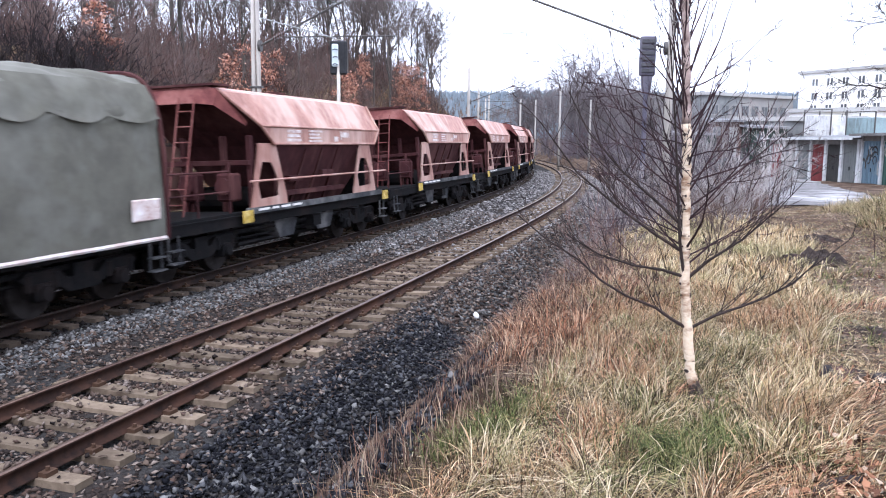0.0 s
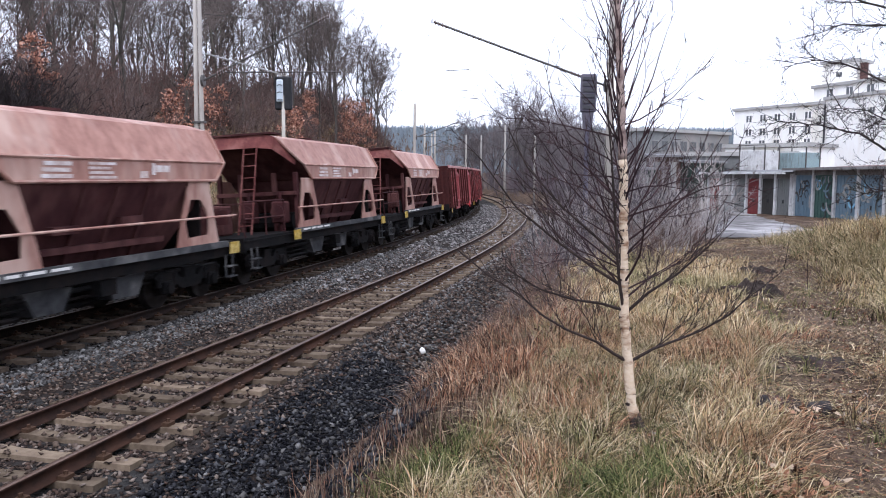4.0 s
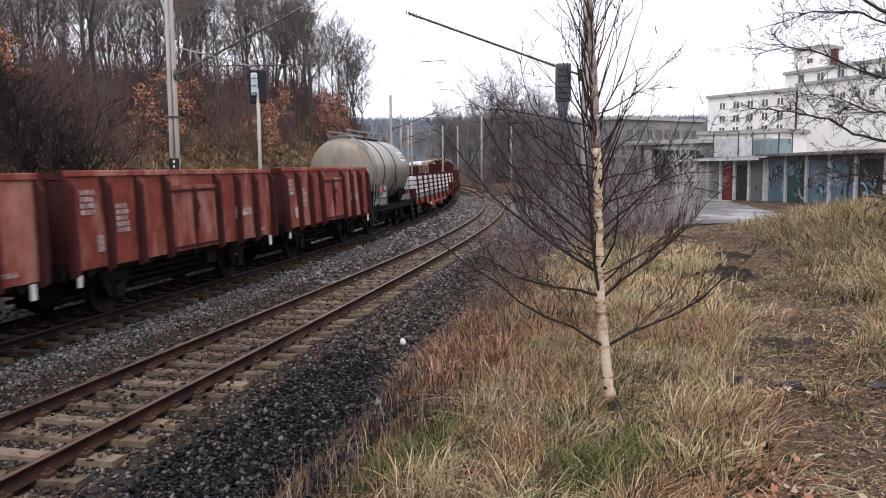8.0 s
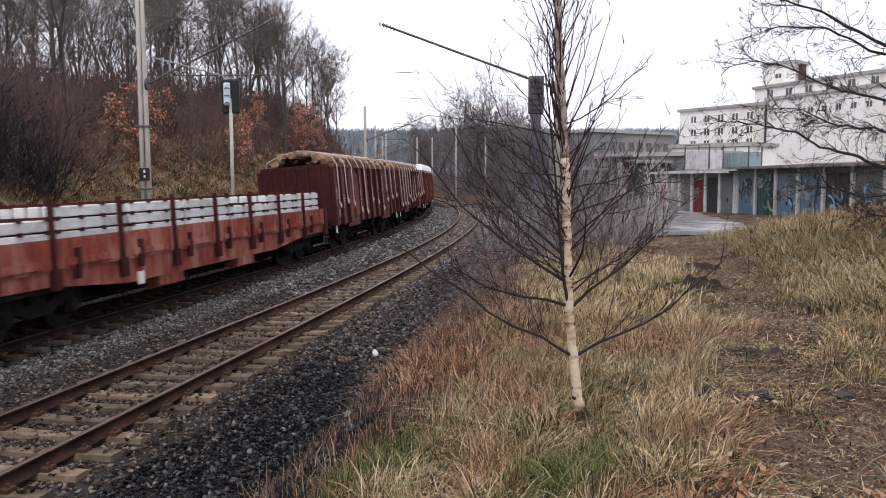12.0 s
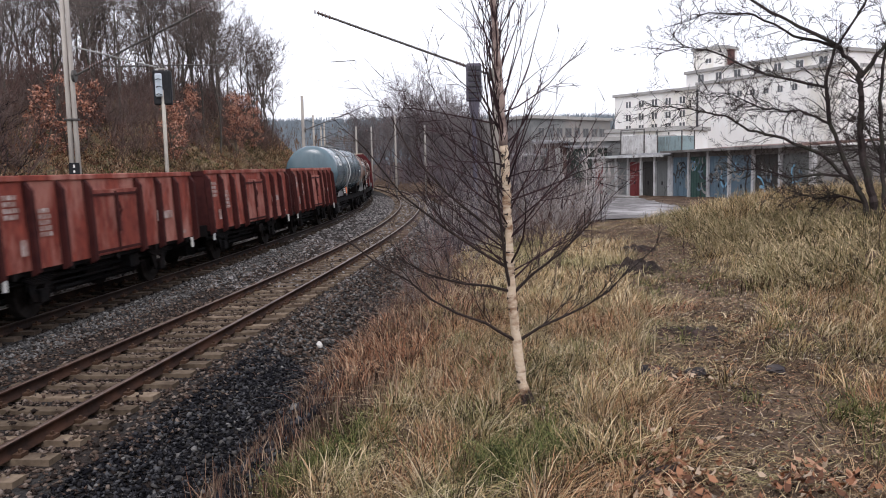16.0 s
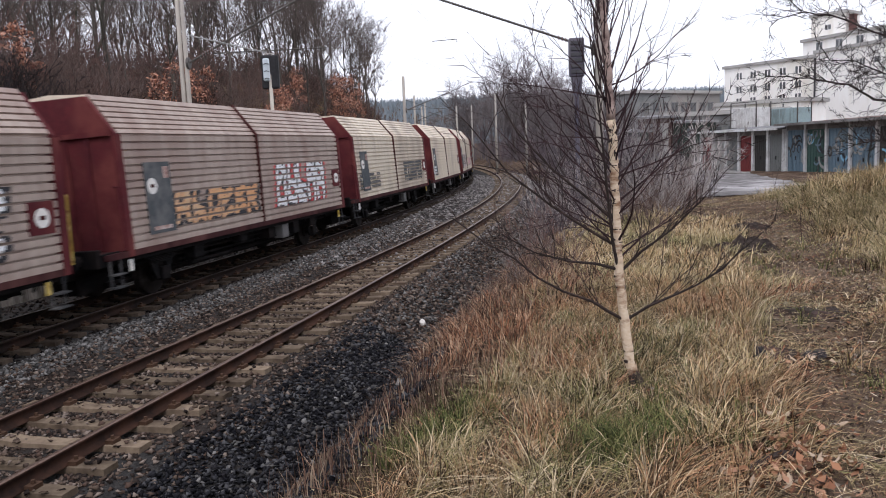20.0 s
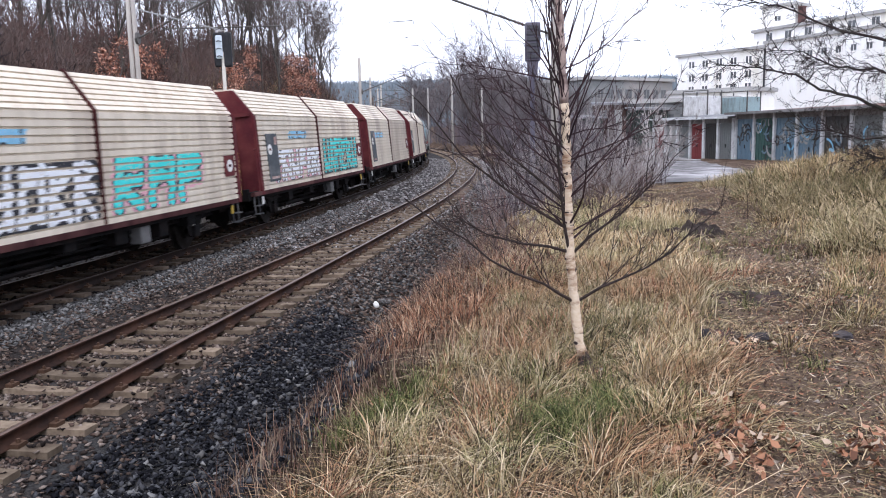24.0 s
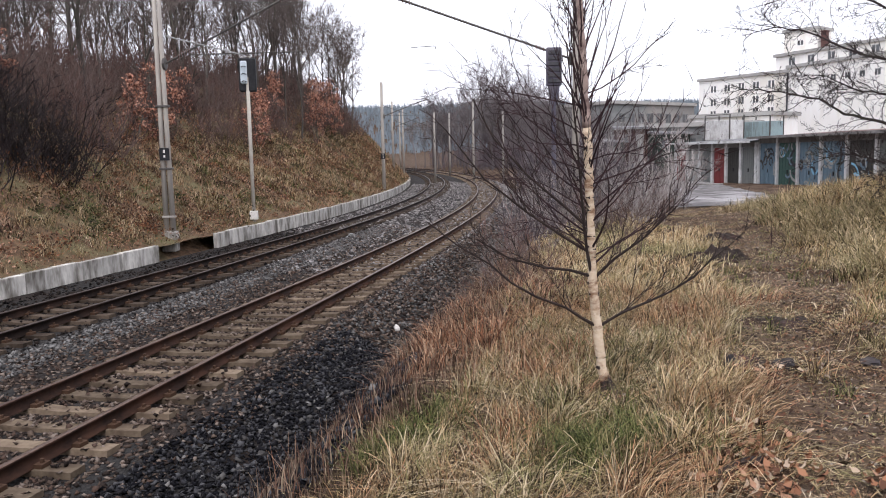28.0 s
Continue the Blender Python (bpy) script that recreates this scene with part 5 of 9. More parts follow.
for u in (153.9, 163.65, 296.75, 306.75, 316.55):
    place(copy_thing(l1, pose(0, 0, 0)), u)

tk, R, zc = tank("tank_wagon", -3.6, 4.1, 1.46, 2.83, 4.45, M_BEIGE, (-1.5, 0.7), M_BAND, "dirty beige two-axle tank wagon with top railing", bogies=False, walk_rng=(-3.3, 2.2), rails=True)
place(tk, 172.7)
for x in (-2.95, 3.45):
    bm = bmesh.new()
    lathe_x(bm, [(x - 0.02, R - 0.01), (x - 0.02, R + 0.012), (x + 0.02, R + 0.012), (x + 0.02, R - 0.01)], 48, zc)
    part("weld_seam", bm, M_GREYP, tk)
curved_plate("name_patch", tk, R, zc, 2.2, 3.3, 14, 34, M_WHITE, "pale name patch", 0.005)
for k in range(7):
    curved_plate("name_bar", tk, R, zc, 2.35 + 0.13 * k, 2.44 + 0.13 * k, 19, 29, M_SPRAYK, "", 0.009)
bm = bmesh.new()
box(bm, -2.7, -1.3, -1.42, -1.36, 1.2, 2.15)
tb = part("placard_board", bm, M_INFO, tk, "dark placard board with faded sheets")
bars("hazard_plate", tb, -1.43, [(-2.55, -2.22, 1.78, 2.08)], M_SPRAYR, "red hazard plate")
bars("label_sheet", tb, -1.43, [(-1.75, -1.42, 1.86, 2.06), (-2.55, -2.3, 1.28, 1.5), (-2.12, -1.85, 1.26, 1.46)], M_FADED)
bars("green_sheet", tb, -1.43, [(-2.5, -2.2, 1.56, 1.68), (-1.7, -1.45, 1.62, 1.78)], M_TEAL)
bars("label_sheet", tb, -1.432, lettering(-2.05, 1.56, 0.35, 0.2, 2, 8), M_WHITE)
bm = bmesh.new()
tube(bm, [(-1.4, -1.38, 2.62), (1.0, -1.38, 2.62)], 0.035)
tube(bm, [(0.95, -1.38, 2.62), (0.95, -1.4, 2.2), (0.6, -1.3, 1.7)], 0.03)
part("shell_pipe", bm, M_BAND, tk)

for u, half, boards, teal in ((186.9, 9.2, False, True), (206.8, 9.7, True, False), (226.8, 9.3, True, False)):
    f = place(flat(half, boards, "rusty red stake wagon carrying concrete sleepers" if boards else "red flat wagon with stakes and no sides", int(u)), u)
    for k in range(7):
        st = stack(5 if not (boards and k in (0, 4)) else 4, teal, int(u) + k)
        place(st, u, pose(-half + 1.75 + k * (2 * half - 3.5) / 6, 0, 1.2))

LOGW = high_wagon("old", 6.5, M_BROWN, M_SHADE, 31, "rust-brown high-sided wagon loaded with logs", "high-sided wagons")
place(LOGW, 243.5)
place(copy_thing(LOGW, pose(0, 0, 0)), 257.15)
WHW = high_wagon("old", 6.5, M_OLD, M_SHADE, 33, "orange-brown high-sided wagon under a white cover", "high-sided wagons")
place(WHW, 270.9)
place(copy_thing(WHW, pose(0, 0, 0)), 284.85)


def mk_log(bm):
    tube(bm, [(-1.0, 0, 0), (-0.3, 0.02, 0.01), (0.4, -0.01, 0.02), (1.0, 0, 0)], [0.1, 0.105, 0.1, 0.09], 8)


def log_load(seed):
    r = random.Random(seed)
    t = thing("log_load", "heap of bark-covered logs lashed with pale straps", "logs", "log loads")
    for k in range(150):
        x, y = r.uniform(-5.4, 5.4), r.uniform(-1.15, 1.15)
        z = 0.12 + 0.42 * (1 - (y / 1.3) ** 2) + r.uniform(-0.06, 0.06) + 0.06 * math.sin(x * 1.7)
        sc = r.uniform(0.7, 1.35)
        ob = shared("log", ("log", k % 3), mk_log, M_LOG if k % 5 else M_CUT, t, pose(x, y, z, 0, r.uniform(-4, 4), r.uniform(-12, 12)) @ Matrix.Diagonal((1, sc, sc, 1)))
    for i in range(11):
        x = -5.9 + i * 1.18 + r.uniform(-0.08, 0.08)
        bm = bmesh.new()
        pts = [(x + r.uniform(-0.06, 0.06), -1.56, -r.uniform(1.3, 1.9)), (x, -1.56, -0.9), (x + 0.02, -1.55, 0.05)] + [(x + 0.3 * a, -1.5 + 3.0 * a, 0.1 + 0.62 * math.sin(math.pi * (0.12 + 0.76 * a))) for a in (0.04, 0.15, 0.35, 0.5, 0.65, 0.85, 0.98)] + [(x + 0.3, 1.55, 0), (x + 0.3, 1.56, -1.2)]
        tube(bm, pts, 0.021, 5)
        tube(bm, [pts[0], (x + 0.05, -1.58, pts[0][2] - 0.12), (x - 0.03, -1.6, pts[0][2] - 0.25)], [0.03, 0.05, 0.015], 5)
        part("strap", bm, M_STRAP, t)
    return t


for u, sd in ((243.5, 5), (257.15, 6)):
    place(log_load(sd), u, pose(0, 0, 3.38))


def cover():
    t = thing("tarpaulin_cover", "white tarpaulin stretched over the wagon load", "tarpaulin", "tarpaulins")
    bm = bmesh.new()
    rows = []
    for i in range(61):
        x = -6.45 + 12.9 * i / 60
        row = []
        for k in range(17):
            a = k / 16
            y = -1.5 * math.cos(math.pi * a)
            e = min(1, min(i, 60 - i) / 3)
            z = 0.5 * min(1, 1.9 * math.sin(math.pi * a) ** 0.7) * e + 0.02 * math.sin(i * 1.3 + k * 1.7) + 0.015 * math.sin(i * 2.9 - k)
            if k in (0, 16):
                z = -0.16 + 0.06 * math.sin(i * 0.9 + k) + 0.03 * math.sin(i * 2.3)
            row.append(bm.verts.new((x, y, z)))
        rows.append(row)
    for a, b in zip(rows, rows[1:]):
        for k in range(16):
            bm.faces.new((a[k], b[k], b[k + 1], a[k + 1]))
    part("cover_sheet", bm, M_SHEET, t, smooth=True)
    bm = bmesh.new()
    tube(bm, [(-6.45, -1.52, -0.1), (6.45, -1.52, -0.1)], 0.02)
    part("lashing_rope", bm, M_STRAP, t)
    return t


cv = place(cover(), 270.9, pose(0, 0, 3.44))
place(copy_thing(cv, pose(0, 0, 0)), 284.85, pose(0, 0, 3.44))

tk, R, zc = tank("tank_wagon", -6.4, 6.5, 1.47, 2.82, 6.95, M_BLUE, (-3.1, -0.75, 0.95, 2.75, 4.6), M_BAND, "blue-grey bogie tank wagon with dark bands", walk_rng=(-2.0, 3.6), white_band=-0.25)
place(tk, 328.7)
curved_plate("name_patch", tk, R, zc, -4.9, -3.7, 8, 32, M_WHITE, "white name patch", 0.006)
for k in range(4):
    curved_plate("name_bar", tk, R, zc, -4.8 + 0.27 * k, -4.6 + 0.27 * k, 12, 28, M_BLUE, "", 0.01)
curved_plate("small_lettering", tk, R, zc, 4.75, 5.4, -8, -4, M_WHITE, "", 0.006)
bars("hazard_plate", tk, -1.4, [(-3.1, -2.6, 1.35, 1.75)], M_ORANGE, "orange hazard plate")
bars("marking", tk, -1.4, lettering(-4.0, 1.35, 0.8, 0.35, 3, 4), M_WHITE)
tk, R, zc = tank("tank_wagon", -5.9, 6.0, 1.38, 2.72, 6.45, M_TBROWN, (-4.6, -3.6, -2.6, -1.6, -0.6, 0.4, 1.4, 2.4, 3.4, 4.5), M_SHADE, "rust-stained brown bogie tank wagon with hoops", walk_rng=(-3.5, 2.5), rails=False)
place(tk, 343.1)
bm = bmesh.new()
lathe_x(bm, [(-5.92, 0), (-5.9, 0.75), (-5.78, 1.08), (-5.6, 1.27), (-5.42, 1.37), (-5.2, R + 0.006), (-4.7, R + 0.007)], 48, zc)
M_RUSTE = mat("rust_orange_tank_end", (0.2, 0.1, 0.058), (0.13, 0.062, 0.036), (0.26, 0.15, 0.1), scale=4, big=0.9, rough=0.55, bump=0.1, stretch=(1, 1, 0.4))
part("rusty_end", bm, M_RUSTE, tk, "rust-orange weathered tank end", smooth=True)
curved_plate("paint_patch", tk, R, zc, -5.3, -2.7, -2, 30, M_GREYP, "grey painted-over patch", 0.028)
for a, b in ((-5.2, -4.5), (-4.3, -3.9), (-3.8, -3.5), (-3.3, -2.9)):
    curved_plate("name_bar", tk, R, zc, a, b, 14, 25, M_WHITE, "", 0.031)
curved_plate("label_patch", tk, R, zc, -0.6, 0.6, -28, -8, M_WHITE, "white label patches", 0.028)
curved_plate("label_patch", tk, R, zc, 3.7, 4.4, 10, 24, M_WHITE, "", 0.028)
bm = bmesh.new()
box(bm, -5.2, -3.4, -1.42, -1.36, 1.2, 2.3)
tb = part("placard_board", bm, M_UNDER, tk)
bars("label_sheet", tb, -1.43, lettering(-4.3, 1.35, 0.8, 0.85, 5, 9), M_WHITE)
bars("hazard_plate", tb, -1.434, [(-4.4, -4.12, 1.75, 1.95)], M_ORANGE, "orange hazard plate")

SL = [(350.45, 364.3, [(1.0, 5.6, 1.5, 2.7, M_SPRAYW, M_SPRAYK, 41, 4, 0.03)]),
      (365.3, 378.2, [(-3.9, 0.1, 1.35, 2.2, M_SPRAYO, M_SPRAYK, 42, 6, 0.0), (1.2, 4.9, 1.4, 2.6, M_SPRAYW, M_SPRAYR, 43, 5, 0.03)]),
      (379.2, 392.0, [(1.6, 5.2, 1.35, 2.3, M_INFO, M_CREAM, 44, 5, 0.03), (-5.2, -2.4, 1.5, 2.1, M_GREYP, M_CREAM, 57, 5, 0.0)]),
      (393.2, 405.7, [(-5.3, -4.4, 1.45, 1.85, M_SPRAYW, M_SPRAYW, 45, 2, 0.02)]),
      (406.7, 419.6, [(-4.0, 0.0, 1.35, 2.4, M_SPRAYK, M_SPRAYP, 46, 5, 0.0), (1.0, 4.5, 1.4, 2.1, M_SPRAYP, M_CREAM, 47, 4, 0.03)]),
      (420.6, 434.2, [(-2.4, 0.2, 1.3, 2.3, M_SPRAYW, M_SPRAYK, 48, 4, 0.0), (0.5, 3.2, 1.3, 2.6, M_CYAN, M_SPRAYW, 49, 3, 0.03)]),
      (435.0, 448.5, [(-4.6, 0.2, 1.2, 2.5, M_SPRAYW, M_SPRAYK, 50, 6, 0.0), (0.6, 4.6, 1.3, 2.5, M_CYAN, M_SPRAYP, 51, 3, 0.03), (-3.6, -1.8, 2.75, 3.05, M_SPRAYB, M_SPRAYB, 52, 2, 0.0)]),
      (449.4, 462.5, [(-4.4, 0.2, 1.25, 2.4, M_SPRAYW, M_SPRAYP, 53, 6, 0.0), (0.7, 5.5, 1.2, 2.6, M_CYAN, M_SPRAYK, 54, 6, 0.03), (-2.8, -1.2, 2.7, 3.0, M_SPRAYB, M_SPRAYB, 55, 2, 0.0)]),
      (463.5, 476.6, [(-4.3, -1.8, 2.5, 2.8, M_SPRAYB, M_CREAM, 56, 3, 0.0)]),
      (477.9, 490.7, [])]
for k, (a, b, art) in enumerate(SL):
    lab = "cream ribbed sliding-wall wagon with sprayed graffiti" if art else "cream ribbed sliding-wall wagon with red ends"
    place(slider((b - a) / 2 + 0.05, lab, art, 60 + k, M_CREAMD if k < 2 else M_CREAM), (a + b) / 2)

tk, R, zc = tank("tank_wagon", -7.4, 7.35, 1.47, 2.78, 7.85, M_GREEN, (), M_BAND, "grey-green bogie tank wagon with a white ring", walk_rng=(-7.0, -0.2), white_band=-0.95, shroud=M_GREYP, rails=True)
place(tk, 499.2)
curved_plate("name_patch", tk, R, zc, -5.3, -4.1, 2, 9, M_GREYP, "pale name patch with a red rim", 0.005)
curved_plate("name_rim", tk, R, zc, -5.3, -4.1, 9, 11.5, M_SPRAYR, "", 0.006)
for k in range(5):
    curved_plate("name_bar", tk, R, zc, -5.25 + 0.23 * k, -5.1 + 0.23 * k, 3, 8, M_WHITE, "", 0.009)
curved_plate("hazard_plate", tk, R, zc, -5.6, -5.25, -22, -10, M_SPRAYR, "orange hazard plate", 0.01)
curved_plate("round_mark", tk, R, zc, -2.3, -2.05, -14, -6, M_SPRAYR, "", 0.006)
curved_plate("green_bars", tk, R, zc, -1.42, -1.18, -24, -12, M_TEAL, "", 0.016)
bm = bmesh.new()
prism(bm, [(-1.2, 1.5), (-0.5, 1.5), (0.5, 1.5), (1.2, 1.5), (1.0, 1.2), (-1.0, 1.2)], -6.9, 6.9, "x")
part("heating_skirt", bm, M_GALV, tk)
for x in (-7.6, 7.6):
    bm = bmesh.new()
    disc(bm, (x, -1.2, 1.62), 0.12, 0.08, 12, "x")
    box(bm, x - 0.03, x + 0.03, -1.22, -1.18, 1.2, 1.52)
    part("tail_lamp", bm, M_RED, tk, "red tail lamp")

# ---- plants ----
rng = np.random.default_rng(7)
M_BARK = mat("dark_bark", (0.07, 0.061, 0.055), (0.135, 0.12, 0.105), (0.095, 0.095, 0.072), scale=6, big=0.8, rough=0.95, bump=0.4, bscale=14, stretch=(1, 1, 0.3), rand=0.35)
M_TWIG = mat("brown_twigs", (0.11, 0.09, 0.082), (0.165, 0.137, 0.122), rough=0.95, bump=0, rand=0.35)
M_BRUSH = mat("bare_brush", (0.085, 0.064, 0.058), (0.145, 0.107, 0.093), (0.125, 0.07, 0.058), scale=2, big=0.6, rough=0.95, bump=0, rand=0.4)
M_BIRCH = mat("birch_bark", (0.54, 0.41, 0.285), (0.64, 0.53, 0.4), (0.24, 0.14, 0.085), scale=12, big=8, rough=0.7, bump=0.4, bscale=25, dist=0.01, stretch=(1, 1, 2.4), amount=0.45)
M_BIRCHD = mat("dark_birch_bark", (0.03, 0.024, 0.022), (0.06, 0.043, 0.038), scale=20, rough=0.9, bump=0.2)
M_BTWIG = mat("birch_twigs", (0.028, 0.018, 0.02), (0.06, 0.035, 0.036), scale=10, rough=0.8, bump=0)
M_LEAFO = island_mat("withered_oak_leaves", [(0.42, 0.2, 0.135), (0.2, 0.09, 0.066), (0.54, 0.31, 0.225), (0.13, 0.06, 0.046), (0.46, 0.24, 0.16)])
STRAW = [(0.6, 0.45, 0.26), (0.08, 0.055, 0.033), (0.74, 0.63, 0.43), (0.26, 0.185, 0.105), (0.52, 0.34, 0.19), (0.7, 0.54, 0.33), (0.04, 0.028, 0.018), (0.43, 0.33, 0.17)]
RUSTY = [(0.359, 0.179, 0.096), (0.064, 0.036, 0.022), (0.55, 0.359, 0.203), (0.179, 0.096, 0.053), (0.454, 0.251, 0.132), (0.028, 0.018, 0.013), (0.658, 0.502, 0.311)]
OLIVE = [(0.32, 0.29, 0.135), (0.05, 0.045, 0.024), (0.56, 0.48, 0.27), (0.19, 0.19, 0.078), (0.66, 0.56, 0.34), (0.032, 0.028, 0.018)]
NEARS = [(0.48, 0.33, 0.185), (0.07, 0.045, 0.028), (0.66, 0.52, 0.34), (0.2, 0.12, 0.07), (0.48, 0.27, 0.15), (0.04, 0.027, 0.018), (0.56, 0.4, 0.24), (0.3, 0.2, 0.1), (0.06, 0.04, 0.025), (0.4, 0.22, 0.12), (0.1, 0.064, 0.037)]
M_GRASS = island_mat("dry_grass", NEARS, patch=[(0.36, 0.31, 0.16), (0.05, 0.042, 0.024), (0.6, 0.49, 0.32), (0.19, 0.185, 0.078), (0.46, 0.33, 0.18), (0.03, 0.024, 0.015), (0.28, 0.255, 0.115), (0.68, 0.56, 0.38), (0.1, 0.1, 0.042), (0.05, 0.04, 0.024)], pscale=1.7)
M_GRASSF = island_mat("rust_orange_grass", [(0.4, 0.21, 0.12), (0.08, 0.044, 0.03), (0.52, 0.32, 0.2), (0.22, 0.105, 0.063), (0.56, 0.4, 0.26), (0.04, 0.025, 0.018), (0.3, 0.14, 0.08)])
M_GRASSO = island_mat("olive_dry_grass", STRAW, patch=OLIVE, pscale=0.55)
M_GRASSR = island_mat("rusty_dry_stems", [(0.22, 0.115, 0.075), (0.055, 0.034, 0.025), (0.34, 0.22, 0.15), (0.12, 0.066, 0.045), (0.42, 0.32, 0.22), (0.03, 0.021, 0.017)], patch=[(0.1, 0.06, 0.048), (0.035, 0.024, 0.021), (0.2, 0.135, 0.1), (0.26, 0.2, 0.14), (0.05, 0.034, 0.028)], pscale=1.3)
M_GRASSG = island_mat("green_grass", [(0.1, 0.12, 0.038), (0.16, 0.165, 0.06), (0.24, 0.22, 0.1), (0.05, 0.06, 0.024), (0.03, 0.034, 0.016)])
M_GRASSH = island_mat("slope_grass", [(0.34, 0.19, 0.11), (0.065, 0.042, 0.027), (0.5, 0.35, 0.23), (0.2, 0.1, 0.058), (0.42, 0.23, 0.13), (0.036, 0.026, 0.018)], patch=[(0.22, 0.195, 0.1), (0.045, 0.042, 0.023), (0.46, 0.37, 0.235), (0.11, 0.11, 0.05), (0.3, 0.2, 0.115), (0.065, 0.06, 0.032)], pscale=0.9)
M_WEED = island_mat("low_weeds", [(0.2, 0.085, 0.045), (0.06, 0.03, 0.02), (0.13, 0.06, 0.035), (0.26, 0.13, 0.07), (0.04, 0.025, 0.018)], patch=[(0.04, 0.05, 0.022), (0.025, 0.024, 0.016), (0.07, 0.08, 0.032), (0.1, 0.095, 0.045)], pscale=0.35)
M_LEAVES = island_mat("fallen_leaves", [(0.23, 0.11, 0.065), (0.1, 0.055, 0.036), (0.28, 0.16, 0.1), (0.05, 0.03, 0.024), (0.36, 0.25, 0.17), (0.17, 0.07, 0.04), (0.04, 0.027, 0.022), (0.06, 0.038, 0.028)], rough=0.7)


class Twigs:
    """Tapered sticks gathered into one mesh."""

    def __init__(self, seed):
        self.v, self.f, self.r, self.thin, self.spiky = [], [], random.Random(seed), 0.0027, False

    def stick(self, pts, rs, n=3):
        o = len(self.v)
        up = None
        for i, q in enumerate(pts):
            d = (pts[min(i + 1, len(pts) - 1)] - pts[max(i - 1, 0)]).normalized()
            a = d.orthogonal().normalized() if up is None else (up - d * up.dot(d)).normalized()
            up = a
            b = d.cross(a)
            for k in range(n):
                t = 2 * math.pi * k / n
                self.v.append(q + (a * math.cos(t) + b * math.sin(t)) * rs[i])
        for i in range(len(pts) - 1):
            for k in range(n):
                j = (k + 1) % n
                self.f.append((o + i * n + k, o + i * n + j, o + (i + 1) * n + j, o + (i + 1) * n + k))

    def spike(self, p, q, r):
        o = len(self.v)
        d = (q - p).normalized()
        a = d.orthogonal().normalized()
        b = d.cross(a)
        self.v += [p + a * r, p + (b * 0.87 - a * 0.5) * r, p - (b * 0.87 + a * 0.5) * r, q]
        self.f += [(o, o + 1, o + 3), (o + 1, o + 2, o + 3), (o + 2, o, o + 3)]

    def grow(self, p, d, length, r, depth, spread=0.7, lift=0.12, kids=(4, 6), segs=4, n=3, ratio=0.55, wob_=0.12, start=0.25):
        if depth == 0 and self.spiky:
            self.spike(p, p + (d + Vector((0, 0, lift))).normalized() * length, r)
            return None
        pts, rs, q, v = [p.copy()], [r], p.copy(), d.normalized()
        for i in range(segs):
            v = (v + Vector((self.r.gauss(0, wob_), self.r.gauss(0, wob_), self.r.gauss(0, wob_) + lift))).normalized()
            q = q + v * (length / segs)
            pts.append(q.copy())
            rs.append(max(r * (1 - 0.8 * (i + 1) / segs), r * 0.12))
        self.stick(pts, rs, n)
        if depth > 0:
            for k in range(self.r.randint(*kids)):
                t = self.r.uniform(start, 1.0) * segs
                i = min(int(t), segs - 1)
                w = pts[i].lerp(pts[i + 1], t - i)
                ax = (pts[i + 1] - pts[i]).normalized()
                side = ax.orthogonal().normalized()
                side.rotate(Matrix.Rotation(self.r.uniform(0, 2 * math.pi), 3, ax))
                dd = (ax * math.cos(spread) + side * math.sin(spread)).normalized()
                self.grow(w, dd, length * ratio * self.r.uniform(0.7, 1.2) * (1.15 - 0.5 * t / segs), max(rs[i] * 0.55, r * 0.33, self.thin), depth - 1, spread, lift, kids, max(2, segs - 2), 3, ratio, wob_, 0.2)
        return pts

    def mesh(self, name):
        return mesh_of(name, self.v, self.f)


def wood_tree(seed, height, lean=0.06):
    """A bare woodland tree that forks into arching limbs: trunk and crown meshes."""
    r = random.Random(seed)
    tr, cr = Twigs(seed), Twigs(seed + 500)
    cr.thin, cr.spiky = 0.0095, True
    r0_ = 0.125 * height / 11
    pts, rs = [Vector((0, 0, -0.6))], [r0_]
    v = Vector((r.gauss(0, lean), r.gauss(0, lean), 1)).normalized()
    for i in range(9):
        v = (v + Vector((r.gauss(0, 0.07), r.gauss(0, 0.07), 0.05))).normalized()
        pts.append(pts[-1] + v * (height * 0.9 + 0.6) / 9)
        rs.append(r0_ * (1 - 0.095 * (i + 1)))
    tr.stick(pts, rs, 6)
    arms = [(pts[3:], 0.8)]
    for k in range(r.randint(4, 6)):
        i = r.randint(3, 6)
        a = r.uniform(0, 2 * math.pi)
        d = Vector((math.cos(a), math.sin(a), r.uniform(1.1, 2.2)))
        q = tr.grow(pts[i], d, height * r.uniform(0.38, 0.6) * (1.25 - 0.09 * i), rs[i] * r.uniform(0.6, 0.85), 0, 0.5, 0.1, (1, 1), 7, 5, 0.5, 0.13)
        arms.append((q[2:], 0.6))
    for q, f in arms:
        for i, p in enumerate(q):
            for k in range(2 if i < len(q) - 1 else 4):
                a = r.uniform(0, 2 * math.pi)
                d = Vector((math.cos(a), math.sin(a), r.uniform(0.3, 1.5)))
                cr.grow(p, d, height * r.uniform(0.1, 0.2), 0.022 * f + 0.008, 2, 0.6, 0.07, (4, 6), 4, 3, 0.55, 0.16)
    return tr.mesh("trunk"), cr.mesh("crown")


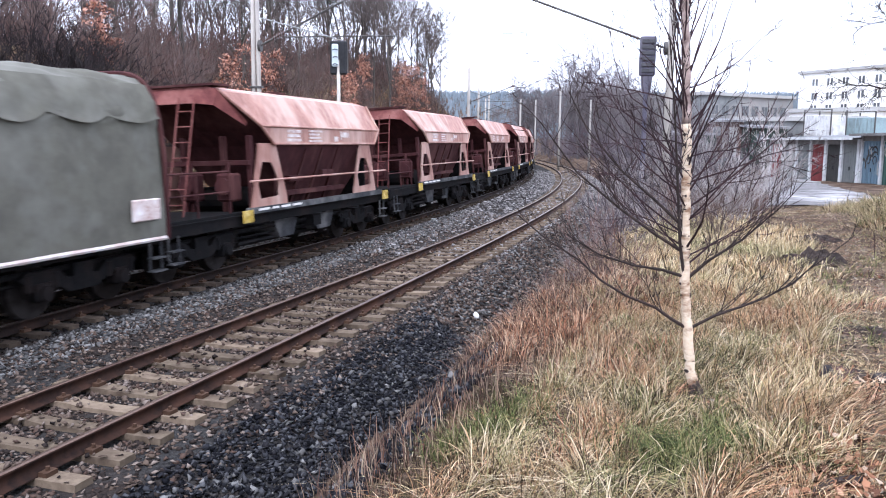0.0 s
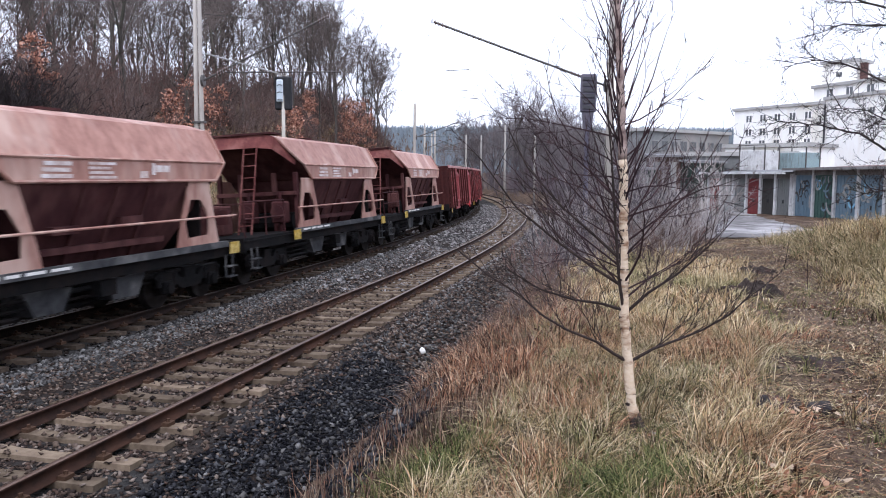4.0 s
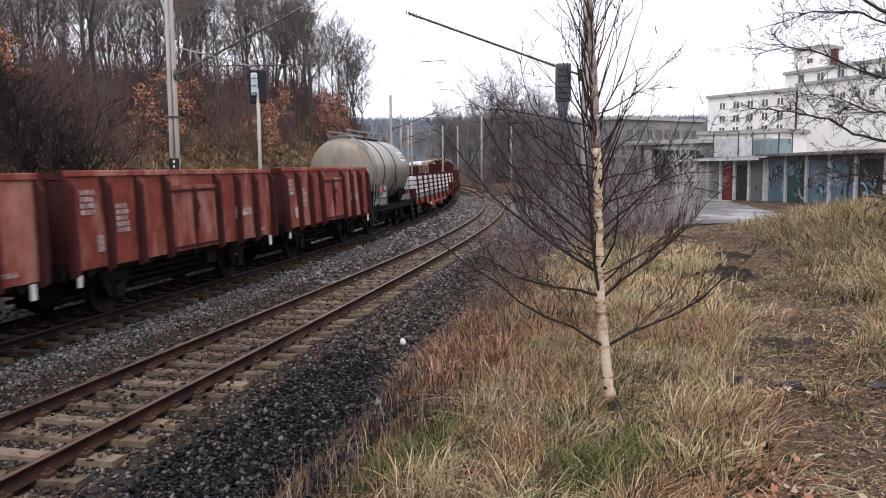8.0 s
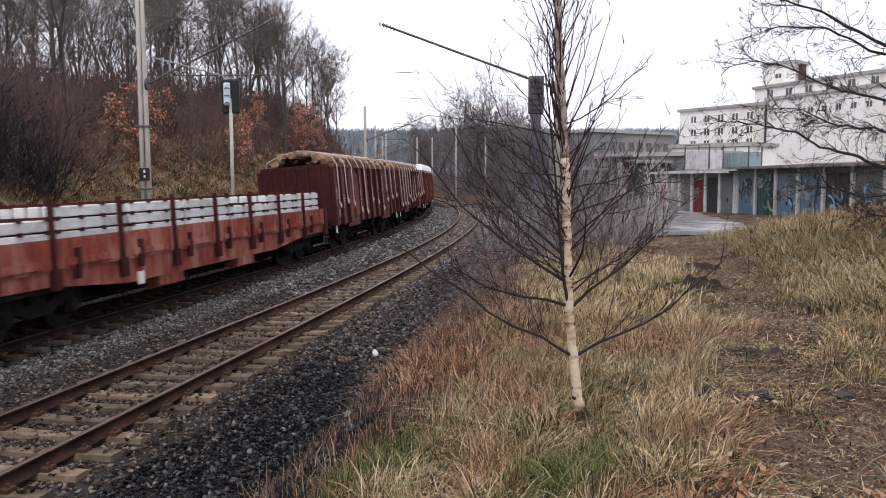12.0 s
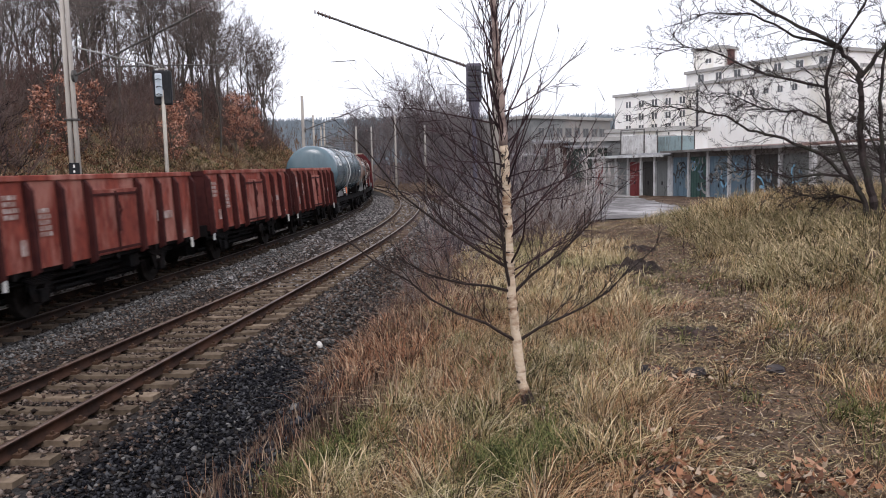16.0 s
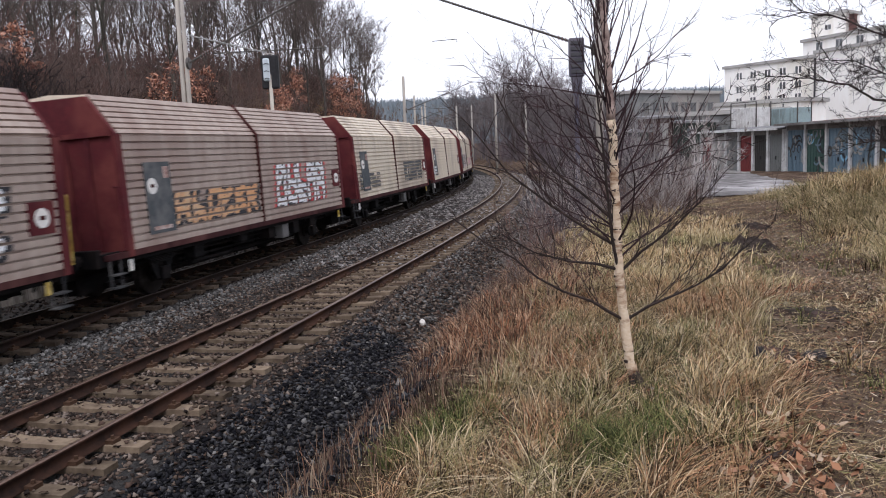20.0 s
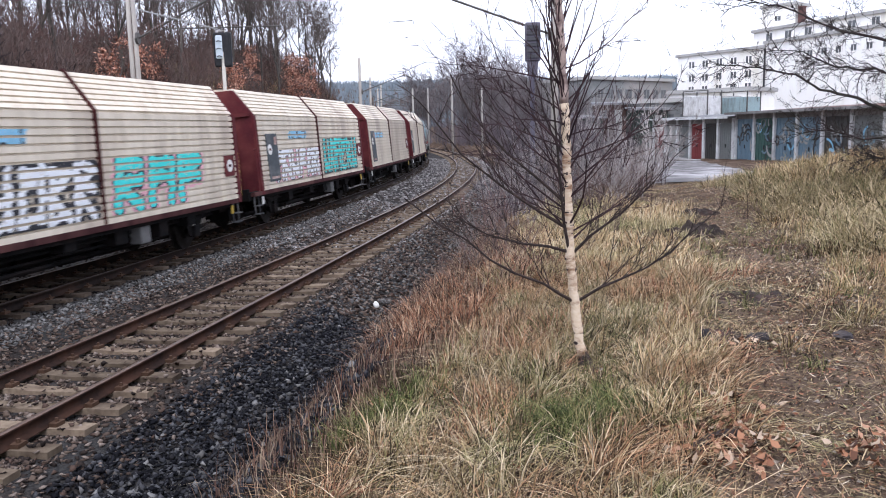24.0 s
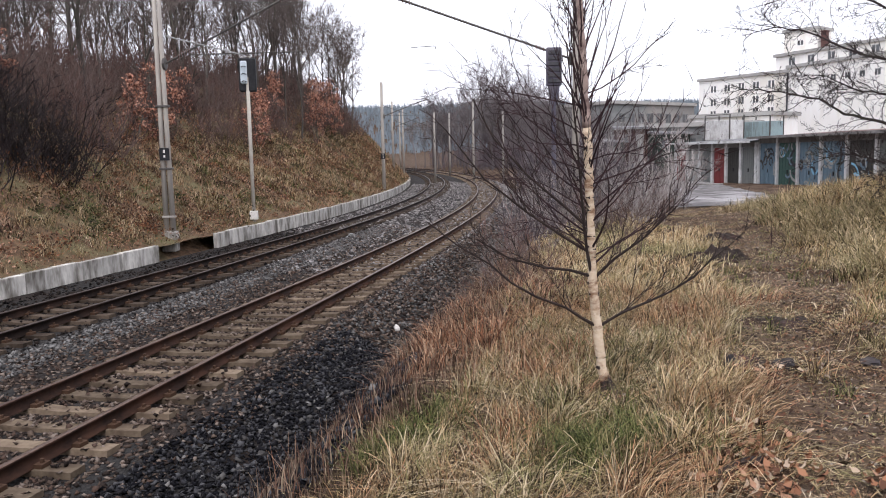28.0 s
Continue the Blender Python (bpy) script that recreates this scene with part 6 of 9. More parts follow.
def brush(seed, height, stems):
    t = Twigs(seed)
    t.thin, t.spiky = 0.009, True
    r = random.Random(seed)
    for k in range(stems):
        a = r.uniform(0, 2 * math.pi)
        p = Vector((r.gauss(0, 0.4), r.gauss(0, 0.4), -0.2))
        d = Vector((math.cos(a) * 0.5, math.sin(a) * 0.5, 1))
        t.grow(p, d, height * r.uniform(0.55, 1.0), 0.016 * height / 2, 2, 0.5, 0.05, (5, 7), 4, 3, 0.42, 0.12, 0.15)
    return t.mesh("branches")


def leaf_cloud(seed, height, n, size=0.1, low=0.1):
    """Withered leaves in clumps about an upright young tree."""
    r = np.random.default_rng(seed)
    k = 34
    cz = low * height + (1 - low) * height * r.random(k)
    rad = 0.27 * height * (0.35 + 0.65 * np.sin(np.pi * np.clip(cz / height, 0.05, 0.97)))
    ca = r.random(k) * 6.283
    cr = rad * np.sqrt(r.random(k))
    C = np.stack([cr * np.cos(ca), cr * np.sin(ca), cz], 1)
    j = r.integers(0, k, n)
    P = C[j] + r.normal(0, 0.12 * height / 3, (n, 3)) * [1, 1, 0.8]
    A = r.normal(0, 1, (n, 3))
    A /= np.linalg.norm(A, axis=1)[:, None]
    B = np.cross(A, r.normal(0, 1, (n, 3)))
    B /= np.linalg.norm(B, axis=1)[:, None]
    s = size * (0.6 + 0.8 * r.random(n))[:, None]
    V = np.stack([P - A * s, P + B * s * 0.5, P + A * s, P - B * s * 0.5 + np.cross(A, B) * s * 0.2], 1).reshape(-1, 3)
    return mesh_fast("leaves", V, np.arange(4 * n).reshape(-1, 4))


WOODS = [wood_tree(100 + i, h) for i, h in enumerate((10.5, 12.0, 9.5, 11.5, 13.0, 8.5, 10.0))]
for tm, cm in WOODS:
    tm.materials.append(M_BARK)
    cm.materials.append(M_TWIG)
    tm.shade_smooth()
M_TWIGP = mat("grey_twigs", (0.12, 0.104, 0.104), (0.17, 0.15, 0.15), rough=0.95, bump=0, rand=0.35)
M_BRUSHP = mat("grey_bare_brush", (0.07, 0.06, 0.066), (0.125, 0.11, 0.117), (0.085, 0.058, 0.062), scale=2, big=0.3, rough=0.95, bump=0, rand=0.5)
PALE = []
for tm, cm in WOODS:
    a_, b_ = tm.copy(), cm.copy()
    a_.materials.clear()
    b_.materials.clear()
    a_.materials.append(M_TWIGP)
    b_.materials.append(M_TWIGP)
    PALE.append((a_, b_))
BRUSH = [brush(200 + i, h, k) for i, (h, k) in enumerate(((2.4, 9), (3.0, 8), (2.0, 10), (3.6, 8), (2.7, 9)))]
for me in BRUSH:
    me.materials.append(M_BRUSH)
GREYB = [me.copy() for me in BRUSH]
for me in GREYB:
    me.materials.clear()
    me.materials.append(M_BRUSHP)


M_BRUSHW = mat("bleached_brush", (0.26, 0.235, 0.225), (0.36, 0.33, 0.31), (0.17, 0.14, 0.13), scale=2, big=0.5, rough=0.95, bump=0, rand=0.3)
BLEACHED = [me.copy() for me in BRUSH]
for me in BLEACHED:
    me.materials.clear()
    me.materials.append(M_BRUSHW)


def stand_tree(x, y, k, scale=1.0, label="tall bare deciduous tree on the wooded slope", turn=0.0, sink=0.0, pale=False):
    z = float(ground_z(np.array([x]), np.array([y]))[0])
    t = thing("bare_tree", label, "tree", "bare trees", at=pose(x, y, z - sink, 0, 0, turn) @ Matrix.Diagonal((scale, scale, scale, 1)))
    for nm, me in zip(("trunk", "crown"), (PALE if pale else WOODS)[k]):
        ob = new(nm, me)
        ob.parent = t
    return t


def stand_bush(x, y, k, scale=1.0, label="leafless brown bush on the slope", turn=0.0, name="bush"):
    z = float(ground_z(np.array([x]), np.array([y]))[0])
    ob = new(name, (BLEACHED if "bleached" in label else GREYB if "thicket" in label else BRUSH)[k])
    ob.matrix_basis = pose(x, y, z - 0.05, 0, 0, turn) @ Matrix.Diagonal((scale, scale, scale * random.uniform(0.85, 1.15), 1))
    return tagged(ob, label, "bush", "leafless bushes")


# woods on the cutting
OAKS = ((36, 6.0, 3.9), (35, 6.5, 3.0), (49, 5.8, 3.6), (50.8, 6.4, 3.2), (64, 5.6, 3.6), (67, 6.3, 4.2), (72, 6.3, 4.4), (70, 5.2, 2.8), (29, 9.0, 2.8), (59, 7.6, 3.0), (80, 6.8, 3.6), (44, 8.4, 2.6), (84, 7.6, 3.4), (63, 8.6, 3.2))
r0 = random.Random(3)
made = 0
while made < 84:
    az, D = radians(r0.uniform(-33, -6.5)), r0.uniform(26, 92)
    x, y = D * math.sin(az), D * math.cos(az)
    s, lat = near(np.array([[x, y]]))
    if not -46 < lat[0] < -17 or s[0] > 84:
        continue
    made += 1
    k, sc, turn = r0.randrange(7), r0.uniform(0.7, 1.1), r0.uniform(0, 360)
    if made % 4:
        stand_tree(x, y, k, sc, turn=turn)
for i in range(34):
    s, h = r0.uniform(58, 112), r0.uniform(5.5, 15)
    x, y, t = line(s, -7.9 - h)
    k, sc, turn = r0.randrange(7), r0.uniform(0.75, 1.1), r0.uniform(0, 360)
    if i % 5 in (0, 2, 3):
        stand_tree(float(x), float(y), k, sc, "slender bare tree on the brow above the curve", turn)
LOOSE = []
for i in range(360):
    s = r0.uniform(2, 100) if i % 4 else r0.uniform(12, 36)
    h = r0.uniform(5.4, 14)
    if s < 36 and i % 2:
        h = r0.uniform(4.4, 8)
    if 12 < s < 28 and 3.5 < h < 8.6:
        continue
    if s > 60:
        h = r0.uniform(5.0, 13)
    if any(abs(s - a + 1.2) < 2.2 and h < b + 0.6 for a, b, c in OAKS[:8]):
        h += 4
    x, y, t = line(s, -7.9 - h)
    sc = r0.uniform(0.55, 1.1) * (1.15 if s < 33 else 1)
    if i % 3 == 0:
        stand_bush(float(x), float(y), r0.randrange(5), sc, turn=r0.uniform(0, 360))
    else:
        LOOSE.append((float(x), float(y), r0.randrange(5), sc, r0.uniform(0, 360)))


def loose_brush(name, places, material, label):
    """Bushes past counting, as one mesh."""
    V, Q, o = [], [], 0
    src = [(np.array([v.co[:] for v in me.vertices]), np.array([(p.vertices[0], p.vertices[i], p.vertices[i + 1]) for p in me.polygons for i in range(1, len(p.vertices) - 1)])) for me in BRUSH]
    px_ = np.array([p[:2] for p in places])
    pz = ground_z(px_[:, 0], px_[:, 1])
    for (x, y, k, sc, turn), z in zip(places, pz):
        v, f = src[k]
        M = np.array(pose(x, y, float(z) - 0.05, 0, 0, turn) @ Matrix.Diagonal((sc, sc, sc, 1)))
        V.append(v @ M[:3, :3].T + M[:3, 3])
        Q.append(f + o)
        o += len(v)
    tagged(part_mesh(name, mesh_fast(name, np.concatenate(V), np.concatenate(Q)), material), label, "brush", kind="stuff")


r1 = random.Random(31)
for i in range(110):
    s, h = r1.uniform(30, 88), r1.uniform(5.6, 10)
    x, y, t = line(s, -7.9 - h)
    LOOSE.append((float(x), float(y), r1.randrange(5), r1.uniform(0.5, 0.95), r1.uniform(0, 360)))
for i in range(120):
    s, h = r1.uniform(24, 92), r1.uniform(10, 18)
    x, y, t = line(s, -7.9 - h)
    LOOSE.append((float(x), float(y), r1.randrange(5), r1.uniform(0.9, 1.5), r1.uniform(0, 360)))
for i in range(55):
    s, h = r0.uniform(6, 80), r0.uniform(13, 28)
    x, y, t = line(s, -7.9 - h)
    LOOSE.append((float(x), float(y), r0.randrange(5), r0.uniform(1.2, 1.9), r0.uniform(0, 360)))
loose_brush("slope_brush", LOOSE, M_BRUSH, "dense bare brush under the trees of the slope")
# young trees that kept their withered leaves
for s, h, ht in OAKS:
    x, y, t = line(s, -7.9 - h)
    z = float(ground_z(np.array([x]), np.array([y]))[0])
    yt = thing("young_oak", "young tree with withered red-brown leaves", "tree", "withered young trees", at=pose(float(x), float(y), z, 0, 0, s * 40))
    tw = Twigs(int(s * 7))
    tw.grow(Vector((0, 0, -0.2)), Vector((0, 0, 1)), ht, 0.05, 2, 0.7, 0.05, (7, 9), 5, 4, 0.45)
    part_mesh("crown", tw.mesh("crown"), M_BARK, yt)
    part_mesh("leaves", leaf_cloud(int(s * 11), ht, int(1000 * ht / 3), 0.072), M_LEAFO, yt)

# thicket right of the line and trees beyond the curve
for i in range(112):
    s = 16 + 64 * r0.random() ** 0.8
    lat = r0.uniform(4.2, 6.2) if s < 26 else r0.uniform(3.8, 9.0)
    x, y, t = line(s, lat)
    stand_bush(float(x), float(y), r0.randrange(5), r0.uniform(0.35, 0.7) if s < 24 else r0.uniform(0.75, 1.3), "bleached leafless thicket beside the ballast" if i % 5 in (1, 3) else "dense leafless thicket beside the ballast", turn=r0.uniform(0, 360))
for i in range(70):
    s = r0.uniform(11.5, 30)
    x, y, t = line(s, r0.uniform(4.3, 7.2) if s < 20 else r0.uniform(3.6, 8.2))
    stand_bush(float(x), float(y), r0.randrange(5), r0.uniform(0.16, 0.34) if s < 17 else r0.uniform(0.3, 0.5), "low red-brown bramble bush beside the ballast" if i % 3 else "low bleached leafless bush beside the ballast", turn=r0.uniform(0, 360))
for count, a0, a1, d0, d1, k0, k1 in ((34, 1, 12, 66, 125, 0.45, 0.8), (58, -8, 7, 128, 190, 1.0, 1.5)):
    made = 0
    while made < count:
        az, D = radians(r0.uniform(a0, a1)), r0.uniform(d0, d1)
        x, y = D * math.sin(az), D * math.cos(az)
        s, lat = near(np.array([[x, y]]))
        if lat[0] < 5 or (x > 8 and y < 100 and az > radians(9)):
            continue
        made += 1
        stand_tree(x, y, r0.randrange(7), r0.uniform(k0, k1), "grey bare tree in the thicket beyond the curve", r0.uniform(0, 360), pale=True)
LOOSE = []
while len(LOOSE) < 140:
    az, D = radians(r0.uniform(-8, 12)), r0.uniform(60, 175)
    x, y = D * math.sin(az), D * math.cos(az)
    s, lat = near(np.array([[x, y]]))
    if lat[0] > 4.5 and not (x > 7.5 and y < 76):
        LOOSE.append((x, y, r0.randrange(5), r0.uniform(1.2, 2.2) * (1.4 if D > 120 else 1), r0.uniform(0, 360)))
loose_brush("far_brush", LOOSE, M_BRUSHP, "grey leafless scrub beyond the curve")


def far_woods():
    """The wooded ridge: slender upright sprays, thousands of them."""
    n = 7000
    r = np.random.default_rng(12)
    x, y = r.uniform(-150, 420, n), r.uniform(330, 600, n)
    s, lat = near(np.stack([x, y], 1))
    z = ground_z(x, y, s, lat)
    V = []
    for k in range(6):
        a, w, h = r.uniform(0, np.pi, n), r.uniform(0.2, 0.7, n), r.uniform(2.5, 6, n)
        b = np.stack([x + r.normal(0, 1.6, n), y + r.normal(0, 1.6, n), z - 0.4], 1)
        e = b + np.stack([r.normal(0, 0.7, n), r.normal(0, 0.7, n), h], 1)
        d = np.stack([np.cos(a) * w, np.sin(a) * w, 0 * a], 1)
        V.append(np.stack([b - d * 0.5, b + d * 0.5, e * 0.4 + b * 0.6 + d, e], 1).reshape(-1, 3))
    V = np.concatenate(V)
    return mesh_fast("far_woods", V, np.arange(len(V)).reshape(-1, 4))


# Blue-grey stands for the haze in front of the far ridge.
M_FAR = island_mat("hazed_distant_woods", [(0.2, 0.235, 0.26), (0.21, 0.245, 0.27), (0.195, 0.23, 0.255)])
tagged(part_mesh("far_woods", far_woods(), M_FAR), "distant bare wooded ridge, haze in its blue-grey colour", "woods", kind="stuff")


# ---- grass: blades in tufts ----
def blades(x, y, z, h, w, lean, seed, simple=False):
    """One bent blade for each place, two faces long."""
    r = np.random.default_rng(seed)
    n = len(x)
    a, b = r.uniform(0, 2 * np.pi, n), r.uniform(0, 2 * np.pi, n)
    P = np.stack([x, y, z - 0.02], 1)
    side = np.stack([np.cos(a), np.sin(a), 0 * a], 1) * (w / 2)[:, None]
    out = np.stack([np.cos(b), np.sin(b), 0 * b], 1) * (h * lean)[:, None]
    up = np.stack([0 * a, 0 * a, h], 1)
    m1 = P + out * 0.28 + up * 0.55
    tip = P + out * 1.0 + up * (1.0 - 0.35 * lean)[:, None]
    if simple:
        V = np.stack([P - side, P + side, tip + side * 0.4, tip - side * 0.4], 1).reshape(-1, 3)
        return V, np.arange(4 * n).reshape(-1, 4)
    V = np.stack([P - side, P + side, m1 + side * 0.8, m1 - side * 0.8, tip + side * 0.15, tip - side * 0.15], 1).reshape(-1, 3)
    i = np.arange(n)[:, None] * 6
    Q = np.concatenate([i + [0, 1, 2, 3], i + [3, 2, 4, 5]])
    return V, Q


def grass(name, material, x, y, h, w, lean, seed, label, simple=False):
    z = ground_z(x, y)
    V, Q = blades(x, y, z, h, w, lean, seed, simple)
    return tagged(part_mesh(name, mesh_fast(name, V, Q), material), label, "grass", kind="stuff")


def tufts(n, x0, x1, y0, y1, per, spread, seed):
    r = np.random.default_rng(seed)
    cx, cy = r.uniform(x0, x1, n), r.uniform(y0, y1, n)
    x = np.repeat(cx, per) + r.normal(0, spread, n * per)
    y = np.repeat(cy, per) + r.normal(0, spread, n * per)
    return x, y, np.repeat(r.random(n), per), r


def path_x(y):
    return np.interp(y, [0, 3.6, 4.9, 6.1, 8, 11.3, 14.3, 16.7, 20, 25], [1.65, 2.0, 2.42, 2.88, 3.48, 4.5, 5.5, 6.05, 6.8, 8.2])


def path_gap(x, y):
    """0 on the trodden path and the bare patches, 1 off it; the right edge is worn more widely."""
    d = x - path_x(y) - 0.12 * np.sin(y * 1.7) - 0.08 * np.sin(y * 4.1 + x * 3)
    worn = np.clip(0.22 + 0.78 * (d - 0.6) / 0.9, 0, 1) * (0.5 + 0.5 * np.sin(x * 5.1 + 1) * np.cos(y * 4.3))
    return np.where(d < 0, np.clip((-d - 0.5) / 0.2, 0, 1), np.clip(worn * (d > 0.45), 0, 1))


def keep_right(x, y, lo=3.45):
    s, lat = near(np.stack([x, y], 1))
    return lat > lo + np.interp(s, [3, 8, 14], [1.1, 0.95, 0.1]) + 0.25 * np.sin(s * 0.9) + 0.15 * np.sin(s * 2.3)


def mound_x(y):
    return np.interp(y, [6, 7, 8.6, 12.5, 15, 20, 24], [4.4, 4.55, 4.9, 5.65, 6.3, 7.3, 8.4]) + 0.25 * np.sin(y * 1.9)


def field(name, material, n, area, per, spread, hr, wr, seed, label, lo=3.75, path=True, lean=(0.3, 0.9), test=None, simple=False, wide=False):
    x, y, tr, r = tufts(n, *area, per, spread, seed)
    ok = keep_right(x, y, lo) & (np.hypot(x, y) > 1.2) & (wide | (x < 0.95 * y + 1.2)) & (np.hypot(x - 1.05, y - 4.85) > 0.2)
    if path:
        ok &= r.random(len(x)) < 0.06 + 0.94 * path_gap(x, y)
    if path:
        ok &= (r.random(len(x)) < 0.8) | ~((y > 7.5) & (np.abs(x - path_x(y) - 0.35 + 0.5 * wob(x, y, 2.3)) < 1.3))
    if test is not None:
        ok &= test(x, y, r)
    x, y, tr = x[ok], y[ok], tr[ok]
    h = (hr[0] + (hr[1] - hr[0]) * tr) * r.uniform(0.5, 1.15, len(x)) * (0.78 + 0.42 * wob(x, y, 3.1, 4.0) + 0.18 * wob(x, y, 7.3, 1.0))
    lane = (y > 7.5) & (np.abs(x - path_x(y) - 0.35) < 1.5)
    foot = (np.abs(x - 1.06) < 0.2) & (y > 4.3) & (y < 5.1)
    h = np.maximum(np.where(lane, h * 0.6, np.where(foot, h * 0.4, h)), 0.04)
    w = r.uniform(*wr, len(x))
    grass(name, material, x, y, h, w, r.uniform(*lean, len(x)), seed + 1, label, simple)


def ridge(x, y):
    """True on the straw ridge before the garages."""
    return x > 6.3 + 0.46 * (y - 15) + 0.3 * np.sin(y * 1.1)


def tussocks(name, material, n, area, per, spread, hr, wr, seed, label, lo=4.6, lean=(0.25, 0.95), path=True, test=None, wind=(0.16, -0.1)):
    """Clumps of long arching blades that spring outwards from one root each."""
    r = np.random.default_rng(seed)
    cx, cy = r.uniform(area[0], area[1], n), r.uniform(area[2], area[3], n)
    ok = keep_right(cx, cy, lo) & (np.hypot(cx, cy) > 1.3) & (np.hypot(cx - 1.05, cy - 4.85) > 0.17)
    if path:
        ok &= r.random(n) < 0.03 + 0.97 * path_gap(cx, cy)
    if test is not None:
        ok &= test(cx, cy, r)
    if "green" not in label:
        ok &= (np.hypot(cx - 0.66, cy - 4.02) > 0.2) & (np.hypot(cx + 0.27, cy - 4.5) > 0.13)
    cx, cy = cx[ok], cy[ok]
    size = np.clip(0.45 + 0.75 * r.random(len(cx)) + 0.35 * wob(cx, cy, 1.7, 4.0), 0.3, 1.3)
    size = np.where((np.abs(cx - 1.06) < 0.25) & (cy > 4.2) & (cy < 5.1), size * 0.55, size)
    tilt = r.normal(0, 0.32, (len(cx), 2)) + np.array(wind)
    k = np.repeat(np.arange(len(cx)), per)
    m = len(k)
    off = r.normal(0, 1, (m, 2)) * spread * np.repeat(np.clip(size, 0.5, 1.1), per)[:, None]
    x, y = cx[k] + off[:, 0], cy[k] + off[:, 1]
    h = (hr[0] + (hr[1] - hr[0]) * size[k]) * r.uniform(0.45, 1.1, m)
    a = np.arctan2(off[:, 1], off[:, 0]) + r.normal(0, 1.2, m)
    le = r.uniform(*lean, m) ** 1.3
    out = np.stack([np.cos(a) * le + tilt[k, 0], np.sin(a) * le + tilt[k, 1]], 1) * h[:, None]
    b = r.uniform(0, np.pi, m)
    w = r.uniform(*wr, m)
    side = np.stack([np.cos(b), np.sin(b), 0 * b], 1) * (w / 2)[:, None]
    root = np.stack([x, y, ground_z(x, y) - 0.02], 1)
    rows = []
    bend = np.hypot(out[:, 0], out[:, 1]) / h
    for t, wt in ((0, 0.8), (0.38, 1.0), (0.72, 0.75), (1.0, 0.12)):
        q = root.copy()
        q[:, :2] += out * t ** 1.7
        q[:, 2] += h * (t - 0.42 * np.clip(bend, 0, 1.6) * t ** 2.4)
        rows += [q - side * wt, q + side * wt]
    V = np.stack(rows, 1).reshape(-1, 3)
    i = np.arange(m)[:, None] * 8
    Q = np.concatenate([i + [0, 1, 3, 2], i + [2, 3, 5, 4], i + [4, 5, 7, 6]])
    tagged(part_mesh(name, mesh_fast(name, V, Q), material), label, "grass", kind="stuff")


def rust_spots(x, y):
    """1 where dead bracken-coloured grass lies, 0 elsewhere."""
    return np.clip(1.6 * wob(x, y, 4.7, 2.6) + 0.9 * wob(x, y, 1.3, 5.0) - 0.2, 0, 1)


def bank(x, y, r):
    s, lat = near(np.stack([x, y], 1))
    return lat < 5.6 + 0.5 * np.sin(s)


M_STRAWT = island_mat("pale_tall_straw", [(0.56, 0.41, 0.24), (0.12, 0.08, 0.045), (0.72, 0.58, 0.37), (0.34, 0.23, 0.115), (0.62, 0.45, 0.26), (0.06, 0.042, 0.026), (0.46, 0.36, 0.17)])
# Near-black short blades: shade between the tussocks painted as colour.
M_GRASSD = island_mat("gap_shade_undergrowth", [(0.03, 0.021, 0.013), (0.065, 0.047, 0.026), (0.016, 0.012, 0.009), (0.1, 0.075, 0.042), (0.04, 0.036, 0.018)])
tussocks("dry_grass", M_GRASS, 2300, (-2.6, 5.5, 2.2, 9.0), 60, 0.06, (0.11, 0.29), (0.003, 0.0062), 31, "straw-coloured and olive dry grass tussocks", test=lambda x, y, r: r.random(len(x)) < 0.95 - 0.7 * rust_spots(x, y))
tussocks("rust_grass", M_GRASSF, 1200, (-2.6, 5.5, 2.2, 9.0), 56, 0.065, (0.11, 0.28), (0.003, 0.0062), 81, "rust-orange dead grass tussocks", lo=4.3, test=lambda x, y, r: r.random(len(x)) < rust_spots(x, y))
tussocks("fallen_grass", M_GRASS, 1500, (-2.4, 5.5, 2.2, 9.0), 34, 0.09, (0.12, 0.26), (0.003, 0.006), 88, "bent and broken dry grass lying across the tussocks", lean=(0.9, 2.4))
tussocks("fresh_grass", M_GRASSG, 60, (-0.5, 1.0, 3.7, 4.8), 70, 0.06, (0.08, 0.2), (0.003, 0.005), 89, "fresh green grass tufts", test=lambda x, y, r: (np.hypot(x - 0.66, y - 4.02) < 0.22) | (np.hypot(x + 0.27, y - 4.5) < 0.14))
tussocks("tall_grass", M_STRAWT, 40, (0.9, 2.0, 3.3, 6.4), 80, 0.08, (0.2, 0.36), (0.003, 0.006), 82, "tall pale straw tussocks along the path edge", test=lambda x, y, r: np.abs(path_x(y) - 0.85 - x) < 0.2, path=False)
field("dry_grass", M_GRASSO, 4000, (-2.5, 7.5, -7, 2.6), 16, 0.12, (0.12, 0.36), (0.006, 0.013), 83, "straw and olive dry grass beside the path", lo=3.6, simple=True, wide=True)
field("undergrowth", M_GRASSD, 3200, (-2.5, 7.5, -7, 2.6), 10, 0.16, (0.05, 0.16), (0.009, 0.018), 85, "short undergrowth coloured near-black as shade beside the path", lo=3.4, lean=(0.5, 1.2), simple=True, wide=True)
tussocks("dry_grass", M_GRASSO, 2600, (-2.5, 9, 8, 19), 34, 0.09, (0.1, 0.28), (0.006, 0.013), 33, "matted straw and olive dry grass tussocks", lo=3.75, test=lambda x, y, r: (x > 0.95 + 0.07 * (y - 8) + 0.25 * np.sin(y * 1.3)) & (x < mound_x(y)) & ((y < 16) | (x < 4.5)))
field("dry_grass", M_GRASSO, 2000, (0, 26, 17, 40), 9, 0.2, (0.06, 0.2), (0.012, 0.026), 35, "rough dry grass before the yard", test=lambda x, y, r: ~((x > 5) & (y > 24) & (x < 9 + (y - 24) * 0.75)))
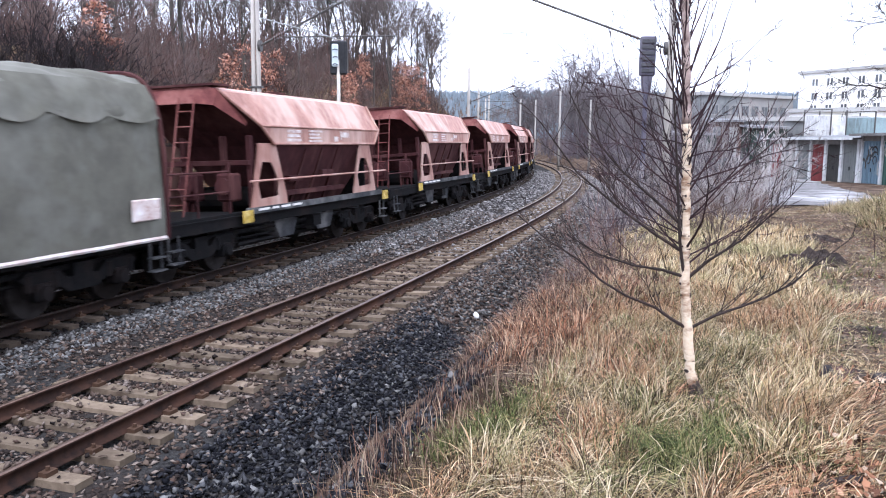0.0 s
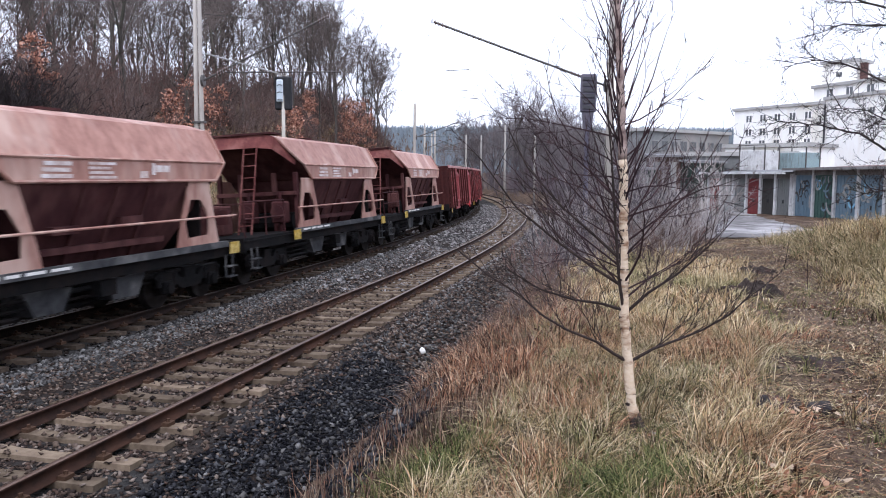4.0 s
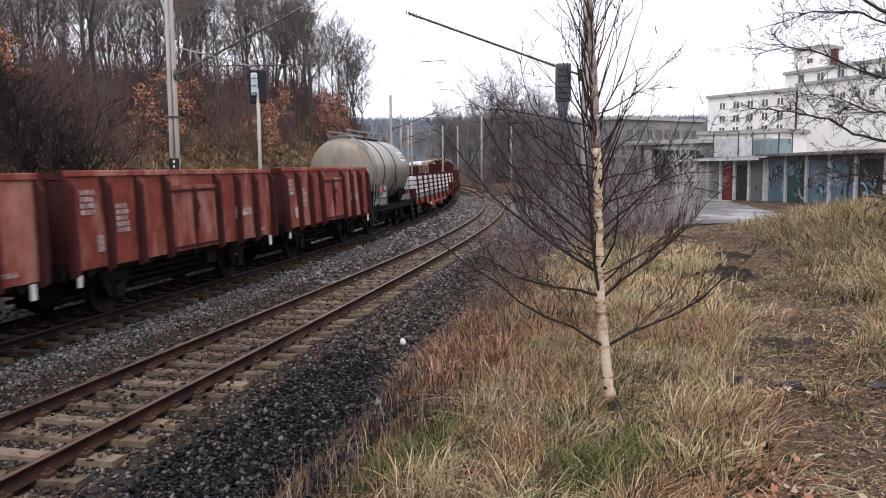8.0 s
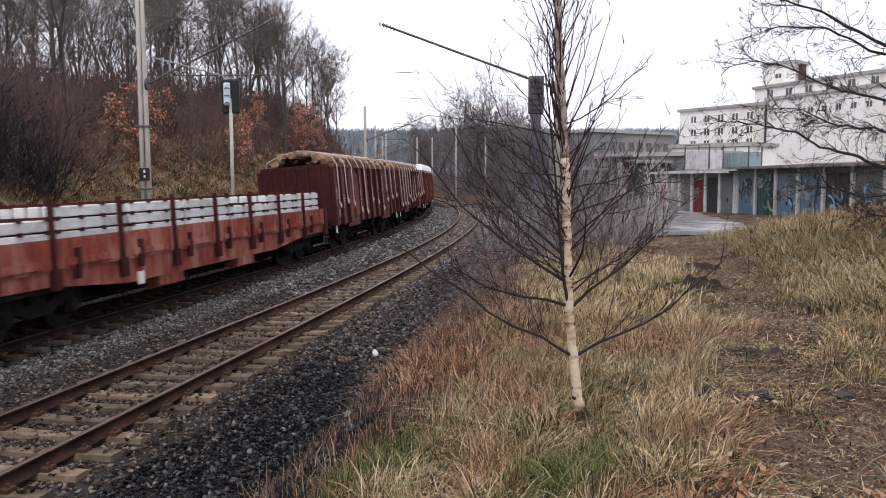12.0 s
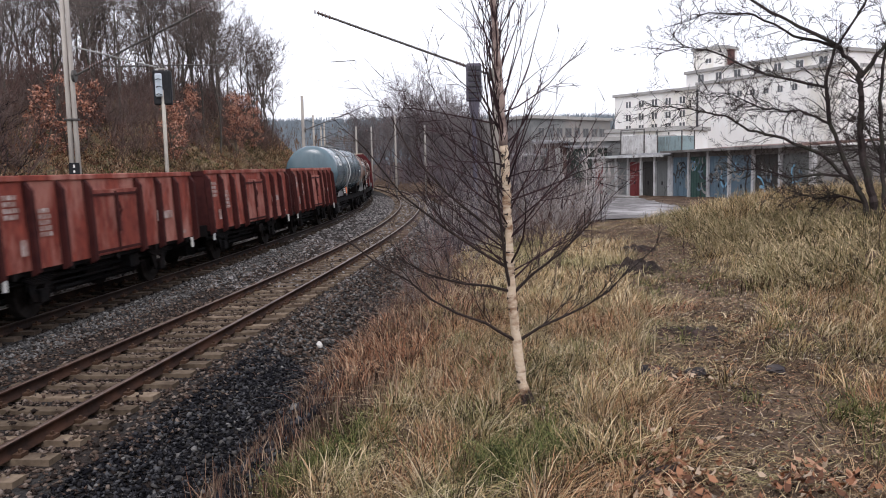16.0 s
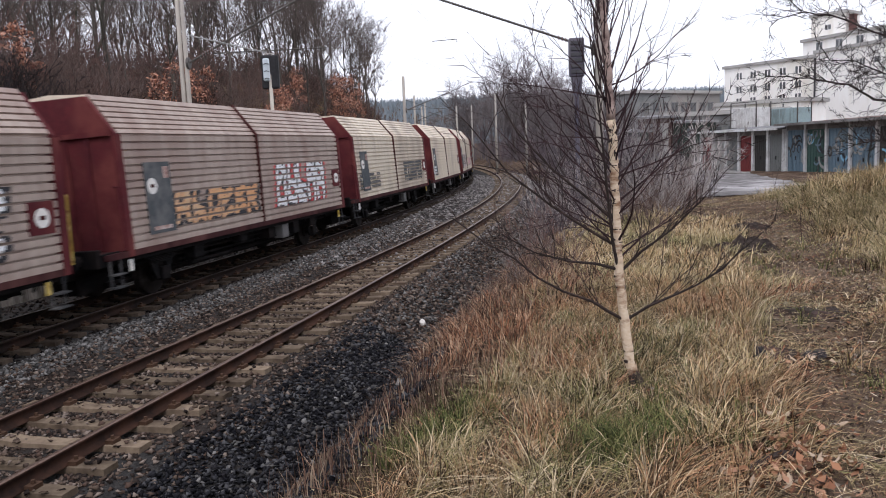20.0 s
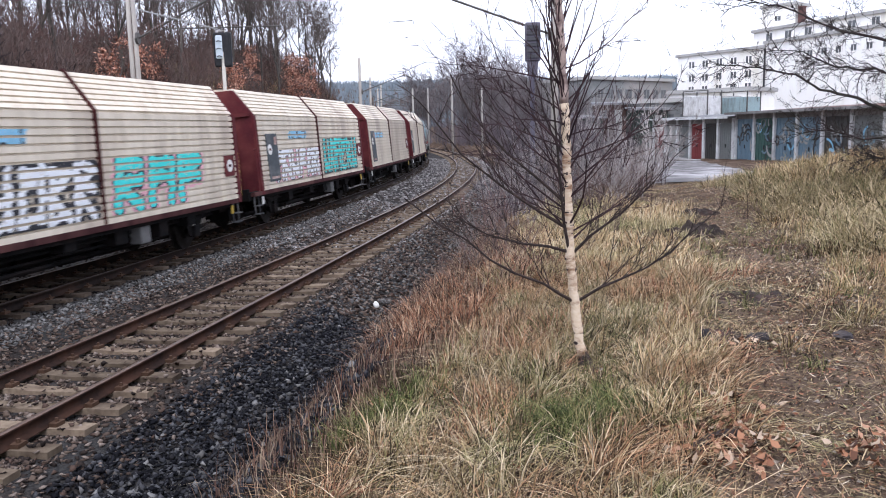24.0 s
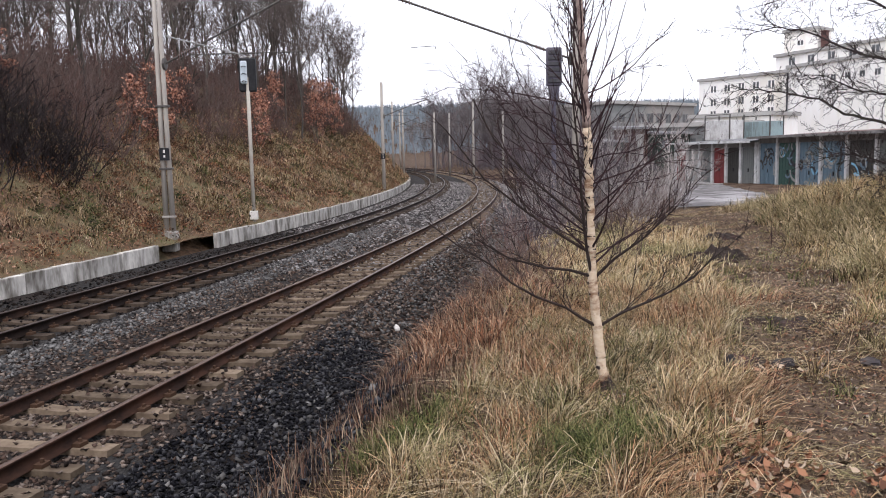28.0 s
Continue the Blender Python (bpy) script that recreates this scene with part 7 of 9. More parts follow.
M_MOUND = island_mat("mound_grass", [(0.34, 0.26, 0.14), (0.045, 0.037, 0.022), (0.58, 0.46, 0.28), (0.18, 0.155, 0.07), (0.7, 0.55, 0.35), (0.03, 0.026, 0.016)], patch=[(0.2, 0.175, 0.085), (0.045, 0.038, 0.022), (0.42, 0.34, 0.19), (0.15, 0.15, 0.065), (0.52, 0.39, 0.24)], pscale=0.6)
tussocks("mound_grass", M_MOUND, 1900, (4.6, 14, 6, 21), 36, 0.1, (0.22, 0.5), (0.006, 0.013), 37, "long olive and brown grass on the low mound", path=False, lean=(0.4, 1.25), test=lambda x, y, r: x > mound_x(y), wind=(-0.25, -0.25))
field("mound_edge_grass", M_GRASS, 900, (5.6, 13, 14, 22), 18, 0.14, (0.3, 0.65), (0.008, 0.016), 45, "pale straw along the edge of the mound", path=False, test=lambda x, y, r: (x > mound_x(y) - 0.2) & (y > 15) & ridge(x, y))
tussocks("rust_grass", M_GRASSF, 300, (-1.6, 2.0, 6.6, 11.5), 50, 0.08, (0.14, 0.34), (0.005, 0.009), 84, "rust-orange dead grass before the thicket", lo=3.6, path=False, test=lambda x, y, r: np.hypot((x - 0.1) / 0.9, (y - 8.9) / 2.0) < 0.8 + 0.5 * r.random(len(x)))
tussocks("ridge_straw", M_STRAWT, 420, (7.2, 15, 13.5, 24), 34, 0.12, (0.25, 0.6), (0.007, 0.014), 86, "pale straw standing on the ridge before the garages", path=False, test=lambda x, y, r: ridge(x, y) & (r.random(len(x)) < np.clip(0.45 + wob(x, y, 0.9, 2.0), 0, 1)))
tussocks("bramble_stems", M_GRASSR, 1300, (-2.5, 2.2, 8, 21), 26, 0.1, (0.14, 0.42), (0.006, 0.011), 87, "dark brown bramble stems and dead grass before the thicket", lo=3.2, path=False, test=lambda x, y, r: x < 1.2 + 0.07 * (y - 8) + 0.3 * r.random(len(x)), lean=(0.2, 1.4))
tussocks("dry_grass", M_STRAWT, 300, (2.6, 6.2, 4.2, 13.5), 44, 0.08, (0.1, 0.26), (0.004, 0.008), 90, "pale straw tufts between the path and the mound", path=False, test=lambda x, y, r: (x > path_x(y) + 0.62) & (x < mound_x(y) + 0.3) & (r.random(len(x)) < np.clip(0.5 + wob(x, y, 1.8, 5.0), 0.05, 1)))
tussocks("trodden_grass", M_GRASS, 900, (1.5, 5.2, 2.4, 9), 26, 0.07, (0.05, 0.13), (0.003, 0.006), 92, "olive and straw grass trodden flat on the path", lean=(1.0, 2.6), path=False, test=lambda x, y, r: (x > path_x(y) - 0.6) & (r.random(len(x)) < np.clip(0.45 + 1.0 * wob(x, y, 2.6, 7.0), 0.04, 1)))
field("rusty_stems", M_GRASSR, 3600, (-3.8, 2.0, 2.2, 22), 14, 0.1, (0.13, 0.42), (0.005, 0.01), 39, "rust-red dry stems along the ballast edge", lo=3.15, path=False, lean=(0.08, 0.5), test=bank)
field("undergrowth", M_GRASSD, 3600, (-2.6, 5.5, 2.2, 9.0), 26, 0.09, (0.05, 0.16), (0.005, 0.011), 47, "short undergrowth coloured near-black as shade between the dry blades", lo=4.0, lean=(0.5, 1.2), simple=True)
field("undergrowth", M_GRASSD, 2600, (-2.0, 8, 8.5, 18), 9, 0.12, (0.06, 0.18), (0.009, 0.018), 48, "short undergrowth coloured near-black as shade between the dry blades", lo=3.9, lean=(0.5, 1.2), simple=True)
tussocks("undergrowth", M_GRASSD, 260, (4.5, 12, 6, 17), 30, 0.16, (0.06, 0.2), (0.006, 0.013), 93, "undergrowth coloured near-black as shade on the side of the mound", path=False, test=lambda x, y, r: (x > mound_x(y) - 0.1) & (r.random(len(x)) < 0.75))
M_STRAWP = island_mat("bleached_straw", [(0.72, 0.58, 0.4), (0.3, 0.22, 0.15), (0.8, 0.7, 0.54), (0.5, 0.4, 0.22), (0.12, 0.09, 0.06), (0.62, 0.47, 0.3)], patch=[(0.42, 0.4, 0.18), (0.2, 0.17, 0.09), (0.66, 0.54, 0.34), (0.3, 0.3, 0.12), (0.1, 0.08, 0.05)], pscale=0.9)
field("trodden_straw", M_STRAWP, 3000, (2, 9, 7, 22), 10, 0.16, (0.05, 0.16), (0.008, 0.016), 91, "bleached straw trodden flat along the path", path=False, test=lambda x, y, r: (x < mound_x(y) + 0.4) & (r.random(len(x)) < 0.2 + 0.8 * np.clip(0.6 + wob(x, y, 1.9, 3.0), 0, 1)), lean=(0.7, 1.7))
field("short_grass", M_GRASSO, 2600, (-2.5, 9, -7, 16), 9, 0.16, (0.04, 0.12), (0.004, 0.009), 43, "short trodden grass", path=False, test=lambda x, y, r: r.random(len(x)) < 0.3 + 0.7 * path_gap(x, y), lean=(0.6, 1.5), wide=True)


def green():
    """Fresh green tufts at a few spots, and strewn thinly elsewhere."""
    r = np.random.default_rng(41)
    spots = np.array([(-0.3, 4.5, 0.22), (0.62, 4.1, 0.25), (0.95, 4.3, 0.2), (-0.1, 4.8, 0.15), (1.25, 4.1, 0.15), (0.75, 6.0, 0.25), (2.8, 9.6, 0.4), (5.9, 10.5, 0.6), (6.8, 9.8, 0.5), (3.2, 4.4, 0.2), (0.62, 4.0, 0.12), (0.72, 3.9, 0.12), (1.37, 8.3, 0.3), (-0.26, 4.5, 0.1)])
    cx = np.concatenate([np.repeat(spots[:, 0], 12), r.uniform(-2, 6, 60)])
    cy = np.concatenate([np.repeat(spots[:, 1], 12), r.uniform(3, 12, 60)])
    sp = np.concatenate([np.repeat(spots[:, 2], 12), np.full(60, 0.01)])
    cx, cy = cx + r.normal(0, 1, len(cx)) * sp, cy + r.normal(0, 1, len(cy)) * sp
    x, y = np.repeat(cx, 34) + r.normal(0, 0.06, 34 * len(cx)), np.repeat(cy, 34) + r.normal(0, 0.06, 34 * len(cy))
    ok = keep_right(x, y, 4.2)
    x, y = x[ok], y[ok]
    grass("green_grass", M_GRASSG, x, y, r.uniform(0.1, 0.26, len(x)), r.uniform(0.003, 0.007, len(x)), r.uniform(0.4, 1.0, len(x)), 42, "fresh green grass tufts among the straw")


green()

# the cutting's slope
n = 15000
x, y, tr, r = tufts(n, 0, 1, 0, 1, 8, 0.0, 51)
s = 1 + 108 * np.repeat(np.random.default_rng(52).random(n) ** 1.15, 8) + r.normal(0, 0.14, len(x))
lat = -7.85 - np.repeat(9.5 * np.random.default_rng(53).random(n) ** 1.1, 8) + r.normal(0, 0.12, len(x))
lat = np.minimum(lat, -7.84)
lx, ly, lt = line(s, lat)
d = np.hypot(lx, ly)
grass("slope_grass", M_GRASSH, lx, ly, (0.13 + 0.3 * tr) * r.uniform(0.5, 1.1, len(lx)) * np.clip(0.7 + 0.6 * wob(lx, ly, 1.4, 2.0), 0.2, 1.4), 0.0005 * d + 0.004, r.uniform(0.3, 1.3, len(lx)), 54, "brown and olive dry grass on the cutting slope", simple=True)


def weeds():
    """Low leafy clumps on the slope."""
    r = np.random.default_rng(57)
    k, per = 1700, 40
    s, lat = 3 + 85 * r.random(k), -8.1 - 7.0 * r.random(k)
    cx, cy, _ = line(s, lat)
    cz = ground_z(cx, cy)
    size = r.uniform(0.12, 0.6, k) * np.clip(0.7 + 0.8 * wob(cx, cy, 0.5, 1.0), 0.15, 1.3)
    P = np.stack([np.repeat(cx, per), np.repeat(cy, per), np.repeat(cz, per)], 1) + r.normal(0, 1, (k * per, 3)) * np.repeat(size, per)[:, None] * [1, 1, 0.45]
    P[:, 2] += np.repeat(size, per) * 0.5
    A = r.normal(0, 1, (k * per, 3))
    A /= np.linalg.norm(A, axis=1)[:, None]
    B = np.cross(A, r.normal(0, 1, (k * per, 3)))
    B /= np.linalg.norm(B, axis=1)[:, None]
    w = r.uniform(0.025, 0.06, k * per)[:, None]
    V = np.stack([P - A * w, P + B * w * 0.6, P + A * w, P - B * w * 0.6], 1).reshape(-1, 3)
    tagged(part_mesh("slope_weeds", mesh_fast("slope_weeds", V, np.arange(len(V)).reshape(-1, 4)), M_WEED), "low rust and dark green weeds on the slope", "weeds", kind="stuff")


weeds()


def slope_litter():
    """Brown leaves blown over the slope, in drifts."""
    r = np.random.default_rng(58)
    n = 90000
    s, lat = 3 + 90 * r.random(n) ** 1.2, -7.95 - 8.5 * r.random(n) ** 1.2
    x, y, _ = line(s, lat)
    ok = r.random(n) < np.clip(0.25 + 0.9 * wob(x, y, 0.7, 6.0) + 0.5 * wob(x, y, 2.3, 1.0), 0.03, 1)
    x, y = x[ok], y[ok]
    n = len(x)
    P = np.stack([x, y, ground_z(x, y) + r.uniform(0.03, 0.2, n)], 1)
    A = r.normal(0, 1, (n, 3)) * [1, 1, 0.5]
    A /= np.linalg.norm(A, axis=1)[:, None]
    B = np.cross(A, r.normal(0, 1, (n, 3)))
    B /= np.linalg.norm(B, axis=1)[:, None]
    w = r.uniform(0.02, 0.05, n)[:, None]
    V = np.stack([P - A * w, P + B * w * 0.6, P + A * w, P - B * w * 0.6], 1).reshape(-1, 3)
    tagged(part_mesh("slope_leaves", mesh_fast("slope_leaves", V, np.arange(len(V)).reshape(-1, 4)), M_LEAFS), "brown leaves blown over the cutting slope", "leaves", kind="stuff")


M_LEAFS = island_mat("blown_leaves", [(0.32, 0.165, 0.105), (0.11, 0.06, 0.042), (0.46, 0.28, 0.195), (0.22, 0.105, 0.066), (0.06, 0.036, 0.028)])
slope_litter()


def slope_tufts():
    """Arching pale straw clumps standing out of the slope's short cover."""
    r = np.random.default_rng(59)
    k, per = 1500, 30
    s, lat = 4 + 80 * r.random(k) ** 1.2, -8.0 - 7.0 * r.random(k)
    cx, cy, _ = line(s, lat)
    ok = r.random(k) < np.clip(0.4 + 0.9 * wob(cx, cy, 0.6, 9.0), 0.02, 1)
    cx, cy = np.repeat(cx[ok], per), np.repeat(cy[ok], per)
    m = len(cx)
    grass("slope_straw", M_STRAWS, cx + r.normal(0, 0.09, m), cy + r.normal(0, 0.09, m), r.uniform(0.25, 0.6, m), 0.0005 * np.hypot(cx, cy) + 0.003, r.uniform(0.3, 1.2, m), 60, "pale straw clumps on the cutting slope")


M_STRAWS = island_mat("slope_pale_straw", [(0.46, 0.34, 0.21), (0.15, 0.1, 0.06), (0.56, 0.44, 0.3), (0.32, 0.21, 0.12), (0.08, 0.055, 0.035), (0.34, 0.27, 0.14)])
slope_tufts()


def slope_weeds(name, material, k, seed, l0, l1, size, label):
    """Dark low clumps that break up the slope's straw."""
    r = np.random.default_rng(seed)
    per = 60
    s, lat = 4 + 70 * r.random(k) ** 1.3, l0 + (l1 - l0) * r.random(k)
    cx, cy, _ = line(s, lat)
    w = np.repeat(r.uniform(0.6, 1.5, k), per)
    cx, cy = np.repeat(cx, per), np.repeat(cy, per)
    m = len(cx)
    grass(name, material, cx + r.normal(0, 0.22, m) * w, cy + r.normal(0, 0.22, m) * w, r.uniform(*size, m), 0.0009 * np.hypot(cx, cy) + 0.004, r.uniform(0.4, 1.4, m), seed + 1, label)


slope_weeds("green_weeds", M_GRASSG, 150, 141, -13.5, -8.2, (0.08, 0.26), "dark green weeds in clumps on the slope")
slope_weeds("brown_weeds", M_GRASSR, 300, 143, -15, -8.6, (0.1, 0.34), "withered red-brown weeds in clumps on the slope")
M_THORN = mat("dark_thorn_thicket", (0.022, 0.018, 0.019), (0.04, 0.031, 0.031), (0.03, 0.026, 0.024), scale=3, big=0.8, rough=0.95, bump=0, rand=0.2)
THORN = []
for me in BRUSH:
    me = me.copy()
    me.materials.clear()
    me.materials.append(M_THORN)
    THORN.append(me)
r5 = random.Random(15)
for k in range(90):
    sx, lx_ = r5.uniform(12, 27), r5.uniform(-16.2, -11.6)
    x, y, _ = line(sx, lx_)
    ob = new("bush", THORN[k % 5])
    sc = r5.uniform(0.85, 1.2)
    ob.matrix_basis = pose(float(x), float(y), float(ground_z(np.array([x]), np.array([y]))[0]) - 0.05, 0, 0, r5.uniform(0, 360)) @ Matrix.Diagonal((sc, sc, sc * 0.9, 1))
    tagged(ob, "dark tangled thorn bush on the slope", "bush", "leafless bushes")


def litter(name, material, n, seed, size, aspect, spread, label, y0=1.9, y1=21, power=1.7):
    """Small pieces lying on the path."""
    r = np.random.default_rng(seed)
    y = y0 + (y1 - y0) * r.random(n) ** power
    x = path_x(y) + r.normal(0, spread, n) + 0.25
    ok = np.hypot(x, y) > 1.4
    x, y = x[ok], y[ok]
    n = len(x)
    P = np.stack([x, y, ground_z(x, y) + r.uniform(0.006, 0.04, n)], 1)
    a = r.uniform(0, 6.283, n)
    A = np.stack([np.cos(a), np.sin(a), r.normal(0, 0.25, n)], 1)
    B = np.stack([-np.sin(a), np.cos(a), r.normal(0, 0.3, n)], 1)
    k = (r.uniform(*size, n))[:, None]
    V = np.stack([P - A * k, P - A * k * 0.2 + B * k * aspect, P + A * k + [0, 0, 0.01], P + A * k * 0.1 - B * k * aspect], 1).reshape(-1, 3)
    tagged(part_mesh(name, mesh_fast(name, V, np.arange(4 * n).reshape(-1, 4)), material), label, "leaves", kind="stuff")


litter("fallen_leaves", M_LEAVES, 11000, 61, (0.007, 0.021), 0.55, 0.95, "brown fallen leaves on the trodden path")
litter("straw_litter", M_STRAWP, 3500, 62, (0.02, 0.06), 0.045, 1.1, "flattened straw on the path")
M_THATCH = island_mat("brown_thatch", [(0.13, 0.085, 0.05), (0.035, 0.024, 0.017), (0.22, 0.155, 0.09), (0.07, 0.045, 0.028), (0.34, 0.24, 0.15), (0.03, 0.022, 0.016), (0.24, 0.15, 0.08)], patch=[(0.36, 0.28, 0.15), (0.12, 0.09, 0.05), (0.5, 0.4, 0.24), (0.22, 0.185, 0.085), (0.06, 0.045, 0.028)], pscale=2.4)
litter("matted_thatch", M_THATCH, 70000, 65, (0.01, 0.036), 0.1, 1.25, "matted brown thatch and straw on the trodden path", y1=24)


def clods(n, seed, size, label):
    """Chips of soil, bark and stone trodden into the path."""
    r = np.random.default_rng(seed)
    y = 2.2 + 17 * r.random(n) ** 1.7
    x = path_x(y) + r.normal(0, 0.75, n) + 0.3
    z = ground_z(x, y)
    d = size * r.uniform(0.35, 1.2, n)
    base = np.array([(1, 0, 0), (0, 1, 0), (-1, 0, 0), (0, -1, 0), (0, 0, 0.55), (0, 0, -0.55)])[None] + r.normal(0, 0.25, (n, 6, 3))
    V = (np.stack([x, y, z], 1)[:, None] + base * d[:, None, None]).reshape(-1, 3)
    T = np.array([(0, 1, 4), (1, 2, 4), (2, 3, 4), (3, 0, 4)])
    F_ = (np.arange(n)[:, None, None] * 6 + T[None]).reshape(-1, 3)
    m = island_mat("path_clods", [(0.1, 0.07, 0.052), (0.03, 0.022, 0.018), (0.2, 0.16, 0.125), (0.055, 0.04, 0.032), (0.02, 0.016, 0.014), (0.14, 0.1, 0.075), (0.28, 0.24, 0.2)])
    tagged(part_mesh("path_clods", mesh_fast("path_clods", V, F_), m), label, "soil", kind="stuff")


clods(9000, 64, 0.02, "small clods and chips trodden into the path")
M_LEAFDR = island_mat("orange_brown_leaves", [(0.3, 0.15, 0.085), (0.12, 0.06, 0.038), (0.38, 0.22, 0.14), (0.2, 0.092, 0.052), (0.06, 0.035, 0.026), (0.26, 0.125, 0.07), (0.42, 0.32, 0.23)], rough=0.7)
# a drift of large leaves at the path's edge
r = np.random.default_rng(63)
n = 620
c = np.array([(1.5, 3.95, 0.14), (1.62, 4.2, 0.15), (2.1, 5.4, 0.16), (1.4, 3.7, 0.16), (1.5, 3.55, 0.15), (2.2, 3.55, 0.14)])[r.integers(0, 6, n)]
x, y = c[:, 0] + r.normal(0, 1, n) * c[:, 2], c[:, 1] + r.normal(0, 1, n) * c[:, 2]
P = np.stack([x, y, ground_z(x, y) + r.uniform(0.015, 0.07, n)], 1)
a = r.uniform(0, 6.283, n)
A = np.stack([np.cos(a), np.sin(a), r.normal(0, 0.3, n)], 1) * r.uniform(0.014, 0.034, n)[:, None]
B = np.stack([-np.sin(a), np.cos(a), r.normal(0, 0.3, n)], 1) * r.uniform(0.008, 0.019, n)[:, None]
up = np.array([0, 0, 0.015])
V = np.stack([P - A, P - A * 0.3 - B + up, P + A * 0.5 - B * 0.7 + up, P + A + up * 2, P + A * 0.4 + B * 0.8, P - A * 0.4 + B], 1).reshape(-1, 3)
tagged(part_mesh("leaf_drift", mesh_fast("leaf_drift", V, np.arange(6 * n).reshape(-1, 6)), M_LEAFDR), "drift of curled brown leaves at the path edge", "leaves", kind="stuff")


# ---- ballast stones ----
M_STONE = island_mat("ballast_stones", [(0.018, 0.018, 0.021), (0.036, 0.036, 0.04), (0.008, 0.008, 0.01), (0.08, 0.08, 0.084), (0.02, 0.019, 0.021), (0.007, 0.007, 0.009), (0.056, 0.055, 0.058), (0.012, 0.012, 0.014)], rough=0.8)
M_STONEB = island_mat("brown_ballast_stones", [(0.07, 0.051, 0.041), (0.12, 0.09, 0.072), (0.022, 0.017, 0.015), (0.19, 0.152, 0.126), (0.076, 0.05, 0.039), (0.03, 0.023, 0.02), (0.1, 0.073, 0.056)], rough=0.9)
M_STONEL = island_mat("pale_ballast_stones", [(0.08, 0.077, 0.074), (0.13, 0.125, 0.12), (0.045, 0.044, 0.044), (0.19, 0.183, 0.174), (0.1, 0.095, 0.09), (0.06, 0.056, 0.054)], rough=0.85)


def stones(name, n, s0, s1, l0, l1, size, seed, material, label):
    r = np.random.default_rng(seed)
    s, lat = s0 + (s1 - s0) * r.random(n), l0 + (l1 - l0) * r.random(n)
    for off in (0.0, -SPACING):
        for g in (-GAUGE, GAUGE):
            lat = np.where(np.abs(lat - off - g) < 0.09, lat + 0.2, lat)
        on = (np.abs(lat - off) < 1.32) & (np.abs(((s + 20) / 0.6 + 0.5) % 1 - 0.5) < 0.26)
        s = np.where(on & (r.random(n) < np.where(np.abs(lat - off) < 0.75, 0.72, 0.93)), s + 0.3, s)
    x, y, t = line(s, lat)
    z = np.where((lat > 3.1) | (s < 4) & (lat > 1.75), np.maximum(bed(s, lat), ground_z(x, y, s, lat)), bed(s, lat)) + r.uniform(-0.01, 0.02, n)
    for off in (0.0, -SPACING):
        on = (np.abs(lat - off) < 1.3) & (np.abs(((s + 20) / 0.6 + 0.5) % 1 - 0.5) < 0.22)
        z = np.where(on, z + 0.07, z)
    d = size * r.uniform(0.6, 1.35, n)
    D = r.normal(0, 1, (n, 6, 3)) * 0.28
    base = np.array([(1.15, 0, 0), (0, 0.9, 0), (-1.1, 0, 0), (0, -0.95, 0), (0.2, 0, 0.55), (0, 0.1, -0.6)])[None] + D * 1.25
    a = r.uniform(0, 6.28, n)
    c, sn = np.cos(a)[:, None], np.sin(a)[:, None]
    X, Y = base[..., 0] * c - base[..., 1] * sn, base[..., 0] * sn + base[..., 1] * c
    V = np.stack([x[:, None] + X * d[:, None], y[:, None] + Y * d[:, None], z[:, None] + base[..., 2] * d[:, None]], -1).reshape(-1, 3)
    T = np.array([(0, 1, 4), (1, 2, 4), (2, 3, 4), (3, 0, 4), (1, 0, 5), (2, 1, 5), (3, 2, 5), (0, 3, 5)])
    F_ = (np.arange(n)[:, None, None] * 6 + T[None]).reshape(-1, 3)
    return tagged(part_mesh(name, mesh_fast(name, V, F_), material), label, "ballast stones", kind="stuff")


stones("ballast_stones", 28000, 4, 15, 1.75, 4.85, 0.034, 71, M_STONE, "blue-black crushed ballast stones on the shoulder")
stones("ballast_stones", 7000, 15, 40, 1.6, 3.3, 0.045, 72, M_STONEB, "grey-brown crushed ballast stones on the shoulder")
stones("pale_ballast_stones", 5000, 15, 40, 1.5, 3.3, 0.042, 79, M_STONEL, "grey crushed ballast stones on the shoulder")
M_STONEP = island_mat("dusty_ballast_stones", [(0.16, 0.148, 0.142), (0.24, 0.225, 0.215), (0.09, 0.082, 0.08), (0.32, 0.3, 0.288), (0.19, 0.172, 0.165), (0.12, 0.11, 0.106)], rough=0.9)
stones("ballast_stones", 13000, 34, 90, -7.3, 3.3, 0.07, 74, M_STONEP, "dusty grey-brown crushed ballast stones")
stones("pale_ballast_stones", 2600, 22, 36, -3.3, 1.6, 0.048, 92, M_STONEP, "dusty stones about the near track")
stones("pale_ballast_stones", 7500, 6, 34, -3.15, -2.2, 0.038, 77, M_STONEL, "pale grey ballast stones between the tracks")
stones("ballast_stones", 1500, 4, 15, 1.9, 4.2, 0.045, 80, M_STONEL, "few pale stones on the dark shoulder")
stones("brown_ballast_stones", 18000, 4, 20, -2.9, 2.1, 0.032, 75, M_STONEB, "rust-stained ballast stones about the near track")
stones("brown_ballast_stones", 6000, 20, 36, -2.9, 2.1, 0.042, 78, M_STONEB, "rust-stained ballast stones about the near track")
# Dark stones of the far track, blackened further for the train's shade.
M_STONEF = island_mat("dark_ballast_train_shade", [(0.014, 0.011, 0.01), (0.032, 0.026, 0.022), (0.006, 0.005, 0.005), (0.058, 0.048, 0.042), (0.016, 0.012, 0.01), (0.007, 0.006, 0.006), (0.026, 0.02, 0.017)], rough=0.85)
stones("brown_ballast_stones", 9000, 4, 36, -7.5, -3.05, 0.04, 76, M_STONEF, "dark ballast stones about the far track, train shade in the colour")

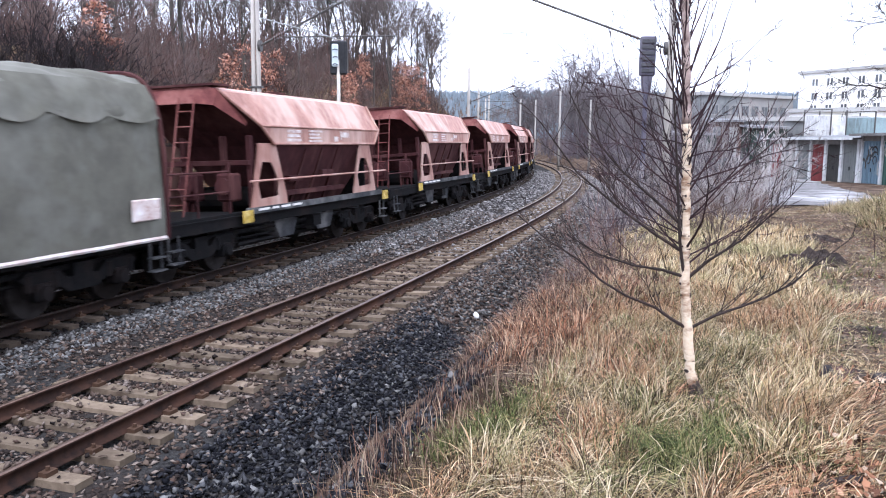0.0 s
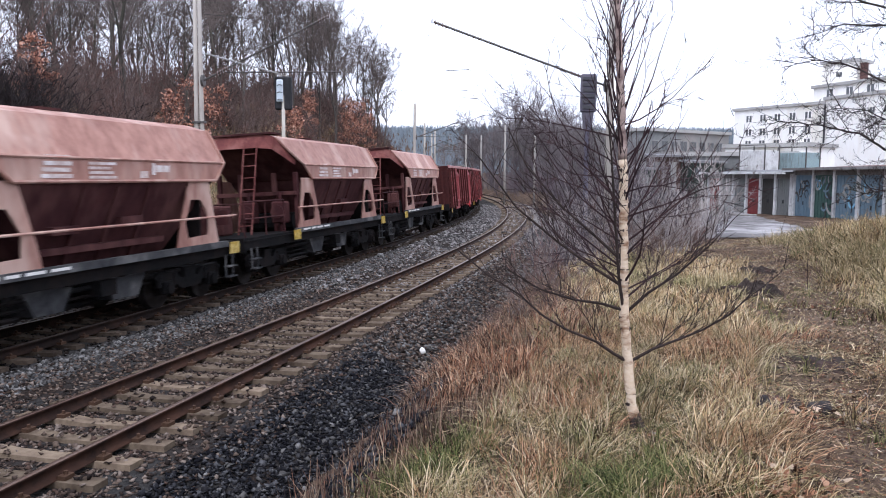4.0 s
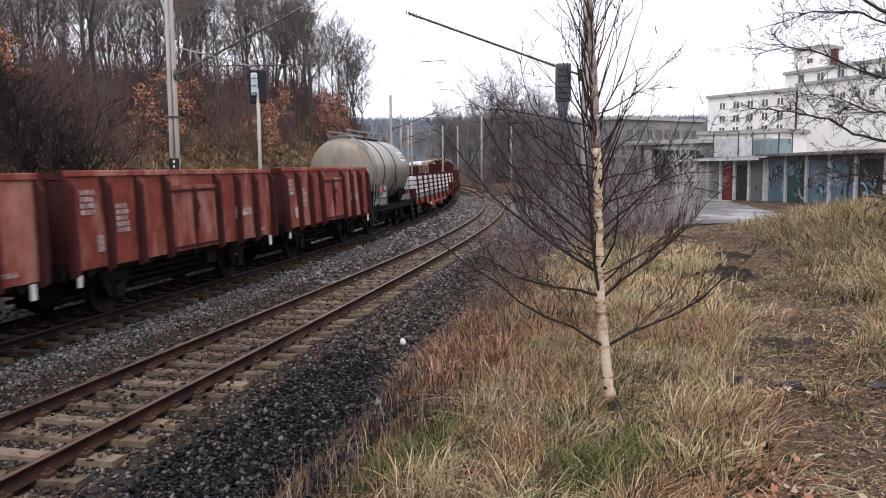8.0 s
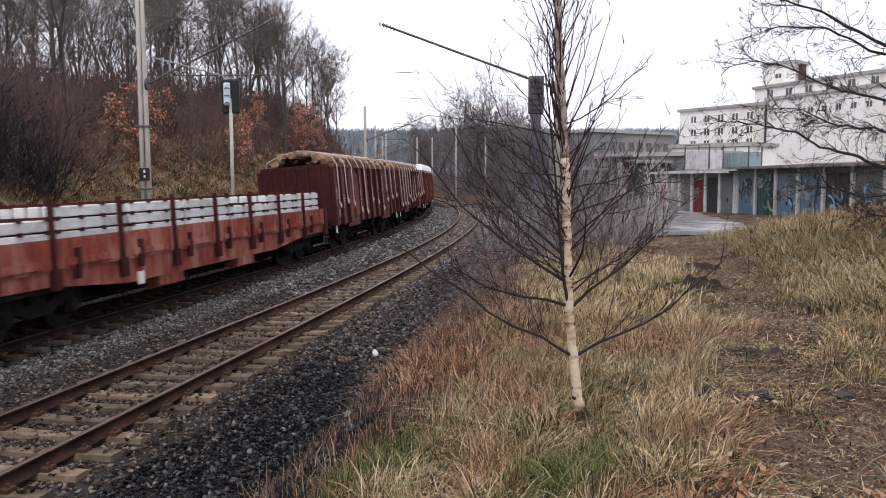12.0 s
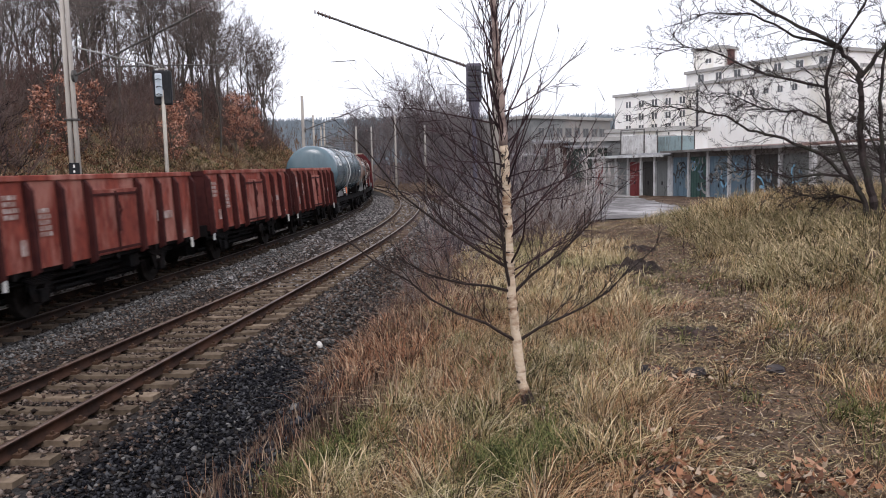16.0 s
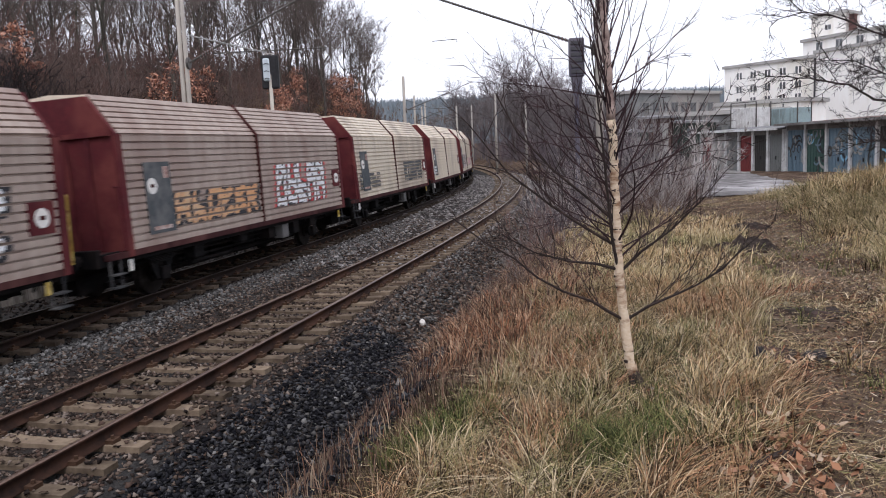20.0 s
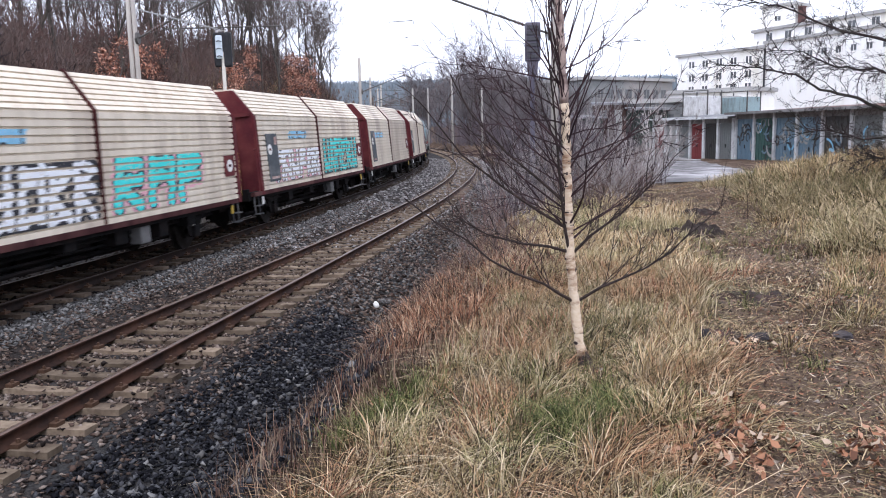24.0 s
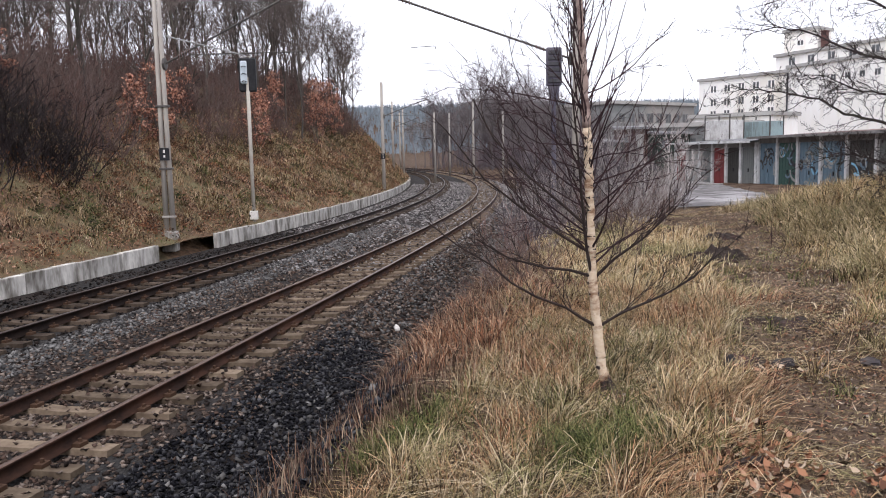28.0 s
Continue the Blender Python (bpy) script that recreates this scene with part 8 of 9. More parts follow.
stones("brown_ballast_stones", 9000, -10, 4, -7.4, 2.0, 0.045, 86, M_STONEB, "rust-stained ballast stones about both tracks")
stones("ballast_stones", 9000, -10, 4, 1.75, 4.6, 0.042, 87, M_STONE, "blue-black crushed ballast stones on the shoulder")


# ---- the birch by the path ----
M_BIRCHT = mat("pinkish_upper_bark", (0.3, 0.22, 0.19), (0.42, 0.33, 0.29), (0.1, 0.065, 0.06), scale=14, big=6, rough=0.75, bump=0.3, bscale=25, dist=0.01, stretch=(1, 1, 1.6))


def birch():
    t = thing("birch_tree", "slender young birch with pale peeling bark and bare twigs", "tree")
    pts = [(1.11, 5.05, 1.2), (1.06, 5.05, 1.38), (1.01, 5.05, 1.55), (0.98, 5.05, 1.82), (0.95, 5.05, 2.11), (0.94, 5.05, 2.33), (0.93, 5.05, 2.66), (0.92, 5.05, 2.97), (0.905, 5.06, 3.23), (0.89, 5.08, 3.54), (0.87, 5.1, 3.88), (0.85, 5.12, 4.4), (0.84, 5.13, 5.0)]
    rs = [0.055, 0.04, 0.033, 0.0305, 0.0295, 0.029, 0.0285, 0.029, 0.027, 0.025, 0.021, 0.014, 0.004]
    fine = []
    fr = []
    for i in range(len(pts) - 1):
        for k in range(4):
            f = k / 4
            a, b = Vector(pts[i]), Vector(pts[i + 1])
            fine.append(a.lerp(b, f) + Vector((0.004 * math.sin(i * 9 + k * 2.3), 0.004 * math.cos(i * 7 + k), 0)))
            fr.append((rs[i] * (1 - f) + rs[i + 1] * f) * (1 + 0.05 * math.sin(i * 5 + k * 1.9)))
    cutz = next(i for i, q in enumerate(fine) if q.z > 3.05)
    low = next(i for i, q in enumerate(fine) if q.z > 1.45)
    for nm, a, b, m in (("trunk_foot", 0, low + 1, M_BIRCHD), ("trunk", low, cutz + 1, M_BIRCH), ("trunk_top", cutz, len(fine), M_BIRCHT)):
        bm = bmesh.new()
        tube(bm, fine[a:b], fr[a:b], 12)
        part(nm, bm, m, t, smooth=True)
    for k, (dx, dy, dz, w) in enumerate(((0.17, -0.08, 0.36, 0.034), (0.1, -0.13, 0.3, 0.03), (-0.07, -0.1, 0.26, 0.026), (0.2, 0.06, 0.3, 0.028))):
        bm = bmesh.new()
        a, b = Vector((1.04, 5.03, 1.5)), Vector((1.06 + dx, 5.05 + dy, 1.52 - dz))
        tube(bm, [a, a.lerp(b, 0.4) + Vector((-0.01, 0, -0.04)), a.lerp(b, 0.75) + Vector((0, 0, -0.03)), b], [0.012, w * 0.8, w, w * 0.7], 7)
        part("root", bm, M_BIRCHD, t, smooth=True)
    r = random.Random(17)
    for i in range(52):       # dark scars
        bm = bmesh.new()
        k = r.randrange(low, cutz)
        a = r.uniform(0, 6.28)
        q, rad = fine[k], fr[k]
        for j in range(3):
            aa = a + j * 0.35
            p0 = q + Vector((math.cos(aa), math.sin(aa), 0)) * (rad + 0.001)
            p1 = q + Vector((math.cos(aa + 0.35), math.sin(aa + 0.35), 0)) * (rad + 0.001)
            h = r.choice((0.0012, 0.002, 0.003, 0.004, 0.01, 0.018)) * r.uniform(0.7, 1.2)
            bm.faces.new([bm.verts.new(v) for v in (p0 + Vector((0, 0, -h)), p1 + Vector((0, 0, -h)), p1 + Vector((0, 0, h)), p0 + Vector((0, 0, h)))])
        part("bark_scar", bm, M_BIRCHD, t)
    # two long low limbs, then the crown
    limbs = [[(0.98, 5.05, 1.82), (0.87, 5.0, 1.89), (0.76, 4.95, 1.97), (0.57, 4.9, 2.05), (0.41, 4.85, 2.15), (0.27, 4.8, 2.28), (0.08, 4.75, 2.4), (-0.1, 4.72, 2.55)],
             [(0.99, 5.05, 1.82), (1.13, 5.0, 1.92), (1.28, 5.0, 1.98), (1.42, 5.0, 2.04), (1.59, 5.0, 2.14), (1.72, 5.0, 2.28)],
             [(0.95, 5.05, 2.15), (0.8, 5.0, 2.2), (0.62, 4.95, 2.23), (0.4, 4.9, 2.3), (0.2, 4.9, 2.42)],
             [(0.95, 5.05, 2.12), (0.9, 5.0, 2.35), (0.86, 4.95, 2.7), (0.82, 4.92, 3.1), (0.76, 4.9, 3.6)],
             [(0.95, 5.05, 2.13), (1.08, 5.0, 2.27), (1.26, 4.98, 2.4), (1.46, 4.95, 2.6)],
             [(0.94, 5.05, 2.3), (0.75, 5.02, 2.42), (0.52, 5.0, 2.58), (0.25, 4.95, 2.8), (0.02, 4.9, 3.1)],
             [(0.94, 5.05, 2.45), (0.78, 5.1, 2.6), (0.55, 5.15, 2.8), (0.33, 5.2, 3.05), (0.2, 5.2, 3.3)]]
    for k, l in enumerate(limbs):
        tw = Twigs(300 + k)
        P = [Vector(q) for q in l]
        r_ = [0.0095 * (1 - 0.8 * i / (len(P) - 1)) + 0.002 for i in range(len(P))]
        tw.stick(P, r_, 6)
        for j in range(11):
            f = r.uniform(0.2, 1.0) * (len(P) - 1)
            i = min(int(f), len(P) - 2)
            q = P[i].lerp(P[i + 1], f - i)
            ax = (P[i + 1] - P[i]).normalized()
            d = (ax + Vector((r.gauss(0, 0.5), r.gauss(0, 0.4), r.uniform(-0.1, 0.9)))).normalized()
            tw.grow(q, d, r.uniform(0.22, 0.5), 0.0038, 1, 0.6, 0.06, (3, 5), 4, 4, 0.5, 0.1)
        part_mesh("limb", tw.mesh("limb"), M_BIRCHD, t, "dark drooping limb")
    for k in range(66):
        z = 2.2 + 2.3 * (k / 66) ** 0.9
        i = next(j for j, q in enumerate(fine) if q.z >= z)
        a = k * 2.4 + r.uniform(-0.4, 0.4)
        up = r.uniform(1.2, 2.6) if z > 2.8 else r.uniform(0.35, 1.3)
        d = Vector((math.cos(a), math.sin(a) * 0.9, up))
        tw = Twigs(400 + k)
        L = (1.0 - 0.2 * (z - 2.2)) * r.uniform(0.6, 1.15)
        tw.grow(fine[i], d, max(0.35, L), max(0.005, fr[i] * 0.28), 2, 0.5, 0.05, (2, 4), 6, 4, 0.5, 0.09, 0.25)
        part_mesh("branch", tw.mesh("branch"), M_BTWIG, t)
    for k in range(16):
        z = 2.25 + 0.07 * k
        i = next(j for j, q in enumerate(fine) if q.z >= z)
        a = (math.pi if k % 3 else 0) + r.uniform(-0.8, 0.8)
        tw = Twigs(480 + k)
        tw.grow(fine[i], Vector((math.cos(a), math.sin(a), r.uniform(0.3, 0.9))), r.uniform(0.6, 1.0), 0.0065, 2, 0.55, 0.02, (3, 4), 6, 4, 0.5, 0.13, 0.2)
        part_mesh("branch", tw.mesh("branch"), M_BTWIG, t)
    return t


birch()


# ---- the spreading hawthorn-like shrub on the mound ----
M_SHRUB = mat("dark_shrub_bark", (0.028, 0.022, 0.022), (0.055, 0.042, 0.04), (0.045, 0.045, 0.035), scale=12, big=2, rough=0.9, bump=0.3)


def shrub(x, y, scale, seed, label):
    z = float(ground_z(np.array([x]), np.array([y]))[0])
    t = thing("shrub_tree", label, "shrub", at=pose(x, y, z) @ Matrix.Diagonal((scale, scale, scale, 1)))
    r = random.Random(seed)
    for k in range(6):
        tw = Twigs(seed + 60 + k)
        tw.thin = 0.0038
        d = Vector((-1.0, r.uniform(-0.6, 0.6), 0.06 + 0.13 * k))
        tw.grow(Vector((-0.15, 0, 0.7 + 0.2 * k)), d, r.uniform(2.4, 3.2), 0.02, 3, 0.7, -0.012, (6, 8), 6, 5, 0.5, 0.16, 0.15)
        part_mesh("bough", tw.mesh("bough"), M_SHRUB, t)
    for k in range(8):
        a = k * 0.79 + r.uniform(-0.2, 0.2)
        thick = k % 2 == 0
        tw = Twigs(seed + k)
        tw.thin = 0.0033
        d = Vector((math.cos(a) * 0.4, math.sin(a) * 0.4, r.uniform(1.0, 1.5)))
        tw.grow(Vector((0.16 * math.cos(a), 0.16 * math.sin(a), -0.2)), d, r.uniform(2.8, 3.6), r.uniform(0.05, 0.068) if thick else 0.03, 3, 0.75, -0.015, (6, 8), 6, 6, 0.53, 0.15, 0.25)
        part_mesh("stem", tw.mesh("stem"), M_SHRUB, t)
    return t


def mound_tree(x, y, turn):
    """Several knotty stems from one stool, with long boughs arching to one side."""
    z = float(ground_z(np.array([x]), np.array([y]))[0])
    t = thing("shrub_tree", "dark knotty leafless thorn tree with arching boughs on the grassy mound", "tree", at=pose(x, y, z - 0.15, 0, 0, turn))
    r = random.Random(900)
    stems = (("stem", 0.085, 0.0, [(0, -0.3), (-0.08, 0.3), (-0.17, 0.7), (-0.3, 1.3), (-0.37, 1.8), (-0.36, 2.3), (-0.4, 2.7), (-0.69, 3.1), (-1.38, 3.56), (-2.2, 4.1), (-2.9, 4.4)]),
             ("stem", 0.06, -0.12, [(-0.06, -0.2), (-0.25, 0.5), (-0.46, 0.95), (-0.8, 1.84), (-0.89, 2.53), (-0.78, 3.05), (-0.34, 3.74), (-0.2, 4.4)]),
             ("stem", 0.05, 0.15, [(0.1, -0.2), (0.03, 0.6), (-0.02, 1.26), (-0.09, 2.24), (0, 3.3), (0.26, 3.9), (0.4, 4.6)]),
             ("stem", 0.1, 0.1, [(0.16, -0.3), (0.24, 0.4), (0.4, 0.9), (0.75, 1.6), (1.2, 2.6), (1.5, 3.6), (1.7, 4.4)]),
             ("bough", 0.04, -0.3, [(-0.3, 0.7), (-0.92, 1.32), (-1.5, 1.62), (-2.07, 1.78), (-2.47, 2.04), (-3.05, 2.2), (-3.7, 2.26)]),
             ("bough", 0.045, 0.2, [(-0.37, 2.6), (-0.06, 3.05), (0.26, 3.56), (0.57, 4.14), (0.8, 4.8)]),
             ("bough", 0.03, -0.25, [(-0.88, 2.45), (-1.4, 2.62), (-1.95, 2.78), (-2.7, 3.2), (-3.2, 3.3), (-3.7, 3.2)]),
             ("bough", 0.032, 0.3, [(-0.69, 3.1), (-1.4, 3.4), (-2.1, 3.85), (-2.9, 4.0), (-3.6, 3.85)]),
             ("bough", 0.028, -0.4, [(-0.46, 0.95), (-0.9, 1.0), (-1.4, 0.95), (-1.9, 1.1), (-2.4, 1.05)]),
             ("bough", 0.028, 0.35, [(-0.8, 1.84), (-1.3, 2.1), (-1.9, 2.15), (-2.5, 2.5), (-3.1, 2.55)]),
             ("bough", 0.03, -0.3, [(0.75, 1.6), (1.3, 1.9), (1.9, 2.0), (2.5, 2.3)]),
             ("bough", 0.028, 0.3, [(-0.2, 0.5), (-0.6, 0.62), (-1.0, 0.55), (-1.5, 0.66)]))
    for k, (nm, w, dy, l) in enumerate(stems):
        tw = Twigs(900 + k)
        tw.thin = 0.0046
        n = len(l) - 1
        P, R_ = [], []
        for i in range(4 * n + 1):
            f = i / 4
            j = min(int(f), n - 1)
            a, b = l[j], l[j + 1]
            f -= j
            u = i / (4 * n)
            P.append(Vector((a[0] + (b[0] - a[0]) * f + r.gauss(0, 0.012), dy * u * 2 + r.gauss(0, 0.015), a[1] + (b[1] - a[1]) * f + r.gauss(0, 0.012))))
            R_.append(w * 0.85 * (1 - 0.78 * u) * r.uniform(0.92, 1.1))
        tw.stick(P, R_, 8)
        for m in range(36 if nm == "stem" else 32):
            f = r.uniform(0.22 if nm == "stem" else 0.1, 1.0) ** 0.8 * (len(P) - 1)
            i = min(int(f), len(P) - 2)
            ax = (P[i + 1] - P[i]).normalized()
            d = (ax * 0.7 + Vector((r.gauss(-0.15, 0.6), r.gauss(0, 0.6), r.gauss(0.12, 0.5)))).normalized()
            tw.grow(P[i], d, r.uniform(0.3, 1.0), max(0.009, R_[i] * 0.32), 2, 0.75, -0.01, (4, 6), 5, 4, 0.45, 0.2, 0.12)
        part_mesh(nm, tw.mesh(nm), M_SHRUB, t)
    return t


mound_tree(8.62, 12.5, -34)
shrub(12.2, 17.0, 0.8, 950, "leafless shrub behind the mound")
for k, (x, y, h) in enumerate(((3.9, 13.5, 1.0), (5.0, 12.0, 0.8), (2.2, 9.2, 0.7), (6.6, 9.6, 0.9), (4.7, 17.5, 1.1), (3.1, 11.0, 0.6), (8.0, 21, 1.1))):
    tw = Twigs(970 + k)
    z = float(ground_z(np.array([x]), np.array([y]))[0])
    tw.grow(Vector((x, y, z - 0.05)), Vector((0.05, 0, 1)), h, 0.006, 1, 0.6, 0.1, (3, 5), 5, 4, 0.35, 0.06)
    tagged(part_mesh("sapling", tw.mesh("sapling"), M_BTWIG), "thin leafless sapling in the grass", "sapling", "saplings")

# ---- masts, signals, line equipment ----
M_POLE = mat("mast_concrete", (0.42, 0.39, 0.34), (0.33, 0.3, 0.27), (0.27, 0.25, 0.23), scale=5, big=0.8, rough=0.9, bump=0.3, bscale=20, stretch=(1, 1, 0.2))
M_STEEL = mat("dark_line_steel", (0.09, 0.085, 0.08), (0.13, 0.12, 0.11), rough=0.6, metal=0.5, bump=0.1)
M_INSUL = mat("brown_insulator", (0.1, 0.05, 0.04), rough=0.3, bump=0)
M_BLACK = mat("matt_black_paint", (0.018, 0.018, 0.02), (0.03, 0.03, 0.032), rough=0.6, bump=0.05)
M_SIGNAL = mat("pale_signal_panel", (0.55, 0.62, 0.66), (0.45, 0.5, 0.54), rough=0.5, bump=0)
M_POST = mat("pale_signal_post", (0.45, 0.42, 0.36), (0.35, 0.32, 0.28), scale=6, rough=0.7, bump=0.1)
M_DGREY = mat("dark_grey_metal", (0.05, 0.05, 0.056), (0.075, 0.072, 0.078), rough=0.6, bump=0.1)


def mast(x, y, z, height, arm, side, label, r0=0.13, detail=True, armz=6.1, drop=0.0, reg=True, twin=False):
    """side: +1 or -1, the way the arm reaches along x; arm: its length."""
    t = thing("catenary_mast", label, "mast", "catenary masts", at=pose(x, y, z))
    if twin:
        for e in (-1, 1):
            bm = bmesh.new()
            tube(bm, [(e * 0.118, 0, -0.6), (e * 0.09, 0, height * 0.5), (e * 0.075, 0, height)], [r0, r0 * 0.84, r0 * 0.7], 12)
            part("pole", bm, M_POLE, t, smooth=True)
        for zz in (0.55, 2.2, 4.3):
            bm = bmesh.new()
            box(bm, -0.22, 0.22, -r0 - 0.02, r0 + 0.02, zz - 0.035, zz + 0.035, 0.01)
            part("clamp_band", bm, M_POLE if zz < 1 else M_STEEL, t)
        # bracing tube, lower steady tube and the upper tie
        for nm, a, b, rr, m in (("bracing_tube", (0.25, -0.05, 6.62), (2.8, -0.05, 5.95), 0.026, M_GALV), ("steady_tube", (1.0, 0.05, 6.0), (4.9, 0.05, 6.03), 0.026, M_STEEL), ("upper_tie", (0.2, 0.05, 7.95), (4.6, 0.05, 7.55), 0.014, M_STEEL)):
            bm = bmesh.new()
            tube(bm, [a, b], rr, 6)
            part(nm, bm, m, t)
    else:
        bm = bmesh.new()
        tube(bm, [(0, 0, -0.6), (0, 0, height * 0.5), (0, 0, height)], [r0, r0 * 0.86, r0 * 0.7], 12)
        part("pole", bm, M_POLE, t, smooth=True)
    if arm:
        a, rise = side * arm, 0.47 if twin else 0.34
        bm = bmesh.new()
        tube(bm, [(side * 0.15, 0, armz - z), (a * 0.97, 0, armz - z + rise * arm)], 0.035, 8)
        part("stay_tube", bm, M_STEEL, t)
        bm = bmesh.new()
        if reg:
            tube(bm, [(side * 0.15, 0, armz - z + 0.06 - drop), (a * 0.9, 0, armz - z + 0.02 - drop)], 0.022, 6)
            part("registration_tube", bm, M_STEEL, t)
        else:
            bm.free()
        bm = bmesh.new()
        if not reg:
            drop = 0
        tube(bm, [(side * 0.1, 0, armz - z + (0.8 if reg else 0.1)), (a * (0.55 if reg else 0.02), 0, armz - z + 0.12)], 0.02, 5)
        part("tie_wire", bm, M_STEEL, t)
        for f in (0.12, 0.93):
            bm = bmesh.new()
            p, q = Vector((side * 0.15, 0, armz - z)), Vector((a * 0.97, 0, armz - z + rise * arm))
            for j in range(5):
                c = p.lerp(q, f + 0.02 * j)
                tube(bm, [c - Vector((0.015, 0, 0)), c + Vector((0.015, 0, 0))], 0.07, 8)
            part("insulator", bm, M_INSUL, t)
        bm = bmesh.new()
        tube(bm, [(side * 0.2, 0, armz - z), (side * 0.12, 0, armz - z)], 0.2, 10)
        part("collar", bm, M_STEEL, t)
    if detail:
        bm = bmesh.new()
        box(bm, -0.17, 0.17, -r0 - 0.03, -r0 - 0.005, 2.48, 2.9, 0.01)
        pl = part("number_plate", bm, M_BLACK, t, "black plate with pale bars")
        bars("plate_mark", pl, -r0 - 0.034, [(-0.03, 0.03, 2.74, 2.84), (-0.03, 0.03, 2.58, 2.66)], M_WHITE)
    return t


x, y, _ = line(26.2, -8.25)
mast(float(x), float(y), 0.45, 8.7, 4.6, 1, "weathered twin-legged concrete catenary mast beside the wall", r0=0.095, armz=6.15, drop=0.05, reg=False, twin=True)
bm = bmesh.new()
box(bm, -0.24, 0.24, -0.24, 0.24, -0.5, 0.2, 0.04)
tagged(part("mast_foundation", bm, M_WALL), "concrete mast foundation in the slope", "foundation").matrix_basis = pose(float(x), float(y), 0.3)
x, y, _ = line(63.0, -8.1)
mast(float(x), float(y), 0.2, 8.4, 3.6, 1, "thin dark catenary mast by the curve", r0=0.15, armz=6.0)
mast(4.17, 25.0, 0.9, 8.4, 5.65, -1, "concrete catenary mast behind the birch", armz=5.8, detail=False, reg=False)
mreg = bpy.data.objects["catenary_mast.002"]
bm = bmesh.new()
tube(bm, [(-0.93 - 4.17, 0, 6.24 - 0.9), (-0.22 - 4.17, 0, 6.275 - 0.9), (-0.17 - 4.17, 0, 6.26 - 0.9), (-0.17 - 4.17, 0, 6.17 - 0.9)], 0.012, 6)
part("registration_arm", bm, M_STEEL, mreg)
for x, y, h, sd, k in ((-0.95, 92, 7.7, -1, 3.2), (3.45, 90, 8.7, -1, 3.4), (7.1, 94, 7.8, -1, 3.3), (-5.5, 88, 8.8, 1, 3.0), (-4.9, 99, 8.6, 1, 3.2), (-6.0, 112, 8.8, 1, 3), (1.0, 118, 9, -1, 4)):
    z = float(ground_z(np.array([x]), np.array([float(y)]))[0])
    mast(x, y, z, h - z, k, sd, "distant pale catenary mast at the curve", r0=0.14, detail=False, armz=6.0)


def signal_left():
    x, y, tt = line(32.9, -8.05)
    t = thing("railway_signal", "light signal on a tall pale post beside the track", "signal", "signals", at=pose(float(x), float(y), 0.3))
    bm = bmesh.new()
    tube(bm, [(0, 0, -0.4), (0, 0, 6.0)], 0.075, 10)
    part("post", bm, M_POST, t, smooth=True)
    bm = bmesh.new()
    box(bm, -0.36, 0.36, -0.05, 0.2, 5.4, 6.8, 0.06)
    part("backboard", bm, M_BLACK, t)
    bm = bmesh.new()
    box(bm, -0.26, 0.02, -0.16, -0.05, 5.72, 6.66, 0.05)
    part("lamp_case", bm, M_SIGNAL, t, "pale blue-grey lamp case")
    for z in (5.8, 6.1, 6.4):
        bm = bmesh.new()
        tube(bm, [(-0.2, -0.17, z), (-0.1, -0.24, z + 0.04), (0.0, -0.17, z)], 0.02, 6)
        part("lamp_hood", bm, M_BLACK, t)
    bm = bmesh.new()
    tube(bm, [(-0.16, 0, 6.6), (-0.16, 0, 6.85), (0.12, 0, 6.85), (0.12, 0, 6.6)], 0.02, 6)
    part("lifting_bow", bm, M_POST, t)
    bm = bmesh.new()
    box(bm, -0.16, 0.16, -0.12, 0.12, 0.05, 0.42, 0.02)
    part("base_box", bm, M_WHITE, t, "white base cabinet")


signal_left()


# Dark metal lightened to violet-grey, with haze put into the colour.
M_VIOLET = mat("hazed_violet_grey_metal", (0.1, 0.092, 0.118), (0.07, 0.065, 0.085), (0.13, 0.12, 0.14), scale=8, rough=0.6, bump=0.1)


def signal_right():
    t = thing("railway_signal", "dark signal head seen from behind on a steel post", "signal", "signals", at=pose(3.42, 24.6, 0.9))
    bm = bmesh.new()
    tube(bm, [(0, 0, -0.5), (0, 0, 4.3)], 0.07, 10)
    part("post", bm, M_VIOLET, t)
    bm = bmesh.new()
    box(bm, -0.22, 0.24, -0.12, 0.12, 4.05, 5.2, 0.03)
    part("backboard", bm, M_VIOLET, t)
    bm = bmesh.new()
    for k in range(6):
        box(bm, -0.18, 0.2, -0.16, -0.12, 4.15 + 0.17 * k, 4.25 + 0.17 * k)
    part("louvre", bm, M_DGREY, t)
    bm = bmesh.new()
    prism(bm, [(-0.1, 3.5), (0.1, 3.5), (0.18, 4.05), (-0.16, 4.05)], -0.08, 0.08)
    part("bracket", bm, M_VIOLET, t)


signal_right()

# line wires over both tracks
for off, ss in ((0.0, (25.3, 62, 92, 118)), (-SPACING, (26.2, 63, 90, 116))):
    t = thing("catenary_wire", "thin overhead wires above the track", "overhead wire", "overhead wires")
    for nm, z0, sag in (("contact_wire", 5.75, 0.0), ("messenger_wire", 7.35, 0.8)):
        bm = bmesh.new()
        P = []
        for a, b in zip(ss, ss[1:]):
            for k in range(10):
                f = k / 10
                x, y, _ = line(a + (b - a) * f, off)
                P.append((float(x), float(y), z0 - sag * 4 * f * (1 - f)))
        tube(bm, P, 0.003, 4)
        part(nm, bm, M_STEEL, t)

# ---- the yard, garages, cars ----
M_YARD = mat("worn_yard_paving", (0.17, 0.158, 0.154), (0.085, 0.079, 0.077), (0.36, 0.345, 0.34), scale=1.1, big=0.35, rough=0.85, bump=0.5, bscale=6, amount=0.5)
n1, n2 = 40, 90
